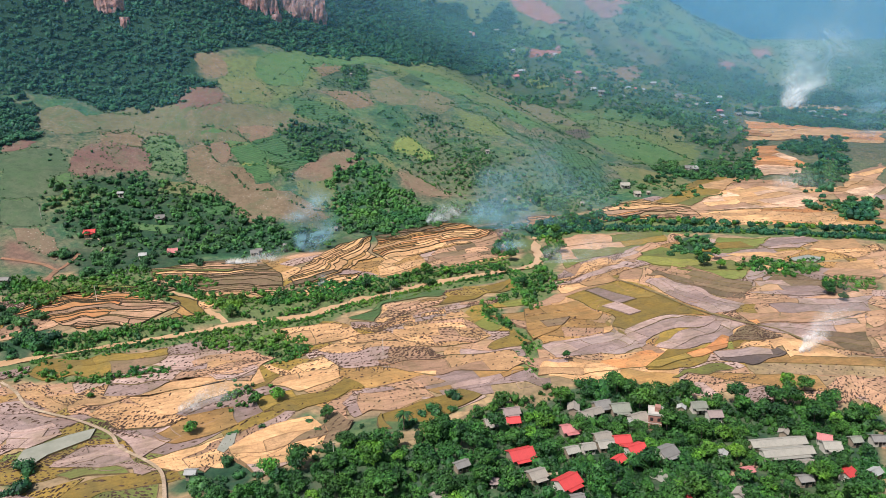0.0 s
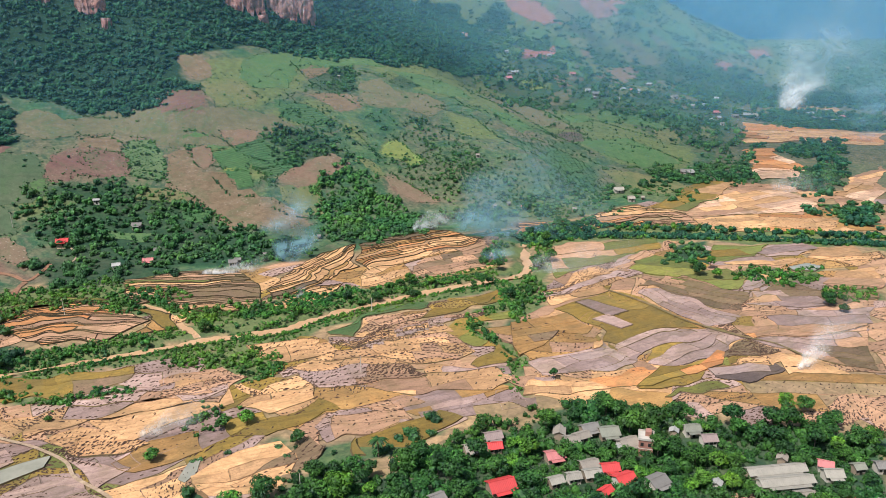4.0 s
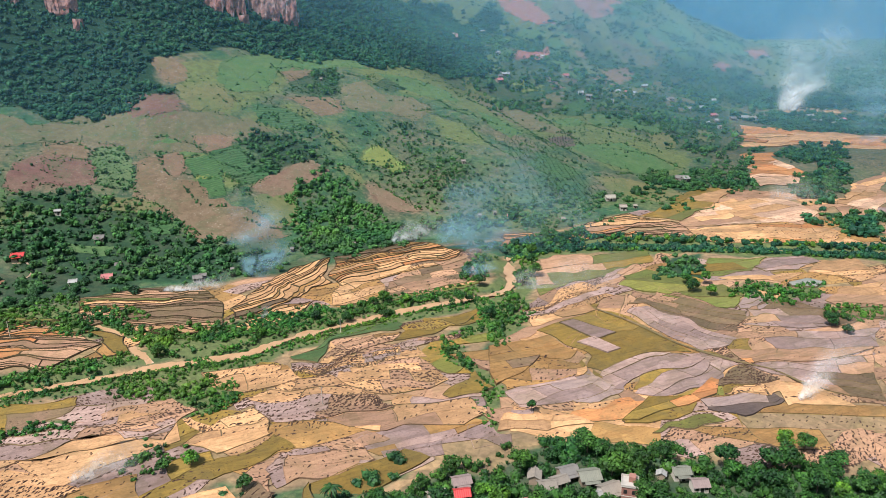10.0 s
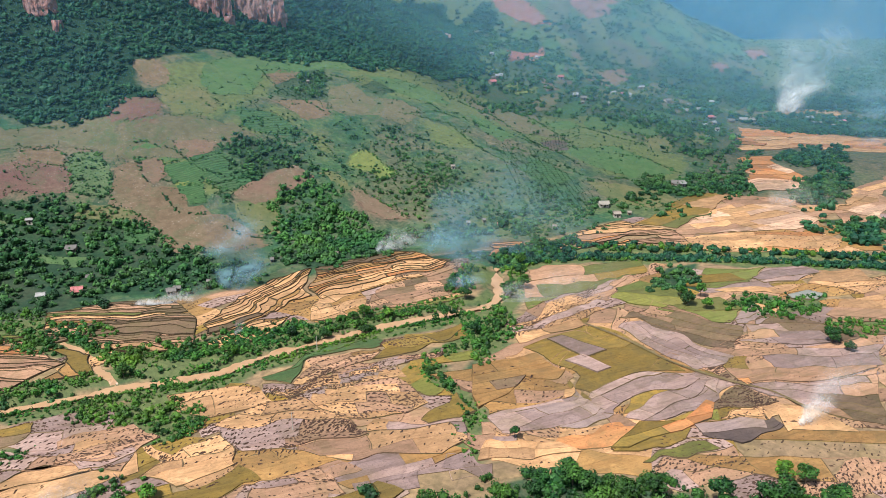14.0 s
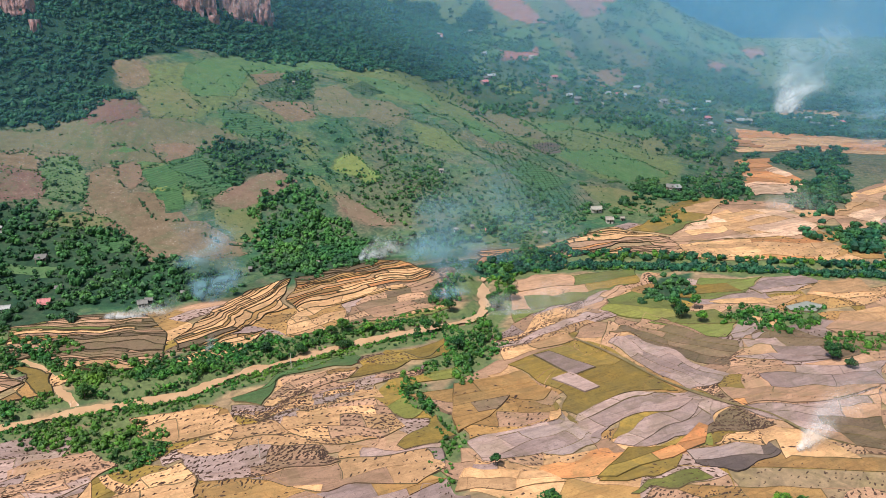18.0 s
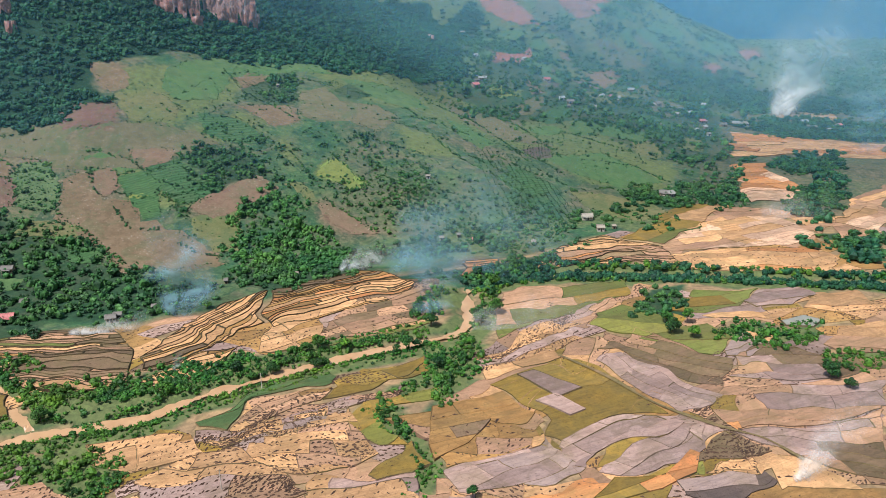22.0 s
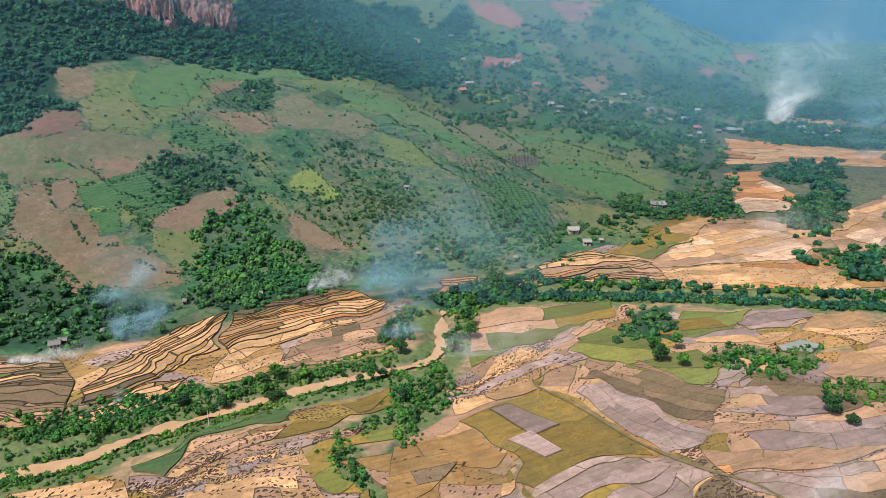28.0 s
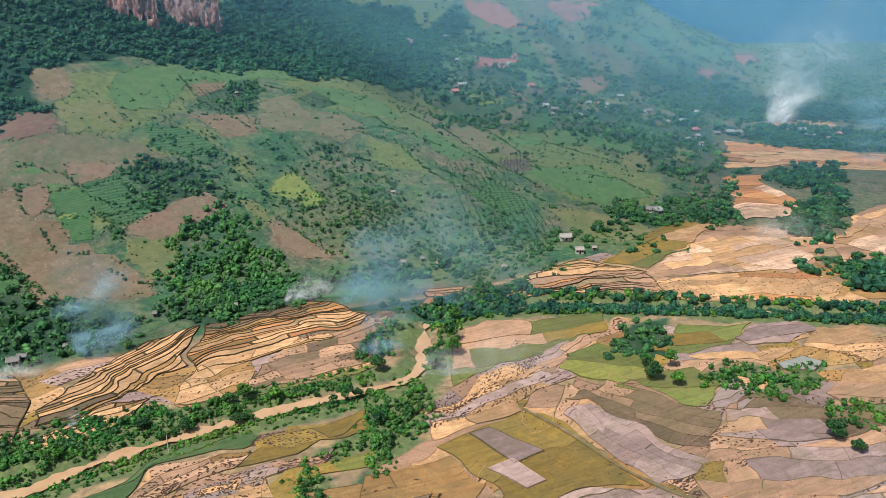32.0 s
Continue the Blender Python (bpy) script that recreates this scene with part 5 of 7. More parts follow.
field("heap_x", [(-148, 248), (-151, 263), (-142, 273), (-134, 281), (-129, 273), (-134, 263), (-139, 252)], 61, 7, 24, "straw:2 mud:2 ochre:1", 11, 0, 0)
field("heap_y", [(-157, 242), (-131, 260), (-117, 279), (-110, 290), (-108, 298), (-106, 287), (-115, 270), (-111, 263), (-137, 243), (-152, 237)], 41, 6, 16, "mud:3 lilac:2 straw:2", 13, 0, 0)
field("curve_g", [(-111, 263), (-112, 275), (-107, 285), (-95, 297), (-94, 290), (-104, 280), (-105, 271), (-99, 265), (-89, 264), (-100, 259)], 65, 9, 40, "olive:2 lime:1 green:1", 0, 0, 0)
field("brown_r", [(-90, 288), (-79, 297), (-65, 297), (-62, 284), (-69, 273), (-78, 277)], 23, 9, 22, "ochre:2 umber:2 straw:1", 2, -1, 0)
field("grey_s", [(-153, 239), (-125, 266), (-118, 273), (-99, 255), (-107, 241), (-122, 234), (-142, 240)], 31, 6, 16, "mud:4 straw:3 lilac:1 grey:1 dark:0.3", 13, 0, 0)
field("straw_sw", [(-179, 225), (-157, 240), (-146, 234), (-155, 217), (-166, 214)], 46, 14, 28, "straw:3 ochre:1", 2, 0, 0)
field("heap_s", [(-152, 215), (-149, 232), (-140, 239), (-114, 235), (-104, 230), (-127, 214), (-144, 208)], 31, 9, 26, "straw:2 lilac:2 mud:3", 14, 0, 0)
field("ellipse_s", [(-97, 245), (-96, 253), (-89, 266), (-81, 256), (-85, 247), (-93, 243)], 50, 30, 60, "lime:1 olive:2", 0, 0, 0)
field("centre_s", [(-109, 239), (-92, 242), (-84, 247), (-76, 237), (-80, 227), (-105, 216), (-125, 214), (-104, 229)], 34, 9, 20, "olive:2 lilac:2 straw:2 mud:2", 2, 0, 0)
field("brown_c", [(-102, 271), (-90, 283), (-71, 289), (-53, 284), (-64, 266), (-74, 254), (-85, 268)], 30, 11, 22, "ochre:3 mud:2 straw:1", 2, 0, 0)
field("brown_d", [(-91, 285), (-79, 299), (-76, 305), (-55, 291), (-62, 285), (-79, 286)], 39, 9, 26, "mud:2 ochre:2 straw:1", 0, 0, 0)
field("heaps_w", [(-193, 190), (-179, 207), (-164, 201), (-165, 190), (-183, 182)], 42, 9, 30, "straw:2 mud:2", 9, 0, 0)
field("contour_top", [(-300, 207), (-302, 215), (-294, 227), (-265, 232), (-257, 230), (-291, 222)], 29, 3.5, 60, "lime:1 olive:1", 0, 1, -3)
field("contour_w", [(-297, 194), (-299, 209), (-294, 221), (-262, 229), (-235, 225), (-236, 203), (-252, 186), (-276, 189)], 32, 2.7, 60, "orange:3 mud:3 straw:1", 0, 0, -5)
field("olive_w", [(-260, 228), (-230, 230), (-216, 221), (-229, 206), (-233, 224)], -5, 6, 40, "olive:2 ochre:1", 0, 0, -3)
field("grass_w", [(-240, 184), (-228, 202), (-209, 221), (-206, 212), (-222, 196), (-234, 181)], 47, 14, 90, "lime:2 green:1", 0, 0, 0)
field("field_w", [(-241, 154), (-244, 162), (-229, 175), (-207, 193), (-203, 181), (-208, 168), (-231, 154)], 45, 14, 60, "olive:3 umber:1 ochre:1", 0, 0, 0)
field("soil_w", [(-233, 149), (-205, 165), (-190, 186), (-184, 196), (-168, 197), (-161, 182), (-185, 181), (-193, 157), (-202, 142), (-218, 144)], 41, 9, 30, "mud:3 lilac:2 straw:1", 7, 0, 0)
field("orange_w", [(-193, 159), (-184, 180), (-167, 193), (-157, 184), (-165, 170), (-172, 159), (-185, 157)], 50, 17, 50, "straw:2 sand:1 lilac:1", 2, 0, 0)
field("dots_w", [(-195, 143), (-192, 155), (-174, 159), (-164, 158), (-174, 149), (-183, 141)], 37, 10, 60, "straw:1", 16, 0, 0)
field("dots_x", [(-236, 145), (-230, 151), (-201, 141), (-212, 140), (-231, 141)], 1, 9, 40, "straw:2 olive:1", 10, 0, 0)
field("plain_w", [(-170, 147), (-165, 159), (-155, 167), (-147, 160), (-160, 147)], 40, 20, 70, "ochre:1 mud:1 lilac:1", 0, 0, 0)
field("straw_w", [(-162, 135), (-153, 147), (-145, 156), (-136, 143), (-148, 134), (-156, 132)], 45, 10, 40, "straw:2 lilac:1", 0, 0, 0)
field("wet_w", [(-184, 140), (-172, 150), (-163, 149), (-164, 136), (-172, 137)], 24, 9, 24, "lilac:2 grey:1", 0, 0, 0)
field("lilac_sw", [(-183, 116), (-182, 126), (-172, 135), (-155, 130), (-158, 123), (-172, 119)], 51, 6, 24, "lilac:4 mud:1", 0, 0, 0)
field("mud_sw", [(-215, 129), (-203, 136), (-193, 131), (-197, 122), (-204, 121)], 24, 8, 26, "lilac:2 mud:2 grey:1", 0, 0, 0)
field("pond_w", [(-194, 114), (-198, 121), (-192, 132), (-187, 138), (-184, 133), (-189, 122), (-189, 114)], 66, 60, 200, "water:1", 0, 1, 0)
field("pond_x", [(-144, 146), (-147, 155), (-145, 157), (-141, 151), (-141, 146)], 102, 60, 200, "water:1", 0, 1, 0)
field("mead_w", [(-179, 114), (-174, 119), (-166, 125), (-161, 122), (-173, 113)], 31, 40, 100, "green:1", 0, 0, 0)
field("ochre_m", [(-142, 170), (-138, 182), (-131, 201), (-120, 197), (-126, 185), (-133, 172)], 59, 40, 80, "ochre:2 olive:1", 0, 0, 0)
field("lilac_c", [(-124, 181), (-120, 196), (-106, 207), (-96, 205), (-100, 192), (-114, 179)], 42, 9, 24, "lilac:3 mud:2 straw:1", 3, 0, 0)
field("straw_c", [(-135, 184), (-154, 181), (-154, 197), (-149, 211), (-136, 207), (-132, 197)], 62, 10, 26, "straw:3 mud:1", 7, 0, 0)
field("brown_f", [(-92, 284), (-81, 293), (-72, 285), (-73, 270), (-79, 258), (-84, 265)], 44, 10, 24, "umber:2 ochre:3 orange:1", 1, 1, 0)
field("lime_f", [(-34, 253), (-28, 271), (-15, 277), (-11, 293), (-8, 292), (-8, 282), (-15, 271), (-24, 263), (-29, 255)], 48, 9, 22, "lime:1 olive:2 orange:1", 0, 1, 0)
field("terr_near", [(-140, 151), (-137, 164), (-129, 172), (-119, 166), (-117, 154), (-122, 141), (-132, 145)], 44, 6, 30, "orange:1 straw:2 lilac:2", 0, 0, 0)
field("meadow_c", [(-103, 186), (-99, 198), (-91, 210), (-82, 208), (-89, 187), (-101, 177)], 48, 30, 80, "green:1 olive:1", 0, 0, 0)
field("edge_c", [(-97, 207), (-84, 217), (-73, 235), (-64, 226), (-78, 213), (-86, 198)], 39, 9, 24, "straw:2 lilac:2 olive:1", 2, -1, 0)
field("mid_c", [(-101, 232), (-83, 233), (-73, 235), (-84, 216), (-96, 205), (-108, 206)], 47, 10, 24, "mud:2 ochre:2 lilac:1", 0, -1, 0)



def fill_valley():
    """Smaller paddies between the named blocks: an irregular net of blocks over the rest of the floor."""
    rng = random.Random(5)
    seeds = [(x + rng.uniform(-14, 14), y + rng.uniform(-14, 14)) for x in range(-330, 130, 36) for y in range(84, 520, 36)]
    tones = ("straw:1 orange:1 mud:3 lilac:1 ochre:1", "mud:4 lilac:2 umber:1", "ochre:3 olive:1 straw:1 mud:2", "lilac:3 mud:2 umber:1", "straw:1 mud:3 lilac:1", "olive:2 mud:2 ochre:2")
    for x, y in seeds:
        fl = float(np.interp(y, FY, FXX))
        if x < float(np.interp(y, EDGE_Y, EDGE_X)) + 6 or x > 120 or inside(np.array([x]), np.array([y]), VILLAGE + [(60, 100), (-80, 80)])[0]:
            continue
        if from_line(np.array([x]), np.array([y]), RIVER)[0] < 9 or (y > 470 and x < fl + 6):
            continue
        cell = [(x - 45, y - 45), (x + 45, y - 45), (x + 45, y + 45), (x - 45, y + 45)]
        for a, b in seeds:
            if (a, b) != (x, y) and abs(a - x) + abs(b - y) < 130:
                dx, dy = a - x, b - y
                cell = clip(cell, dx, dy, dx * (x + a) / 2 + dy * (y + b) / 2)
        if len(cell) < 3:
            continue
        k = 0.5 + 0.5 * noise.noise((x * 0.012, y * 0.012, 4.0))
        tone = tones[min(5, max(0, int((k + rng.uniform(-0.25, 0.25)) * 6)))]
        if x < -140 and y < 225:
            tone = rng.choice(("olive:2 mud:3 lilac:1", "lilac:3 mud:2 ochre:1", "ochre:2 umber:1 mud:2 straw:1", "green:1 olive:2 lilac:1"))
        near = y < 480
        field("rest", cell, 48 + 40 * noise.noise((x * 0.01, y * 0.01, 2.0)) * 2, rng.uniform(5, 10) if near else 9, rng.uniform(16, 34) if near else 34, tone, rng.choice((2, 5, 9, 14)) if near else 0, 0, 0, True)


fill_valley()
red_m = soil_material("red_earth_road", (0.36, 0.17, 0.10), (0.42, 0.24, 0.15), 0.9, 0.4)
ribbon("dirt_road", [(-350.4, 224.7), (-343.4, 228.1), (-329.5, 233), (-318.7, 230.7), (-319.2, 235.1), (-322.9, 245.1), (-325, 249.8)], 2.2, 0, red_m, "reddish dirt road climbing to the farm", "road", 6, jitter=0.3, lift=0.3)
ribbon("dirt_spur", [(-318.7, 230.7), (-316.6, 225.7), (-312.9, 220.1), (-306.6, 214.4)], 2.6, 0, red_m, "short reddish dirt spur down to the terraces", "road", 6, jitter=0.3, lift=0.34)
path_m = soil_material("dirt_path", (0.46, 0.36, 0.26), (0.36, 0.26, 0.18), 0.9, 0.3)
ribbon("dirt_track", [(-243, 146), (-232, 144), (-220, 138), (-206, 139), (-197, 140), (-180, 139), (-173, 134), (-161, 133), (-151, 131), (-140, 120)], 1.1, 0, path_m, "narrow pale dirt track between the paddies", "track", 6, lift=0.75)
ribbon("canal_bund", CANAL, 1.2, 0, pale_bund, "low grassy bund beside an irrigation ditch", "bund", 6, jitter=0.5, lift=0.62)


# ---- plants ----
def clump(seed, lobes_n, sprays, size):
    """A leafy crown of unit radius: several uneven lobes, with leaf sprays that break the outline."""
    rng = np.random.default_rng(seed)
    bm = bmesh.new()
    bmesh.ops.create_icosphere(bm, subdivisions=1, radius=1.0)
    ball = np.array([p.co for p in bm.verts])
    faces = np.array([[q.index for q in p.verts] for p in bm.faces if p.calc_center_median().z > -0.55])
    bm.free()
    v, f, mids = [], [], []
    for i in range(lobes_n):
        th = i * 2.4 + rng.uniform(-0.5, 0.5)
        out = 0.0 if lobes_n == 1 else rng.uniform(0.28, 0.55)
        mid = np.array((out * math.cos(th), out * math.sin(th), rng.uniform(-0.15, 0.32)))
        r = rng.uniform(0.4, 0.62) * (1.35 if lobes_n == 1 else 1.0)
        f += [list(t + len(v)) for t in faces]
        v += list(mid + ball * r * rng.uniform(0.72, 1.2, (len(ball), 1)) * (1.0, 1.0, 0.85))
        mids.append((mid, r))
    for i in range(sprays):
        mid, r = mids[i % lobes_n]
        d = rng.normal(size=3)
        d /= np.linalg.norm(d)
        d[2] = abs(d[2]) if rng.random() < 0.75 else d[2]
        c = mid + d * r * rng.uniform(0.95, 1.25)
        n = d + rng.normal(size=3) * 0.5 + (0, 0, 0.3)
        n /= np.linalg.norm(n)
        a = np.cross(n, rng.normal(size=3))
        a /= np.linalg.norm(a)
        b = np.cross(n, a)
        s, k = size * rng.uniform(0.5, 1.0), len(v)
        v += [c - a * s, c + a * s * 0.4 - b * s * 0.7, c + a * s * 0.5 + b * s * 0.7]
        f.append([k, k + 1, k + 2])
    return np.array(v), np.array(f)


CLUMPS = [clump(s, 4, 26, 0.24) for s in range(10)]
NEAR_CLUMPS = [clump(s, 3, 90, 0.2) for s in range(10)]
GARDEN_CLUMPS = [clump(s, 1, 34, 0.26) for s in range(10)]
FAR_CLUMPS = [clump(s, 3, 8, 0.24) for s in range(10)]
LOW_CLUMPS = [clump(s, 1, 14, 0.36) if s % 2 else clump(s, 2, 8, 0.3) for s in range(10)]


def scatter(name, spots, material, label, category, kinds=CLUMPS):
    """One mesh of many clumps; spots: rows of x, y, z, radius."""
    rng = np.random.default_rng(len(spots))
    vs, fs, base = [], [], 0
    which = rng.integers(0, len(kinds), len(spots))
    for k, (cv, cf) in enumerate(kinds):
        s = spots[which == k]
        if not len(s):
            continue
        th = rng.uniform(0, math.tau, len(s))
        c, sn, r = np.cos(th), np.sin(th), s[:, 3]
        tall = rng.uniform(0.8, 1.3, len(s))
        x = (cv[None, :, 0] * c[:, None] - cv[None, :, 1] * sn[:, None]) * r[:, None] + s[:, None, 0]
        y = (cv[None, :, 0] * sn[:, None] + cv[None, :, 1] * c[:, None]) * r[:, None] + s[:, None, 1]
        z = (cv[None, :, 2] + 0.35) * (r * tall)[:, None] + s[:, None, 2]
        vs.append(np.stack([x, y, z], -1).reshape(-1, 3))
        fs.append((cf[None] + (np.arange(len(s)) * len(cv))[:, None, None]).reshape(-1, 3) + base)
        base += len(s) * len(cv)
    return tagged(new(name, mesh_from(name, np.concatenate(vs), np.concatenate(fs), material)), label, category, kind="stuff")


def spread(poly, gap, rmin, rmax, seed, keep=1.0, gaps=0.55):
    """Spots in a polygon, about gap apart, thinned by a patchy pattern."""
    rng = np.random.default_rng(seed)
    xs, ys = [p[0] for p in poly], [p[1] for p in poly]
    n = int((max(xs) - min(xs)) * (max(ys) - min(ys)) / gap ** 2)
    x, y = rng.uniform(min(xs), max(xs), n), rng.uniform(min(ys), max(ys), n)
    patch = 0.5 + 0.28 * np.sin(x * 0.045 + 2 * np.sin(y * 0.03 + seed)) + 0.28 * np.sin(y * 0.06 + 2 * np.sin(x * 0.04))
    open_soil = np.zeros(n, bool)
    for p, k in BARE:
        if k > 0.62:
            open_soil |= inside(x, y, p)
    ok = ~open_soil & inside(x + rng.normal(size=n) * 2.2 + 3.5 * np.sin(y * 0.21 + 1.3 * np.sin(x * 0.13)), y + rng.normal(size=n) * 2.2 + 3.5 * np.sin(x * 0.19 + 1.7 * np.sin(y * 0.11)), poly) & (rng.uniform(0, 1, n) < keep * (patch + gaps if keep < 1 else 1))
    x, y = x[ok], y[ok]
    r = rng.uniform(rmin, rmax, len(x)) * rng.choice((0.6, 0.8, 1.0, 1.15, 1.6), len(x))
    return np.stack([x, y, ground(x, y), r], 1)


def along(line, width, gap, rmin, rmax, seed):
    """Spots in a band along a line."""
    rng = np.random.default_rng(seed)
    out = []
    for (ax, ay), (bx, by) in zip(line, line[1:]):
        el = math.hypot(bx - ax, by - ay)
        n = max(1, int(el * width / gap ** 2))
        s, o = rng.uniform(0, 1, n), rng.uniform(-0.5, 0.5, n) * width
        x, y = ax + (bx - ax) * s - (by - ay) / el * o, ay + (by - ay) * s + (bx - ax) / el * o
        out.append(np.stack([x, y, ground(x, y), rng.uniform(rmin, rmax, n)], 1))
    return np.concatenate(out)


def shifted(line, d):
    """The line moved sideways by d to its left."""
    out = []
    for i, (x, y) in enumerate(line):
        (ax, ay), (bx, by) = line[max(i - 1, 0)], line[min(i + 1, len(line) - 1)]
        el = math.hypot(bx - ax, by - ay)
        out.append((x - (by - ay) / el * d, y + (bx - ax) / el * d))
    return out


spots = [spread(p, 3.1, 1.5, 3.1, 10 + i) for i, p in enumerate(WOODS)]
scatter("forest_canopy", np.concatenate(spots), LEAF_FOREST, "dense dark green forest on the steep upper slope", "forest", FAR_CLUMPS)
spots = [spread(p, (3.0 if k == 1 else 4.1) if p[0][1] < 560 else 6.4, (1.1 if k == 1 else 0.7) if p[0][1] < 640 else 1.7, (2.5 if k == 1 else 1.6) if p[0][1] < 640 else 3.6, 40 + i, 0.95 if p[0][1] < 560 else 0.62, 0.5 if p[0][1] < 560 else 0.1) for i, (p, k) in enumerate(GROVES)]
scatter("bright_grove", spread([(-272, 414), (-255, 436), (-219, 416), (-192, 399), (-201, 356), (-227, 354), (-253, 376)], 2.7, 1.1, 2.5, 39), LEAF_GROVE, "bright green grove on the lower slope", "grove", LOW_CLUMPS)
# single shrubs over the open slope
open_slope = [(-420, 300), (-320, 300), (-230, 400), (-110, 500), (-70, 640), (-70, 900), (-300, 900), (-380, 620), (-430, 420)]
spots.append(spread(open_slope, 3.6, 0.25, 0.95, 90, 0.8, -0.15))
scatter("hillside_scrub", np.concatenate(spots), LEAF_SCRUB, "scattered green scrub and groves on the hillside", "scrub", LOW_CLUMPS)
far_slope = [(-70, 850), (-30, 1130), (-60, 1700), (-600, 1700), (-600, 900), (-420, 760), (-300, 850)]
scatter("far_woods", spread(far_slope, 6.0, 1.6, 4.0, 91, 0.6, -0.25), LEAF_FOREST, "distant dark green woods on the far slope", "woods", FAR_CLUMPS)
valley_far = [(-40, 830), (140, 830), (420, 2100), (-300, 2100), (-20, 1700), (-40, 1150)]
scatter("far_valley_woods", np.concatenate([spread(p, 4.6, 1.6, 3.6, 400 + i) for i, p in enumerate(VALE_WOODS)]), LEAF_FOREST, "dark blue-green tree belts of the far valley floor", "trees", FAR_CLUMPS)
scatter("far_valley_trees", spread(valley_far, 12.0, 1.8, 4.0, 92, 0.6, 0.2), LEAF_SCRUB, "distant trees along the far valley floor", "trees", FAR_CLUMPS)
bank = [along(shifted(RIVER[1:16], 7), 5, 1.0, 0.35, 1.1, 1), along(shifted(RIVER[1:16], -6.5), 4.5, 1.0, 0.4, 1.15, 2), along(CREEK, 7, 1.7, 0.4, 1.3, 3)]
bank.append(along(shifted(RIVER[6:16], 5.5), 4, 1.5, 0.7, 1.7, 13))
bank.append(along(shifted(RIVER[1:16], -4.4), 2.2, 1.6, 0.5, 1.2, 14))
bank.append(along(shifted(RIVER[1:16], 13), 4, 1.5, 0.5, 1.2, 11))
bank.append(along(shifted(RIVER[1:16], -11), 2.5, 1.6, 0.4, 1.0, 12))
bank.append(along([(-110, 335), (-100, 350), (-104, 372), (-112, 392)], 10, 2.4, 0.8, 1.7, 4))
bank.append(along([(-124, 345), (-128, 360), (-130, 380)], 12, 2.4, 1.2, 2.6, 5))
bank.append(along(shifted(RIVER[19:], 9), 8, 3.0, 1.0, 2.4, 7))
river_isle = np.array([(-193.4, 224.7), (-188.3, 227.3), (-183.7, 230.5), (-188.6, 224.3), (-184.1, 227.5)])
bank.append(np.c_[river_isle, ground(river_isle[:, 0], river_isle[:, 1]), np.full(len(river_isle), 2.2)])
bank = np.concatenate(bank)
patchy = 0.5 + 0.5 * np.sin(bank[:, 0] * 0.16 + 1.5 * np.sin(bank[:, 1] * 0.13))
bank = bank[np.random.default_rng(3).uniform(0, 1, len(bank)) < 0.45 + 0.75 * patchy]
lower = along(shifted(RIVER[19:], -6), 7, 2.2, 0.8, 1.8, 6)
bank = np.concatenate([bank, lower])
BANK_MEADOW = [(-207.9, 234.4), (-191, 247.7), (-184.4, 254.9), (-180.3, 249.1), (-190.7, 233.9), (-199.9, 229)]


def cleared(spots, seed):
    """Leaves the stream open and the grassy strip beside the river nearly so."""
    x, y = spots[:, 0], spots[:, 1]
    luck = np.random.default_rng(seed).random(len(spots))
    return spots[(from_line(x, y, STREAM) > 2.6) & (~inside(x, y, BANK_MEADOW) | (luck < 0.12))]


bank = cleared(bank, 61)
belt = np.concatenate([along(shifted(RIVER[-8:], -2), 13, 2.8, 1.2, 3.1, 8), along(shifted(RIVER[-8:], 3), 24, 4.6, 1.4, 3.6, 9)])
belt[:, 3] *= 0.75 + 0.5 * np.random.default_rng(8).random(len(belt)) ** 2
scatter("river_tree_belt", belt, LEAF_FOREST, "dark green belt of trees along the upper river", "trees")
scatter("riverside_bushes", bank, LEAF_RIVER, "bright green bushes and reeds along the river banks", "bushes", LOW_CLUMPS)
low = [spread(p, 3.4 if k == 1 else 3.0 if k == 3 else 6.0, 1.0, 2.6, 200 + i, 0.9, 0.4) for i, (p, k) in enumerate(THICKETS) if k != 3]
low = np.concatenate(low)
scatter("valley_thickets", low[low[:, 1] >= 290], LEAF_SCRUB, "dark green thickets and tree clumps of the valley", "thicket")
scatter("field_thickets", low[low[:, 1] < 290], LEAF_SCRUB, "leafy dark green thickets among the paddies", "thicket", NEAR_CLUMPS)
low = [spread(p, 1.55, 0.6, 1.5, 240 + i, 0.95, 0.6) for i, (p, k) in enumerate(THICKETS) if k == 3]
scatter("field_bushes", cleared(np.concatenate(low), 62), LEAF_RIVER, "bright green bushes and tall grass beside the fields", "bushes", LOW_CLUMPS)
# hedges between the plots of the slope
HEDGES = []


def hedge_line(*line):
    HEDGES.append(list(line))


hedge_line((-383, 365), (-379, 377), (-357, 366), (-344, 348), (-359, 342))
hedge_line((-237, 443), (-230, 441), (-212, 435), (-192, 430))
hedge_line((-284, 386), (-303, 394), (-318, 396))
hedge_line((-256, 627), (-213, 613), (-174, 586), (-143, 558), (-109, 544))
hedge_line((-298, 477), (-274, 470), (-247, 454))
hedge_line((-330, 406), (-321, 420), (-292, 410))
hedge_line((-417, 353), (-408, 369), (-384, 364))
hedge_line((-334, 381), (-319, 385), (-304, 395), (-288, 417))
hedge_line((-250, 553), (-223, 559), (-185, 534), (-136, 518), (-108, 507))
hedge_line((-228, 685), (-166, 625), (-133, 591))
hedge_line((-328, 564), (-299, 569), (-279, 578))
hedge_line((-370, 397), (-345, 407), (-330, 406))
hedge_line((-480, 369), (-468, 382), (-442, 381), (-414, 396))
hedge_line((-257, 489), (-221, 472))
hedge_line((-203, 469), (-189, 488), (-169, 491))
hedge_line((-116, 538), (-93, 568), (-62, 561))
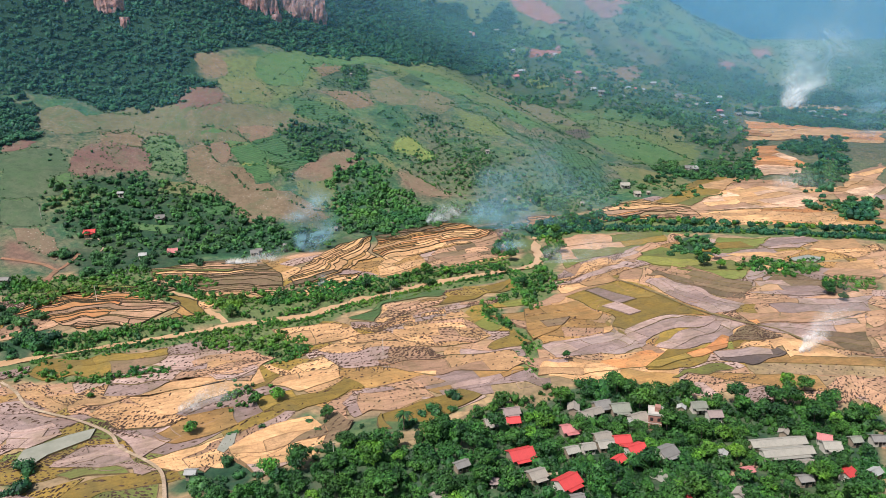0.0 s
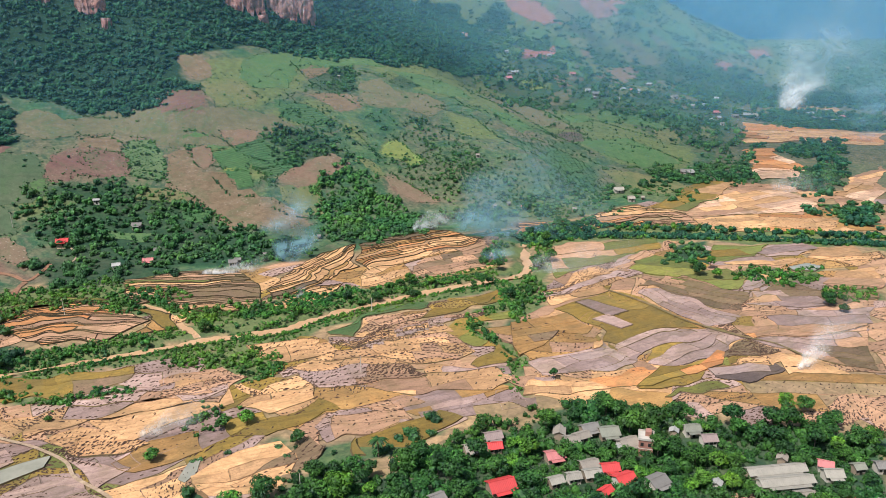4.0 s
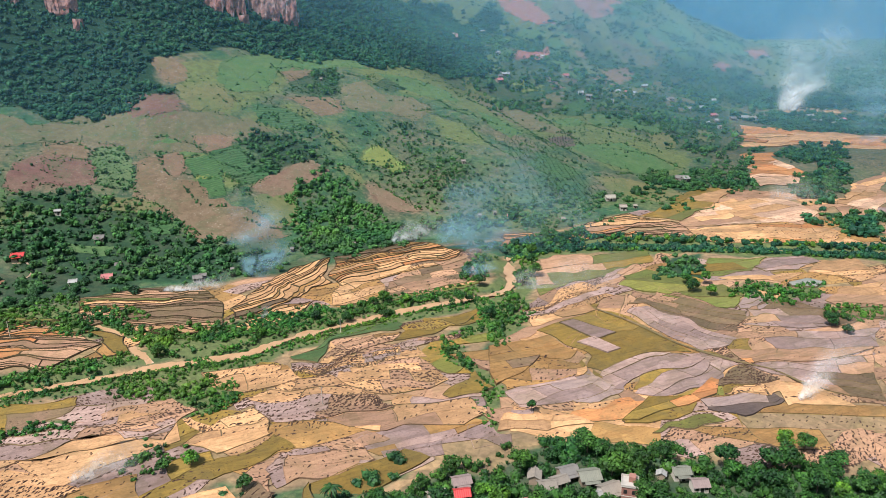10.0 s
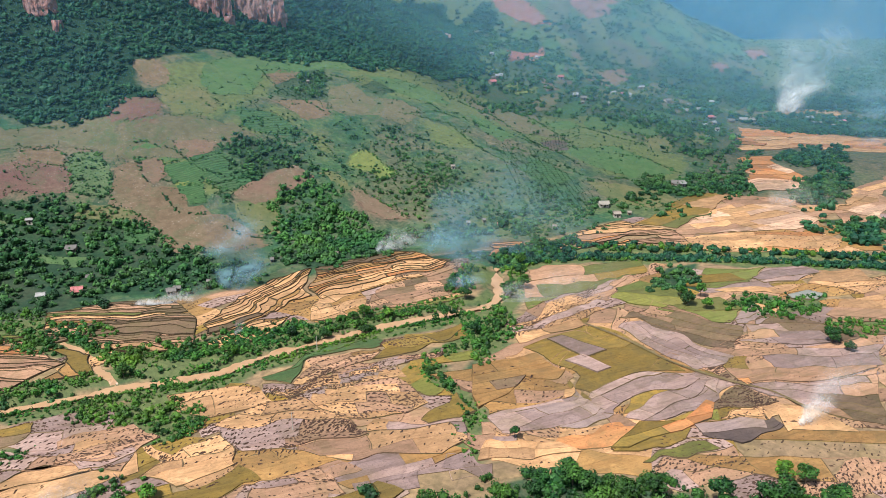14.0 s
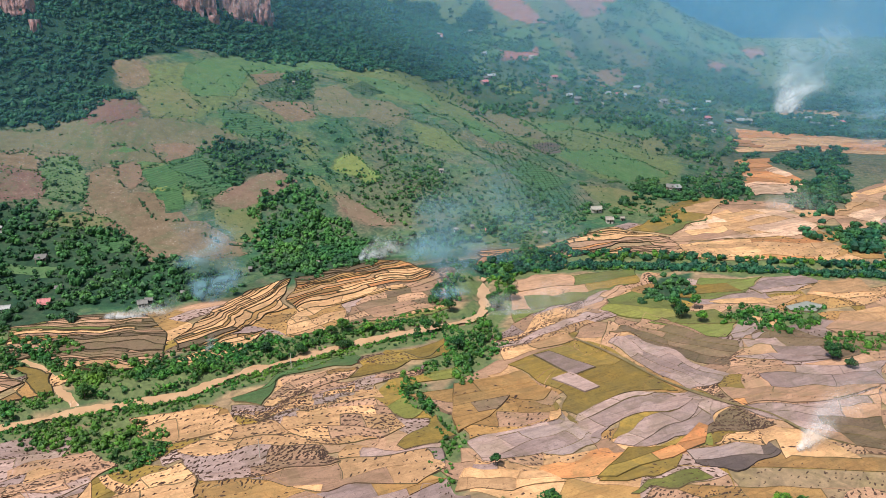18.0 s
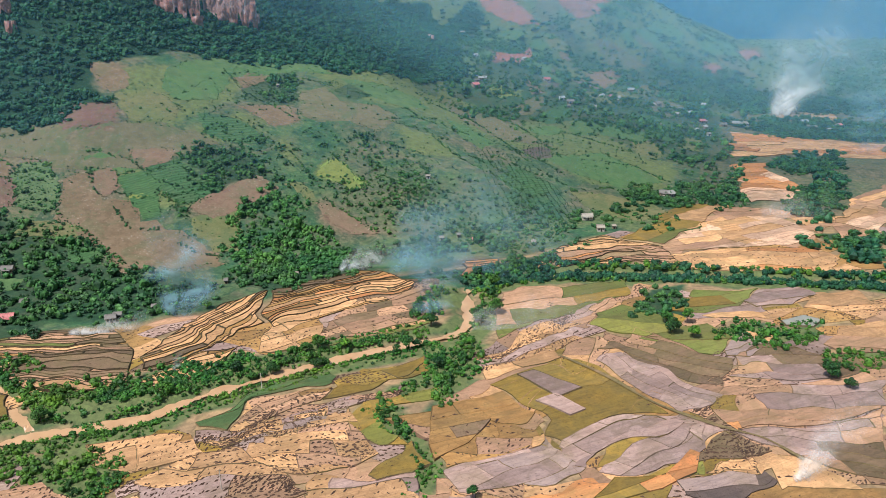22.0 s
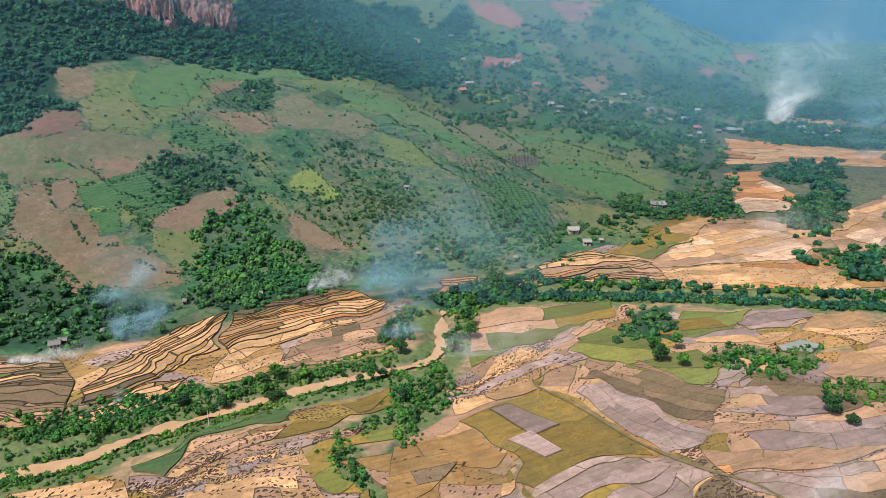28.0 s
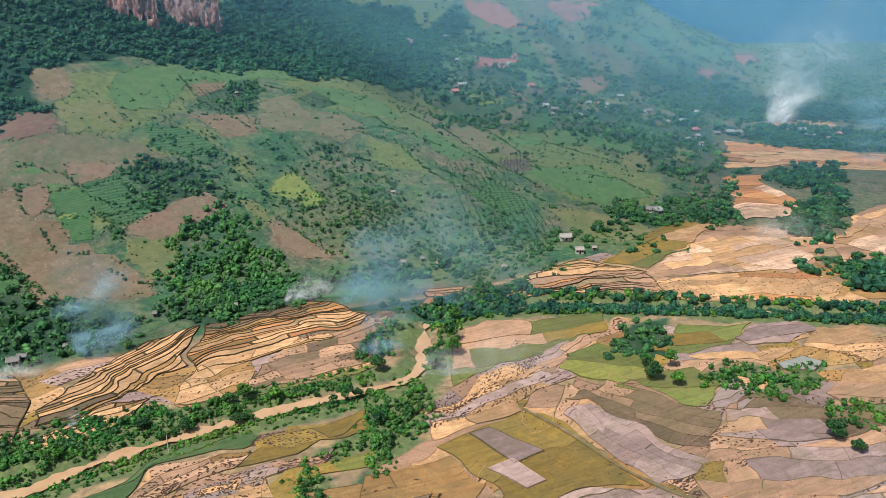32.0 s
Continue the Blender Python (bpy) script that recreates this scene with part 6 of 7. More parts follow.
hedge_line((-373, 531), (-339, 512), (-336, 495))
hedge_line((-337, 343), (-318, 346), (-280, 335))
hedge_line((-278, 365), (-260, 362), (-244, 369))
hedge_line((-193.7, 582.5), (-165.2, 577.2), (-137.7, 570.6), (-122.3, 562.5))
hedge_line((-170.6, 555.5), (-142.9, 547.1), (-123.9, 553.7))
hedge_line((-255.7, 547.7), (-239.6, 571.6), (-216.8, 574.4), (-195.5, 575.4))
hedge_line((-154.4, 662.2), (-120.7, 658.4), (-93.8, 660.4))
hedge_line((-187.4, 543.9), (-163.8, 536.6), (-136.3, 526.2))
hedge_line((-255.3, 584.5), (-236.5, 574.9), (-225.1, 580.7))
hedge_line((-340.4, 515), (-313.5, 510.7), (-298.7, 506.7))
hedge_line((-359.5, 384.3), (-350.1, 394.6), (-341.4, 394.3), (-334.9, 404.7))
hedge_line((-336.5, 405.6), (-321.9, 401.5), (-303.9, 404.1))
hedge_line((-311.9, 394.4), (-298.9, 389.6), (-284, 382.5))
hedge_line((-386.9, 360.3), (-390.9, 371.4), (-377.8, 377.9), (-368, 372.5))
hedge_line((-386.9, 357.1), (-374.8, 353.2), (-362.2, 342.5))
hedge_line((-360.4, 340.9), (-344.9, 347.8), (-347.1, 357.1))
hedge_line((-355.2, 386.1), (-343.2, 375.9), (-333.5, 374))
hedge_line((-288.6, 333.2), (-301.8, 340.4), (-315.4, 338.8))
hedge_line((-323.2, 370.5), (-302.9, 360.5), (-288.5, 368.7))
hedge_line((-111, 615.2), (-87.7, 627.1), (-60.3, 609.9))
hedge_line((-151.4, 706.7), (-116.9, 707), (-79.4, 713.3))
hedge_line((-259.8, 520.9), (-235.8, 526.1), (-211, 528.9))
hedge = np.concatenate([along(h, 2.2, 1.5, 0.5, 1.2, 60 + i) for i, h in enumerate(HEDGES)])
scatter("hillside_hedges", hedge, LEAF_SCRUB, "thin dark hedges between the hillside plots", "hedges", LOW_CLUMPS)

rim = np.concatenate([along(h, 3.4, 1.9, 0.22, 0.75, 500 + i) for i, h in enumerate(PLOT_RIMS) if h[0][1] < 640])
far_rim = np.concatenate([along(h, 6.0, 3.6, 0.8, 2.3, 600 + i) for i, h in enumerate(PLOT_RIMS) if h[0][1] >= 640])
rim = np.concatenate([rim, far_rim])
rim = rim[0.5 + 0.5 * np.sin(rim[:, 0] * 0.19 + 2 * np.sin(rim[:, 1] * 0.15)) > np.random.default_rng(5).uniform(0, 1.1, len(rim))]
scatter("plot_edge_tufts", rim, LEAF_SCRUB, "tufts of grass and low bushes along the plot edges", "tufts", LOW_CLUMPS)

# plantations in straight rows
rows = []
for i, p in enumerate(ORCHARDS):
    a = radians(35 + 25 * i)
    u, v = np.meshgrid(np.arange(-90, 90, 3.4), np.arange(-90, 90, 2.2))
    cx, cy = sum(q[0] for q in p) / len(p), sum(q[1] for q in p) / len(p)
    jit = np.random.default_rng(300 + i).normal(size=(3,) + u.shape) * 0.3
    x, y = cx + u * math.cos(a) - v * math.sin(a) + jit[0], cy + u * math.sin(a) + v * math.cos(a) + jit[1]
    ok = inside(x, y, p)
    rows.append(np.stack([x[ok], y[ok], ground(x[ok], y[ok]), 0.62 + 0.4 * jit[2][ok]], 1))
scatter("plantation_rows", np.concatenate(rows), LEAF_SCRUB, "rows of dark green crop bushes on the slope", "crop", LOW_CLUMPS)



def tree_template(seed, tall, spreadr, leaves):
    """Meshes of one broadleaf tree, 1 m unit free: trunk with limbs, and two crown masses."""
    rng = np.random.default_rng(seed)
    bm = bmesh.new()
    def limb(p0, p1, r0, r1):
        d = (Vector(p1) - Vector(p0))
        m = Matrix.Translation((Vector(p0) + Vector(p1)) / 2) @ d.to_track_quat("Z", "Y").to_matrix().to_4x4()
        bmesh.ops.create_cone(bm, segments=6, radius1=r0, radius2=r1, depth=d.length, matrix=m, cap_ends=False)
    limb((0, 0, -0.6), (0.05, 0.04, tall * 0.5), 0.2, 0.13)
    tips = []
    for k in range(5):
        th = k * 1.256 + rng.uniform(-0.4, 0.4)
        tip = (math.cos(th) * spreadr * 0.55, math.sin(th) * spreadr * 0.55, tall * rng.uniform(0.55, 0.85))
        limb((0.05, 0.04, tall * rng.uniform(0.3, 0.5)), tip, 0.1, 0.04)
        tips.append(tip)
    tips.append((0, 0, tall * 0.86))
    trunk = bpy.data.meshes.new("trunk")
    bm.to_mesh(trunk)
    bm.free()
    trunk.materials.append(BARK)
    v, f = [], []
    for i in range(leaves):
        tip = np.array(tips[i % len(tips)])
        d = rng.normal(size=3)
        d /= np.linalg.norm(d)
        c = tip + d * spreadr * np.array((0.55, 0.55, 0.42)) * rng.uniform(0.35, 1.0) ** 0.5
        n = d + rng.normal(size=3) * 0.5 + (0, 0, 0.5)
        n /= np.linalg.norm(n)
        a = np.cross(n, rng.normal(size=3))
        a /= np.linalg.norm(a)
        b = np.cross(n, a)
        s, s2 = rng.uniform(0.28, 0.6), rng.uniform(0.16, 0.36)
        k = len(v)
        v += [c - a * s, c - b * s2 - n * 0.06, c + a * s, c + b * s2 - n * 0.06]
        f.append((k, k + 1, k + 2, k + 3))
    return trunk, mesh_from("crown", v, f, LEAF_VILLAGE)


def palm_template(seed, tall, fronds, reach):
    """A palm or banana plant: bare stem and arching fronds."""
    rng = np.random.default_rng(seed)
    bm = bmesh.new()
    bmesh.ops.create_cone(bm, segments=7, radius1=0.17, radius2=0.11, depth=tall + 0.5, matrix=Matrix.Translation((0, 0, tall / 2 - 0.25)), cap_ends=False)
    stem = bpy.data.meshes.new("stem")
    bm.to_mesh(stem)
    bm.free()
    stem.materials.append(BARK)
    v, f = [], []
    for k in range(fronds):
        th, lift = k * 2.4 + rng.uniform(-0.3, 0.3), rng.uniform(0.2, 0.8)
        base = len(v)
        for i in range(6):
            s = i / 5
            r, z = reach * s, tall + reach * (lift * s - 0.9 * s * s)
            w = reach * 0.14 * math.sin(math.pi * (0.12 + 0.85 * s)) + 0.02
            c = np.array((math.cos(th) * r, math.sin(th) * r, z))
            side = np.array((-math.sin(th), math.cos(th), 0)) * w
            v += [c - side - (0, 0, w * 0.5), c, c + side - (0, 0, w * 0.5)]
        for i in range(5):
            o = base + i * 3
            f += [(o, o + 1, o + 4, o + 3), (o + 1, o + 2, o + 5, o + 4)]
    return stem, mesh_from("fronds", v, f, LEAF_VILLAGE)


TREES = [(tree_template(s, t, r, n)) for s, t, r, n in ((1, 6.0, 3.0, 620), (2, 7.5, 3.2, 760), (3, 5.0, 2.6, 480), (4, 8.5, 3.0, 720), (5, 4.2, 2.3, 380), (6, 6.5, 3.6, 800))]
PALMS = [palm_template(s, t, n, r) for s, t, n, r in ((1, 5.0, 12, 2.6), (2, 2.6, 9, 2.0), (3, 3.2, 10, 2.3))]


def plant_tree(x, y, k, size, turn, label, group):
    trunk, crown = TREES[k]
    ob = thing("tree", label, "tree", group)
    ob.matrix_world = Matrix.LocRotScale((x, y, float(ground(x, y))), Euler((0, 0, turn)), (size, size, size * (0.9 + 0.04 * k)))
    part("trunk", trunk, ob)
    part("crown", crown, ob)


# ---- houses ----
def painted(name, col, rough=0.6, grime=0.5, ribs=0.0):
    m = Mat(name, rough, 0.0, 0.3)
    tc = m.t.nodes.new("ShaderNodeTexCoord").outputs["Object"]
    big, small = m.noise(0.5, 4, 0.6, tc), m.noise(3.5, 5, 0.7, tc)
    c = m.mix(m.ramp(big, [(0.4, (0, 0, 0)), (0.75, (1, 1, 1))]), col, shade(col, 0.78))
    c = m.mix(m.math("MULTIPLY", m.ramp(small, [(0.5, (0, 0, 0)), (0.75, (1, 1, 1))]), grime), c, shade(col, 0.45))
    v = m.ramp(m.random(), [(0.0, (0.85, 0.85, 0.85)), (1.0, (1.1, 1.1, 1.1))])
    m.color(m.mix(1.0, c, v, "MULTIPLY")).bump(small, 0.2, 0.03)
    return m.m


ROOFS = {"red": painted("red_sheet", (0.52, 0.052, 0.045), 0.5, 0.35), "rust": painted("faded_red_sheet", (0.50, 0.17, 0.15), 0.6, 0.4),
         "grey": painted("grey_tile", (0.20, 0.172, 0.145), 0.8, 0.5), "beige": painted("weathered_thatch", (0.29, 0.235, 0.18), 0.85, 0.6),
         "brown": painted("brown_tile", (0.27, 0.19, 0.16), 0.8, 0.5), "cream": painted("cement_sheet", (0.31, 0.265, 0.205), 0.8, 0.65),
         "white": painted("white_sheet", (0.34, 0.31, 0.27), 0.7, 0.6), "green": painted("mossy_sheet", (0.22, 0.205, 0.15), 0.8, 0.5)}
ROOF_WORDS = {"red": "bright red metal", "rust": "faded red metal", "grey": "grey tile", "beige": "weathered beige", "brown": "brown tile", "cream": "pale cement sheet", "white": "white metal sheet", "green": "mossy grey-green"}
WALL = painted("timber_wall", (0.30, 0.22, 0.15), 0.8, 0.5)
PLASTER = painted("plaster_wall", (0.55, 0.47, 0.38), 0.8, 0.4)
BRICK = painted("brick_wall", (0.36, 0.17, 0.12), 0.85, 0.5)
DARK = painted("dark_opening", (0.03, 0.028, 0.025), 0.4, 0.2)


def box(bm, cx, cy, cz, sx, sy, sz, bevel=0.0):
    r = bmesh.ops.create_cube(bm, size=1.0, matrix=Matrix.LocRotScale((cx, cy, cz), None, (sx, sy, sz)))
    if bevel:
        bmesh.ops.bevel(bm, geom=list({e for v in r["verts"] for e in v.link_edges}), offset=bevel, segments=1, affect="EDGES")


def boxed(name, material, parent, *boxes, label="", bevel=0.0, turn=None):
    bm = bmesh.new()
    for b in boxes:
        box(bm, *b, bevel=bevel)
    if turn is not None:
        bm.transform(turn)
    me = bpy.data.meshes.new(name)
    bm.to_mesh(me)
    bm.free()
    me.materials.append(material)
    return part(name, me, parent, label)


def house(x, y, size, roof, angle, hip=False, name="house"):
    """A small gabled farmhouse: walls, door, windows, two roof slopes with ribs, a ridge cap."""
    rng = random.Random("%.1f %.1f" % (x, y))
    el, dp, hw = size * 0.8 if name == "house" else size, min(3.4 if name != "house" else 5.0, max(2.0, size * rng.uniform(0.55, 0.7))), (2.5 if size > 3.5 else 1.9)
    wall = rng.choice((WALL, WALL, PLASTER))
    base = float(ground(x, y))
    ob = thing(name, "small %s house with a %s gabled roof" % ("timber" if wall == WALL else "plastered", ROOF_WORDS[roof]), "house", "houses of the valley")
    ob.matrix_world = pose(x, y, base, 0, 0, angle + 24)
    slope = radians(rng.uniform(24, 30))
    rise = dp / 2 * math.tan(slope)
    bm = bmesh.new()
    prof = [(-dp / 2, -0.8), (dp / 2, -0.8), (dp / 2, hw), (0, hw + rise), (-dp / 2, hw)]
    a, b = [bm.verts.new((-el / 2, p, q)) for p, q in prof], [bm.verts.new((el / 2, p, q)) for p, q in prof]
    bm.faces.new(a[::-1]), bm.faces.new(b)
    for i in range(5):
        bm.faces.new((a[i], a[(i + 1) % 5], b[(i + 1) % 5], b[i]))
    me = bpy.data.meshes.new("wall")
    bm.to_mesh(me)
    bm.free()
    me.materials.append(wall)
    part("wall", me, ob)
    run = (dp / 2 + 0.55) / math.cos(slope)
    for sgn in (-1, 1):
        turn = Matrix.Translation((0, 0, hw + rise + 0.07)) @ Matrix.Rotation(-sgn * slope, 4, "X")
        n = max(8, int(el * 2.2))
        v = [(-el / 2 - 0.4 + (el + 0.8) * i / (2 * n), sgn * run * j, 0.05 * (i % 2) - 0.1 * k) for k in (0, 1) for j in (0, 1) for i in range(2 * n + 1)]
        w = 2 * n + 1
        f = [(i, i + 1, w + i + 1, w + i) for i in range(2 * n)] + [(2 * w + i, 3 * w + i, 3 * w + i + 1, 2 * w + i + 1) for i in range(2 * n)] + [(w + i, w + i + 1, 3 * w + i + 1, 3 * w + i) for i in range(2 * n)] + [(0, w, 3 * w, 2 * w), (w - 1, 3 * w - 1, 4 * w - 1, 2 * w - 1)]
        me = mesh_from("roof_slope", v, f, ROOFS[roof])
        me.transform(turn)
        part("roof_slope", me, ob)
    boxed("ridge_cap", ROOFS[roof], ob, (0, 0, hw + rise + 0.14, el + 0.9, 0.35, 0.1), bevel=0.03)
    boxed("door", DARK, ob, (el * 0.05, -dp / 2 - 0.02, 0.95, 0.9, 0.08, 1.9))
    for k in (-0.3, 0.32):
        pane = boxed("window", DARK, ob, (el * k, -dp / 2 - 0.02, 1.45, 0.8, 0.08, 0.8))
        boxed("sill", PLASTER, pane, (el * k, -dp / 2 - 0.05, 1.0, 0.96, 0.1, 0.1))
    if size > 5.5:
        boxed("porch_roof", ROOFS[roof], ob, (0, -dp / 2 - 0.95, hw - 0.35, el * 0.8, 1.6, 0.08))
        for k in (-0.36, 0.36):
            boxed("porch_post", BARK, ob, (el * k, -dp / 2 - 1.6, hw / 2 - 0.5, 0.12, 0.12, hw + 0.2))
    return ob


HOUSES = []


def home(*row):
    HOUSES.append(row)


home(-68.6, 160.7, 5.1, "grey", 30)
home(-55.4, 173.4, 9.5, "red", 20)
home(-48, 165.1, 6.2, "beige", 25)
home(-51.5, 161.9, 3.1, "grey", 60)
home(-39.4, 165.5, 8.6, "red", 35)
home(-71.5, 191.9, 6.2, "beige", 20)
home(-65.6, 195.7, 5.5, "red", 10)
home(-68.1, 201.2, 6.7, "brown", 15)
home(-68.9, 145.6, 5.4, "beige", 35)
home(-57.7, 158, 2.5, "brown", 0)
home(-50.1, 212.1, 5.6, "beige", 80)
home(-45.6, 209.2, 6.3, "beige", 10)
home(-42, 217.7, 7.2, "grey", 20)
home(-43, 212.6, 6, "beige", 25)
home(-36, 218.1, 7.9, "green", 10)
home(-29.3, 214.7, 7.7, "beige", 25)
home(-31.4, 211.8, 2.9, "white", 25)
home(-17.4, 228, 2.6, "white", 70)
home(-12.5, 230.6, 6.4, "green", 5)
home(-7, 227, 5.9, "brown", 5)
home(-37, 196.8, 6.9, "beige", 15)
home(-34.8, 191.3, 6.1, "cream", 12)
home(-31.1, 197.4, 6.5, "red", 8)
home(-29.1, 182.8, 4.5, "red", 40)
home(-26, 192.1, 7.3, "red", 25)
home(-17.6, 194.6, 7.3, "grey", 30)
home(-42.8, 182.6, 5, "cream", 20)
home(-39, 187.3, 4.7, "cream", 12)
home(-47.6, 198.1, 7.1, "rust", 15)
home(-9.5, 170.8, 4.1, "red", 30)
home(-35.2, 159.9, 4.4, "grey", 15)
home(-2.5, 201.9, 3, "white", 60)
home(25.4, 226.7, 5.2, "rust", -20)
home(27, 221.8, 6.8, "cream", 0)
home(19.5, 203.7, 5.8, "beige", 10)
home(19, 194.1, 4.9, "grey", 10)
home(30.1, 203.1, 5.3, "red", 40)
home(40.4, 233, 5.2, "grey", 0)
home(34, 229.3, 4.2, "green", 10)
home(13.9, 225.5, 3.9, "beige", 60)
home(4.7, 193.5, 3.8, "rust", 15)
home(3.6, 179.8, 4.5, "beige", 50)
home(37.1, 207.4, 4.4, "white", 30)
home(19.5, 213.2, 3.3, "red", 0)
home(-141.6, 132.2, 3.9, "white", 0)
HALLS = [
    (12.2, 217.0, 17.2, "cream", 8),
    (14.8, 210.8, 15.3, "cream", 8),
]
FARMS = []


def farm(*row):
    FARMS.append(row)


farm(-335.3, 266.6, 10.5, "red", 15)
farm(-293.6, 262.6, 6.5, "white", 15)
farm(-318.5, 301.4, 9.1, "grey", 10)
farm(-352.7, 306.1, 6.1, "white", 10)
farm(-290.1, 286.8, 5.6, "grey", 10)
farm(-284, 274, 9, "rust", 15)
farm(-244.2, 291.4, 7.2, "grey", 20)
farm(-140.8, 445.1, 5, "rust", 0)
farm(-151, 446.9, 3.6, "grey", 10)
farm(-157.6, 438.9, 5.1, "white", 0)
farm(-110.2, 454.4, 5, "beige", 0)
farm(-81.9, 490.9, 9.7, "white", 0)
farm(-75.9, 498.2, 4.5, "white", 0)
farm(-58.1, 570.1, 5, "white", 0)
farm(-332.6, 539.6, 3.7, "white", 0)
farm(-257.3, 742.8, 10.4, "grey", 0)
farm(-263.3, 894.6, 5.4, "white", 0)
farm(-167.1, 736.1, 6.6, "white", 0)
farm(-140.6, 815.4, 8.4, "white", 0)
farm(-59.4, 849.3, 6, "white", 0)
farm(-51.1, 784.9, 7.8, "white", 0)
farm(36.2, 873.7, 11.8, "white", 0)
farm(49.2, 867.9, 9.3, "white", 0)
farm(31, 879.1, 7.1, "grey", 0)
farm(-365.7, 967.7, 13.5, "white", 0)
farm(-9.9, 2736, 21.9, "white", 0)
farm(88.5, 1416.5, 11.1, "white", 0)
farm(68.4, 1319.4, 8.7, "white", 0)
farm(-193.1, 497.7, 5.7, "beige", 0)
farm(-201.4, 365.2, 2.5, "white", 0)
farm(-227.3, 344.5, 3.4, "grey", 10)
farm(-236.9, 308.4, 3.1, "grey", 10)
farm(-243.9, 294.9, 5.6, "grey", 10)
farm(-83, 492.3, 7.8, "white", 0)
farm(-326.8, 209.3, 7, "grey", 0)

for x, y, size, roof, angle in HOUSES:
    house(x, y, size * 0.9, roof, angle)
for x, y, size, roof, angle in FARMS:
    house(x, y, size * (0.66 if y < 330 else 0.5), "beige" if roof == "white" and y > 330 else roof, angle)
HAMLETS = []


def hamlet_house(*row):
    HAMLETS.append(row)


hamlet_house(-288.7, 818.5, 6, "white", -20)
hamlet_house(-261.4, 757.1, 7.5, "cream", 17)
hamlet_house(-254.9, 751.1, 9, "white", -6)
hamlet_house(-255.6, 734.7, 8, "rust", 31)
hamlet_house(-179, 755.5, 6, "white", 8)
hamlet_house(-168.9, 748.2, 7.5, "grey", -15)
hamlet_house(-164.5, 751.9, 9, "white", 22)
hamlet_house(-148.2, 746, 8, "cream", -1)
hamlet_house(-157.9, 826.2, 6, "white", 36)
hamlet_house(-152.4, 850.8, 7.5, "rust", 13)
hamlet_house(-147.6, 850.4, 9, "white", -10)
hamlet_house(-110.7, 874.4, 8, "grey", 27)
hamlet_house(-72.2, 946.6, 6, "white", 4)
hamlet_house(-87.9, 843.2, 7.5, "cream", -19)
hamlet_house(-78.5, 872.5, 9, "white", 18)
hamlet_house(-63.2, 843.3, 8, "rust", -5)
hamlet_house(-57.8, 815.1, 6, "white", 32)
hamlet_house(-43.7, 848.5, 7.5, "grey", 9)
hamlet_house(-33.1, 865.7, 9, "white", -14)
hamlet_house(-25.8, 867.4, 8, "cream", 23)
hamlet_house(48.4, 900.2, 6, "white", 0)
hamlet_house(58.2, 893.9, 7.5, "rust", 37)
hamlet_house(28, 906.2, 9, "white", 14)
hamlet_house(-59.3, 577.8, 8, "grey", -9)
hamlet_house(-56, 578.3, 6, "white", 28)
hamlet_house(-93.6, 506.5, 7.5, "cream", 5)
hamlet_house(-146.7, 921.9, 9, "white", -18)
hamlet_house(-212.9, 820.9, 8, "rust", 19)
hamlet_house(-265.7, 909.4, 6, "white", -4)
hamlet_house(-90.9, 757.3, 7.5, "grey", 33)
hamlet_house(-63.9, 784.3, 9, "white", 10)
for x, y, size, roof, angle in HAMLETS:
    house(x, y, size, roof, angle)
for x, y, size, roof, angle in HALLS:
    house(x, y, size, roof, angle, name="long_hall")


def brick_house(x, y):
    ob = thing("brick_house", "two-storey brick house with a flat concrete roof", "house", "houses of the valley")
    ob.matrix_world = pose(x, y, float(ground(x, y)), 0, 0, 10)
    boxed("wall", BRICK, ob, (0, 0, 2.6, 4.2, 4.6, 6.4))
    boxed("floor_band", PLASTER, ob, (0, 0, 2.9, 4.32, 4.72, 0.25))
    boxed("roof_slab", PLASTER, ob, (0, 0, 5.9, 4.7, 5.1, 0.22), bevel=0.04)
    boxed("parapet", PLASTER, ob, (0, -2.45, 6.25, 4.7, 0.15, 0.5), (0, 2.45, 6.25, 4.7, 0.15, 0.5), (-2.27, 0, 6.25, 0.15, 4.7, 0.5), (2.27, 0, 6.25, 0.15, 4.7, 0.5))
    boxed("stair_head", BRICK, ob, (0.6, 0.8, 6.8, 1.8, 2.0, 1.6))
    for k in (-1.1, 1.1):
        for z in (1.3, 4.3):
            boxed("window", DARK, ob, (k, -2.31, z, 0.9, 0.08, 1.2))
    boxed("door", DARK, ob, (0, -2.31, 0.9, 0.8, 0.08, 1.9))


brick_house(-24.0, 214.5)

# trees of the village, kept clear of the houses
homes = np.array([(h[0], h[1], h[2]) for h in HOUSES + HALLS] + [(-24, 214.5, 5)])
rng = np.random.default_rng(7)
made, tries, taken = 0, 0, []
hull = VILLAGE + [(30, 120), (-60, 100)]
vx0, vx1, vy0, vy1 = -150, 50, 95, 262
while made < 300 and tries < 9000:
    tries += 1
    x, y = rng.uniform(vx0, vx1), rng.uniform(vy0, vy1)
    if not inside(np.array([x]), np.array([y]), hull)[0]:
        continue
    if (np.hypot(homes[:, 0] - x, homes[:, 1] - (y + 2.0)) < homes[:, 2] * 0.5 + 1.3).any():
        continue
    if any((x - a) ** 2 + (y - b) ** 2 < 16 for a, b in taken):
        continue
    if (x + 15) ** 2 + (y - 178) ** 2 < 55 or (x - 2) ** 2 / 3 + (y - 224) ** 2 < 42:
        continue
    taken.append((x, y))
    edge = y > 225 + 0.3 * x
    plant_tree(x, y, int(rng.integers(0, 6)), rng.uniform(0.7, 1.15) * (1.15 if edge else 0.95), rng.uniform(0, 6.28), "leafy dark green garden tree among the village houses", "village trees")
    made += 1
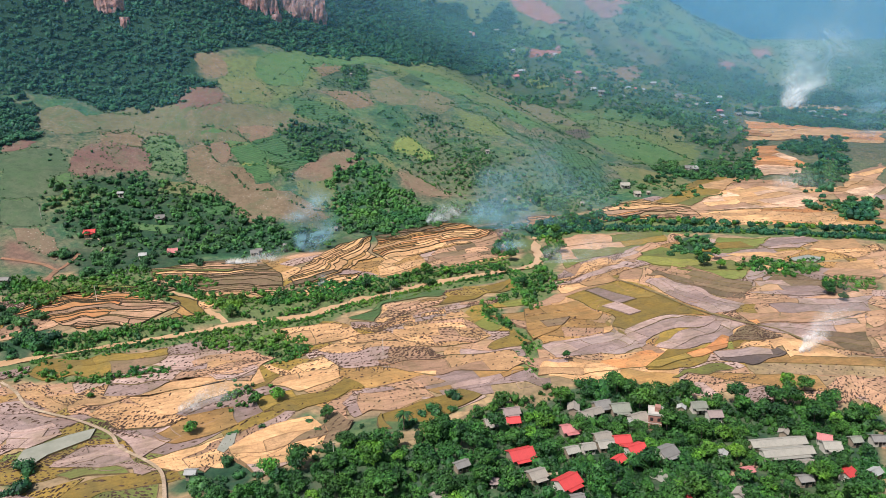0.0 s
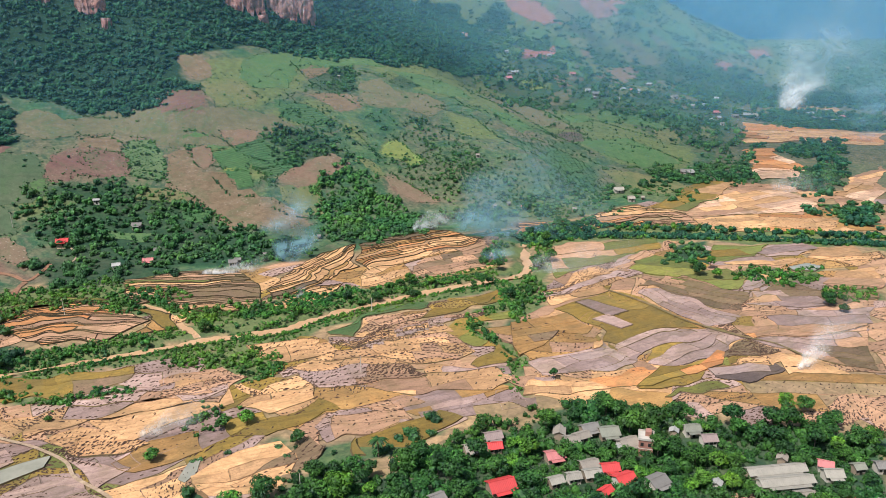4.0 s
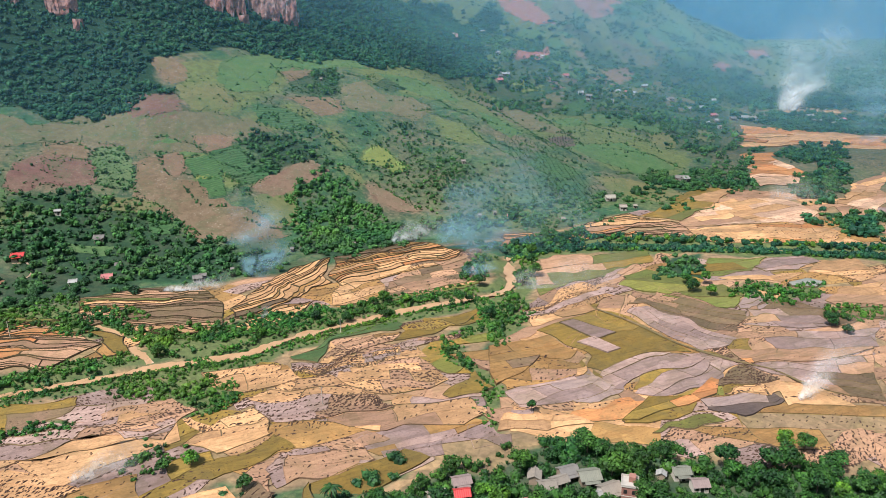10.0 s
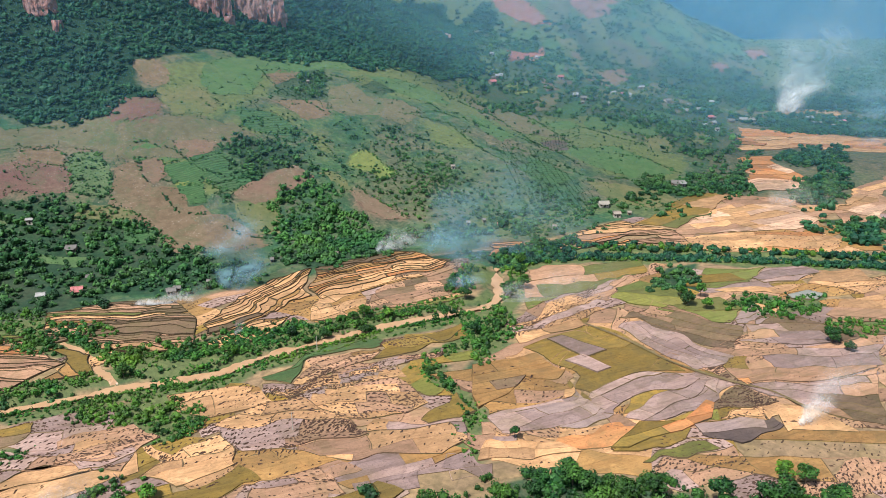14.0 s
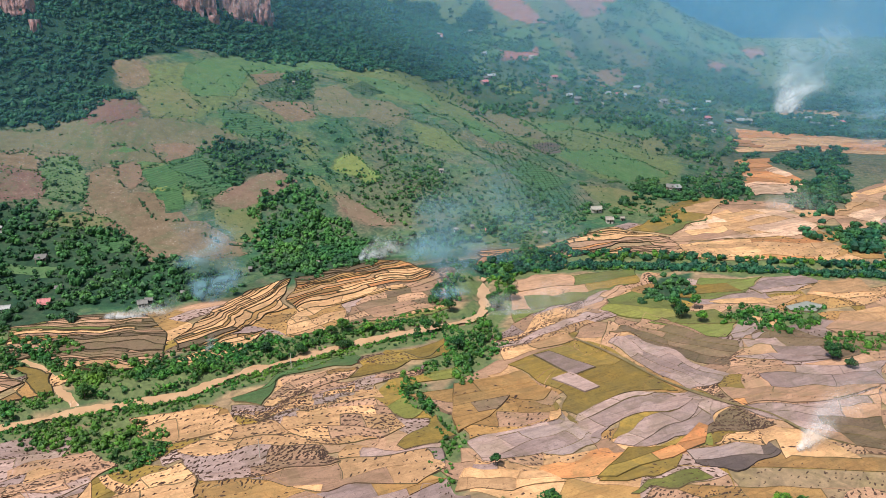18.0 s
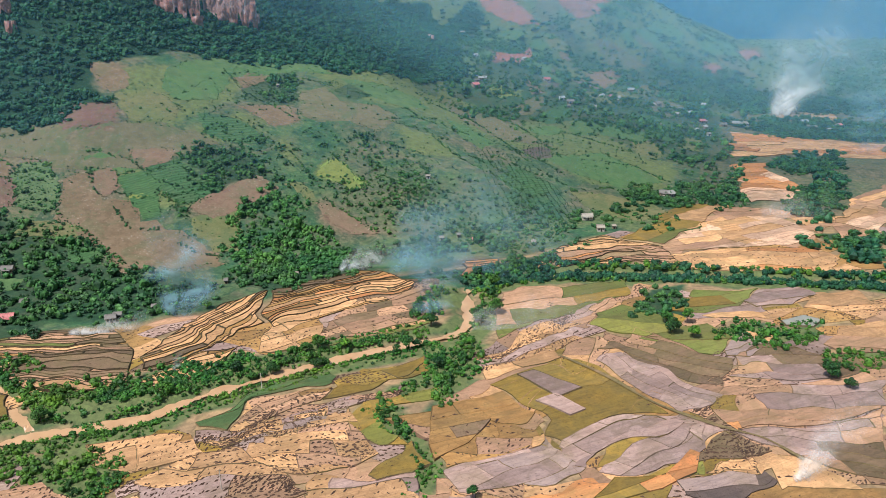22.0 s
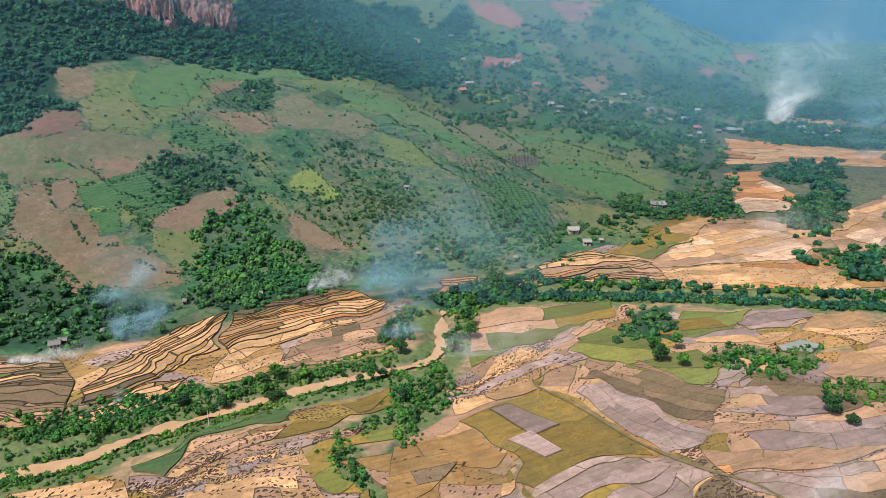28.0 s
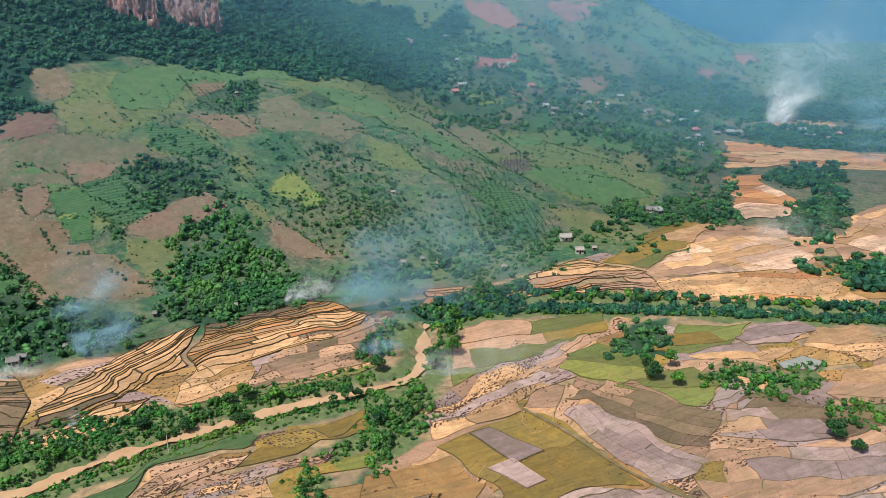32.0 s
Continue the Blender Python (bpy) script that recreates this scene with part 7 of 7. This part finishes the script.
under = spread(hull, 1.7, 0.6, 1.7, 77)
keep = np.array([(np.hypot(homes[:, 0] - s[0], homes[:, 1] - (s[1] + 1.0)) > homes[:, 2] * 0.5 + 0.6).all() for s in under])
scatter("village_undergrowth", under[keep], LEAF_VILLAGE, "dense green shrubs and gardens between the houses", "shrubs", GARDEN_CLUMPS)
for x, y, k, s in ((-96, 178, 0, 1.3), (-26, 182, 1, 1.0), (-22, 205, 1, 1.1), (-14, 205, 2, 1.0), (-52, 186, 2, 0.9), (20, 205, 1, 1.0), (-20, 166, 2, 1.1), (-12, 176, 1, 1.2), (-60, 182, 1, 1.0), (8, 200, 2, 1.0), (-100, 172, 1, 1.0)):
    stem, fr = PALMS[k]
    ob = thing("palm", "palm with arching green fronds in the village", "palm", "village palms")
    ob.matrix_world = Matrix.LocRotScale((x, y, float(ground(x, y))), Euler((0, 0, x)), (s, s, s))
    part("stem", stem, ob)
    part("fronds", fr, ob)

# single trees of the valley
for x, y, k, s in ((-150, 305, 1, 0.85), (-153, 301, 4, 0.9), (-141, 310, 2, 0.8), (-118, 340, 0, 1.0), (-104, 356, 1, 1.0), (-100, 350, 0, 1.0), (-98, 362, 5, 0.9), (-103, 372, 3, 0.9), (-109, 390, 1, 0.9), (-130, 352, 2, 1.0), (-95, 318, 2, 0.8), (-101, 310, 0, 0.8), (-168, 278, 4, 0.9), (-180, 256, 2, 0.9), (-205, 226, 5, 0.7), (-18, 371, 1, 0.8), (-26, 372, 5, 0.9), (-30, 381, 0, 0.9), (-22, 384, 3, 0.8), (30, 357, 5, 0.9), (36, 352, 2, 0.9), (-216, 318, 2, 0.8), (-62, 246, 3, 0.55), (-145, 178, 2, 1.0), (-150, 172, 4, 1.0), (-205, 152, 2, 0.5), (-158, 150, 2, 0.9), (-123, 175, 4, 1.0), (-160.8, 277.8, 2, 0.75), (-157.9, 281.1, 4, 0.6), (-155.9, 284, 5, 0.7), (-143.2, 293.8, 0, 0.9), (-141.8, 296.6, 2, 0.8), (-120.8, 314.5, 4, 0.7), (-118.3, 317.9, 5, 0.8), (-115.5, 321.4, 2, 0.75), (-113.6, 325.8, 4, 0.7), (20, 258, 1, 0.9), (14, 255, 3, 0.9), (28, 252, 0, 1.1)):
    plant_tree(x, y, k, s, x * 0.7, "single leafy green tree by the fields", "valley trees")


# ---- poles, stones and the village path ----
def utility_pole(x, y, tall):
    ob = thing("utility_pole", "thin grey concrete utility pole with a crossarm", "pole", "utility poles")
    ob.matrix_world = pose(x, y, float(ground(x, y)), 0, 0, 40)
    bm = bmesh.new()
    bmesh.ops.create_cone(bm, segments=8, radius1=0.16, radius2=0.1, depth=tall + 0.6, matrix=Matrix.Translation((0, 0, tall / 2 - 0.3)))
    me = bpy.data.meshes.new("shaft")
    bm.to_mesh(me)
    bm.free()
    me.materials.append(PLASTER)
    part("shaft", me, ob)
    boxed("crossarm", DARK, ob, (0, 0, tall - 0.5, 1.6, 0.1, 0.12))
    for k in (-0.65, 0, 0.65):
        boxed("insulator", PLASTER, ob, (k, 0, tall - 0.34, 0.08, 0.08, 0.2))


for x, y, tall in ((-271, 213, 8.0), (-104, 150, 8.5), (-366, 262, 9.0), (-128, 222, 7.0), (-152, 272, 6.0)):
    utility_pole(x, y, tall)

stone_v, stone_f = [], []
srng = np.random.default_rng(12)
for cx, cy, wide, count in ((-281.6, 351.6, 16, 60), (-333.4, 368.1, 14, 45), (-311.4, 367.8, 16, 60), (-278.8, 404.1, 14, 30), (-368.9, 416.5, 26, 40), (-391.4, 353.2, 26, 40), (-285, 350, 30, 90), (-345, 380, 34, 70), (-385, 400, 40, 60), (-300, 395, 24, 40)):
    for _ in range(count):
        x, y, r = cx + srng.normal() * wide * 0.5, cy + srng.normal() * wide * 0.5, srng.uniform(0.14, 0.46)
        z, base = float(height(x, y)), len(stone_v)
        for dx, dy, dz in ((1, 0, 0), (-1, 0, 0), (0, 1, 0), (0, -1, 0), (0, 0, 0.8), (0, 0, -0.8)):
            stone_v.append((x + dx * r * srng.uniform(0.7, 1.3), y + dy * r * srng.uniform(0.7, 1.3), z + dz * r * srng.uniform(0.7, 1.2)))
        stone_f += [(base + a, base + b, base + c) for a, b, c in ((0, 2, 4), (2, 1, 4), (1, 3, 4), (3, 0, 4), (2, 0, 5), (1, 2, 5), (3, 1, 5), (0, 3, 5))]
stone_m = painted("pale_stone", (0.33, 0.27, 0.21), 0.9, 0.5)
tagged(new("field_stones", mesh_from("field_stones", stone_v, stone_f, stone_m)), "pale stones strewn over the bare hillside plots", "stones", kind="stuff")
ribbon("farm_path", [(-334.7, 262.3), (-331.2, 265.1), (-333.4, 267.9), (-326.7, 265.5), (-321.7, 263), (-318.6, 259), (-318.7, 255.7)], 0.9, 0, path_m, "narrow pale footpath winding up to the red-roofed farm", "path", 6, lift=0.3)
ribbon("village_path", [(-52, 164), (-46, 169), (-38, 174), (-33, 180)], 1.3, 0, path_m, "narrow pale footpath between village gardens", "path", 6, lift=0.25)
yard_m = soil_material("swept_yard", (0.40, 0.24, 0.15), (0.46, 0.30, 0.19), 0.9, 0.4)
ribbon("yard", [(1, 190), (4, 196), (5, 203)], 5.0, 0, yard_m, "bare reddish earth yard beside a house", "yard", 6, jitter=0.2, lift=0.2)
ribbon("village_pond", [(-19, 182), (-15, 180), (-11, 179)], 5.5, float(ground(-15, 180)) + 0.45, FIELD_MATS["water"], "small murky pond among village gardens", "pond", 6, jitter=0.3)


# ---- rock faces ----
rock = Mat("limestone", 0.9)
rn, rf = rock.noise(0.09, 5, 0.7), rock.noise(0.6, 6, 0.75)
tall_map = rock.t.nodes.new("ShaderNodeMapping")
tall_map.inputs["Scale"].default_value = (0.45, 0.45, 0.05)
rock.link(rock.geo.outputs["Position"], tall_map.inputs["Vector"])
streak = rock.noise(1.0, 4, 0.6, tall_map.outputs[0])
rc = rock.mix(rock.ramp(rn, [(0.35, (0, 0, 0)), (0.65, (1, 1, 1))]), (0.43, 0.17, 0.125), (0.42, 0.25, 0.21))
rc = rock.mix(rock.ramp(rf, [(0.52, (0, 0, 0)), (0.66, (1, 1, 1))]), rc, (0.15, 0.11, 0.11))
rc = rock.mix(rock.math("MULTIPLY", rock.ramp(streak, [(0.59, (0, 0, 0)), (0.68, (1, 1, 1))]), 0.6), rc, (0.72, 0.68, 0.66))
rock.color(rc).bump(rf, 1.0, 2.0)


def cliff(x, y, z, wide, tall):
    """A weathered rock face with ribs and ledges, closed behind."""
    rng = random.Random(x)
    n, m = max(8, int(wide / 0.9)), max(8, int(tall / 1.2))
    yaw = radians(38)
    v, f = [], []
    for j in range(m + 1):
        for i in range(n + 1):
            s, t = i / n - 0.5, j / m
            px_, pz = s * wide * (1 - 0.06 * t), z - 2 + t * tall - (6 if abs(s) > 0.42 else 0) * (1 - t) + 16 * noise.noise((s * wide * 0.22, x, 0)) * (1 - t) + 5 * noise.noise((s * wide * 0.7, x, 3)) * (1 - t)
            out = 2.2 * abs(noise.noise((px_ * 0.3 + x, pz * 0.04, 8.0))) + 3.5 * noise.noise((px_ * 0.12 + x, pz * 0.06, 2.0)) + 1.5 * noise.noise((px_ * 0.4, pz * 0.3, x)) + 3 * (1 - (2 * s) ** 2) + 1
            v.append((x + px_ * math.cos(yaw) + out * math.sin(yaw), y + px_ * math.sin(yaw) - out * math.cos(yaw), pz))
    w = n + 1
    for j in range(m):
        for i in range(n):
            f.append((j * w + i, j * w + i + 1, (j + 1) * w + i + 1, (j + 1) * w + i))
    k = len(v)
    v += [(a - 14 * math.sin(yaw), b + 14 * math.cos(yaw), c) for a, b, c in (v[0], v[n], v[-1], v[m * w])]
    f += [(k, k + 1, k + 2, k + 3)]
    tagged(new("rock_face", mesh_from("rock_face", v, f, rock.m)), "steep pinkish limestone cliff with pale streaks above forest", "cliff", "limestone cliffs")


CLIFFS = [
    (-441, 560, 114, 39),
    (-419, 600, 104, 43),
    (-424, 566, 104, 9),
    (-503, 454, 118, 23),
    (-535, 432, 127, 21),
    (-487, 453, 105, 8),
    (-410, 622, 104, 6),
    (-335, 812, 77, 3),
]

foot_shrubs = []
for x, y, z, wide in CLIFFS:
    srow = np.random.default_rng(int(wide))
    for _ in range(int(wide * 1.6)):
        o, out = srow.uniform(-0.62, 0.62) * wide, srow.uniform(2.0, 9.0)
        sx, sy = x + o * math.cos(radians(38)) + out * math.sin(radians(38)), y + o * math.sin(radians(38)) - out * math.cos(radians(38))
        foot_shrubs.append((sx, sy, float(ground(sx, sy)), srow.uniform(1.2, 3.2)))
scatter("cliff_foot_trees", np.array(foot_shrubs), LEAF_FOREST, "dark green trees along the foot of the cliffs", "trees", FAR_CLUMPS)
for x, y, z, wide in CLIFFS:
    cliff(x, y, z, wide, max(wide * 0.9, 9))


# ---- smoke of the field fires, and sheets that imitate distance haze ----
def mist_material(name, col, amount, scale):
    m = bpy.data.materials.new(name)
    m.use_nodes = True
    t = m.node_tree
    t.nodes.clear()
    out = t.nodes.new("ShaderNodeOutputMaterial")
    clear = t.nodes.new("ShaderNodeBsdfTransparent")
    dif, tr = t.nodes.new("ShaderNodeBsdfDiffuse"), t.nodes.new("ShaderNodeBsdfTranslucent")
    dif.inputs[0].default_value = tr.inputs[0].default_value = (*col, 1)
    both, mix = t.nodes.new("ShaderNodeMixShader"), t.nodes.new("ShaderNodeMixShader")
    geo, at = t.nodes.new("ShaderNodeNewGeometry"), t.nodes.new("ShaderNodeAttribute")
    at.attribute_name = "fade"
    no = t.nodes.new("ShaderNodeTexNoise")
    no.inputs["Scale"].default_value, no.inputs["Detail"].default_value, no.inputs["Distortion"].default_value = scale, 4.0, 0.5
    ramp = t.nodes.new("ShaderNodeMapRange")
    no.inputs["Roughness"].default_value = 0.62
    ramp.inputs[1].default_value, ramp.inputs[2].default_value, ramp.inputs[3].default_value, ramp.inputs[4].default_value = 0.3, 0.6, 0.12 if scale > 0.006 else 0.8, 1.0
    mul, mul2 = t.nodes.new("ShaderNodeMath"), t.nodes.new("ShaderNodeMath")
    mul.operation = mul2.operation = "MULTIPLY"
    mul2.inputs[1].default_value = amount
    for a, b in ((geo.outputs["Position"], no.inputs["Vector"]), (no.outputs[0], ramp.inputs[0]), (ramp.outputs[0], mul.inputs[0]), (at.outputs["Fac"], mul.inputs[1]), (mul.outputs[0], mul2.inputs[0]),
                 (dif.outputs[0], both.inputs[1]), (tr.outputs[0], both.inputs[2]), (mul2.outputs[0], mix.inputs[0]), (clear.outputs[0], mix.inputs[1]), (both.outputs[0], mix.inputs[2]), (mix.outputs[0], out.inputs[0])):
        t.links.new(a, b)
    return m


def faded(name, rows, fades, material):
    """A sheet from rows of points, with a thinness value at each."""
    n, k = len(rows), len(rows[0])
    me = mesh_from(name, np.array(rows).reshape(-1, 3), [(j * k + i, j * k + i + 1, (j + 1) * k + i + 1, (j + 1) * k + i) for j in range(n - 1) for i in range(k - 1)], material, True)
    at = me.attributes.new("fade", "FLOAT", "POINT")
    at.data.foreach_set("value", np.array(fades, np.float32).ravel())
    return me


# halfway along the camera path; the smoke sheets turn their face to it
MID_FLIGHT_EYE = np.array((-0, 67, 133))
SMOKE = {"white": (0.90, 0.87, 0.82), "blue": (0.36, 0.56, 0.66)}


def smoke(kind, amount, line):
    """A drifting plume: a wavy, billowing sheet that thins out towards its rim."""
    pts = np.array(line, float)
    t = np.linspace(0, len(pts) - 1, 34)
    c = np.stack([np.interp(t, np.arange(len(pts)), pts[:, k]) for k in range(4)], 1)
    for _ in range(4):
        c[1:-1] = 0.25 * c[:-2] + 0.5 * c[1:-1] + 0.25 * c[2:]
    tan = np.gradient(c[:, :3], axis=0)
    side = np.cross(tan, c[:, :3].mean(0) - MID_FLIGHT_EYE)
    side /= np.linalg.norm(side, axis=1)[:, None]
    mat = mist_material(kind + "_smoke", SMOKE[kind], amount, 2.2 / max(2.0, float(c[:, 3].mean())))
    rows, fades = [], []
    for i in range(34):
        row, fr = [], []
        for u in np.linspace(-1, 1, 15):
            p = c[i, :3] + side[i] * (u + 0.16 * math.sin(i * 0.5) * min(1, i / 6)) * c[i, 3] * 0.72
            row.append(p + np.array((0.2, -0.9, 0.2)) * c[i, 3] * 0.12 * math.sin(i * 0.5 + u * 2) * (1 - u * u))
            fr.append((1 - u * u) ** 2 * min(1, i / 2.0 + 0.05) * min(1, (33 - i) / 22) * (1.15 - 0.4 * i / 33))
        rows.append(row)
        fades.append(fr)
    tagged(new("smoke_plume", faded("smoke_plume", rows, fades, mat)), "%s smoke drifting up from a field fire" % ("thick white" if kind == "white" else "thin bluish"), "smoke", "field fire smoke")


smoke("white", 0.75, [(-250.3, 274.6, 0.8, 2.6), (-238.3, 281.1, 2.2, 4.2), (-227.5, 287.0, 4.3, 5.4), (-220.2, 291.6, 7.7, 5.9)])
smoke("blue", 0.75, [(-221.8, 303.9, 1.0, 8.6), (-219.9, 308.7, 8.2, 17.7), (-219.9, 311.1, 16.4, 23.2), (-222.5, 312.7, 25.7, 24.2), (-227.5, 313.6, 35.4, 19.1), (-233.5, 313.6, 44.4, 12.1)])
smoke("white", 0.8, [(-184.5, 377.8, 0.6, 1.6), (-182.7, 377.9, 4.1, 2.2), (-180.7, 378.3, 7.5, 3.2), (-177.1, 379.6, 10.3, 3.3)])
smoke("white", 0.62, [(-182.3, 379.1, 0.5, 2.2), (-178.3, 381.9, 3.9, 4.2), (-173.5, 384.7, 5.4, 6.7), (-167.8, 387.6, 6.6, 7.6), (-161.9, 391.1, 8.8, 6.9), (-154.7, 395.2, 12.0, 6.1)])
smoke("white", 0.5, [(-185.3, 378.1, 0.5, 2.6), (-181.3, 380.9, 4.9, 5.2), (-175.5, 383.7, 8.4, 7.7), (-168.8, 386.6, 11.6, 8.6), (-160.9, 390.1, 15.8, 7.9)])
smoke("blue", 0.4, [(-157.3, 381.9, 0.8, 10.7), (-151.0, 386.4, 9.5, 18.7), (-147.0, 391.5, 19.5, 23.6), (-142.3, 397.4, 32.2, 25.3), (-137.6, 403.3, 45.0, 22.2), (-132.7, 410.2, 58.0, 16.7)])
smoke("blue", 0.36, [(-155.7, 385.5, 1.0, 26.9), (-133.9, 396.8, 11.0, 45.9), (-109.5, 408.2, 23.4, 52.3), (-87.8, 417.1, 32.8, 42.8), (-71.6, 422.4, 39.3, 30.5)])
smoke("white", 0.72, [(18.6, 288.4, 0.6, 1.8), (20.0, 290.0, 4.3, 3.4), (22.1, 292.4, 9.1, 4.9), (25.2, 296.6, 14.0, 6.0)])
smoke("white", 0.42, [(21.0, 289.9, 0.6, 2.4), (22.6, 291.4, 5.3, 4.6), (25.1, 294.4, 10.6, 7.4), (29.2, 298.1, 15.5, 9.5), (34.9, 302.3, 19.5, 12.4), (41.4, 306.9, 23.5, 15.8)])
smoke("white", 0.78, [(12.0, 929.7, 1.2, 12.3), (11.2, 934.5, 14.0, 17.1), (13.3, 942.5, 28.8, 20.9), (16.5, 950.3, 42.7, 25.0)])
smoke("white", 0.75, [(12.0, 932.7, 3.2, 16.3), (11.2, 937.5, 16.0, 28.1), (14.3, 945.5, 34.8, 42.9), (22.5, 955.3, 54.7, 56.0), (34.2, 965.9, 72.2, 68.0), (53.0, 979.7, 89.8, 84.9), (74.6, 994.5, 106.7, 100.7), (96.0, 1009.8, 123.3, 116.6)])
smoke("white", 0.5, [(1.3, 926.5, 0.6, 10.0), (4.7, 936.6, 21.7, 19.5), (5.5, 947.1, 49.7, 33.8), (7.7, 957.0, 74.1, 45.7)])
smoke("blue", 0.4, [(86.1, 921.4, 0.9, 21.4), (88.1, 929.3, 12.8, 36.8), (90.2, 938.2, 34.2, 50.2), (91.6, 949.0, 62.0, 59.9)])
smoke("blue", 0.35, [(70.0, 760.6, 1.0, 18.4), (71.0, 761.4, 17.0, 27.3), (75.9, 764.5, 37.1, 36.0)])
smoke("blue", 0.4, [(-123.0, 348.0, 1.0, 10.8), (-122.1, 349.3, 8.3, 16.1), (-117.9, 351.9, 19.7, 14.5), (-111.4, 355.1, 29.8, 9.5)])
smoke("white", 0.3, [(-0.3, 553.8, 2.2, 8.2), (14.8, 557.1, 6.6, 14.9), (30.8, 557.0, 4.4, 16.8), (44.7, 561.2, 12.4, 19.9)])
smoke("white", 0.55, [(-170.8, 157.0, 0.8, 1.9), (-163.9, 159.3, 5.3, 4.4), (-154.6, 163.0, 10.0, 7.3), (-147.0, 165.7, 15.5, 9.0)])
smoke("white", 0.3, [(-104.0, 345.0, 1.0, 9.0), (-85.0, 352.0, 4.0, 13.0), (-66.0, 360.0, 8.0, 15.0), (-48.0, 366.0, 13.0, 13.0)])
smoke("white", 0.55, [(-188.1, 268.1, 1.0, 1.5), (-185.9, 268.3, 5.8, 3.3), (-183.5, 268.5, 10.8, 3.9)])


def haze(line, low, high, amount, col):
    """Upright sheet imitating distance haze along a line; clear near the ground, thicker upwards."""
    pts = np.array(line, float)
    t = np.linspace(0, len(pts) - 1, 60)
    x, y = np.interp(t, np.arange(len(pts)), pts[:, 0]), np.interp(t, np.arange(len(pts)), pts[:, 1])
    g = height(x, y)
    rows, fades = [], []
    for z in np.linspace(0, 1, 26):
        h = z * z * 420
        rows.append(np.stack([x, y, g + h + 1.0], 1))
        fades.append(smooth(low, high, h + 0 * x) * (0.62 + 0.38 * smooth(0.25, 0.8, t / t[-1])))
    tagged(new("haze_sheet", faded("haze_sheet", rows, fades, mist_material("haze", col, amount, 0.004))), "thin bluish sheet imitating distance haze over the far slopes", "haze", "haze banks", "stuff")


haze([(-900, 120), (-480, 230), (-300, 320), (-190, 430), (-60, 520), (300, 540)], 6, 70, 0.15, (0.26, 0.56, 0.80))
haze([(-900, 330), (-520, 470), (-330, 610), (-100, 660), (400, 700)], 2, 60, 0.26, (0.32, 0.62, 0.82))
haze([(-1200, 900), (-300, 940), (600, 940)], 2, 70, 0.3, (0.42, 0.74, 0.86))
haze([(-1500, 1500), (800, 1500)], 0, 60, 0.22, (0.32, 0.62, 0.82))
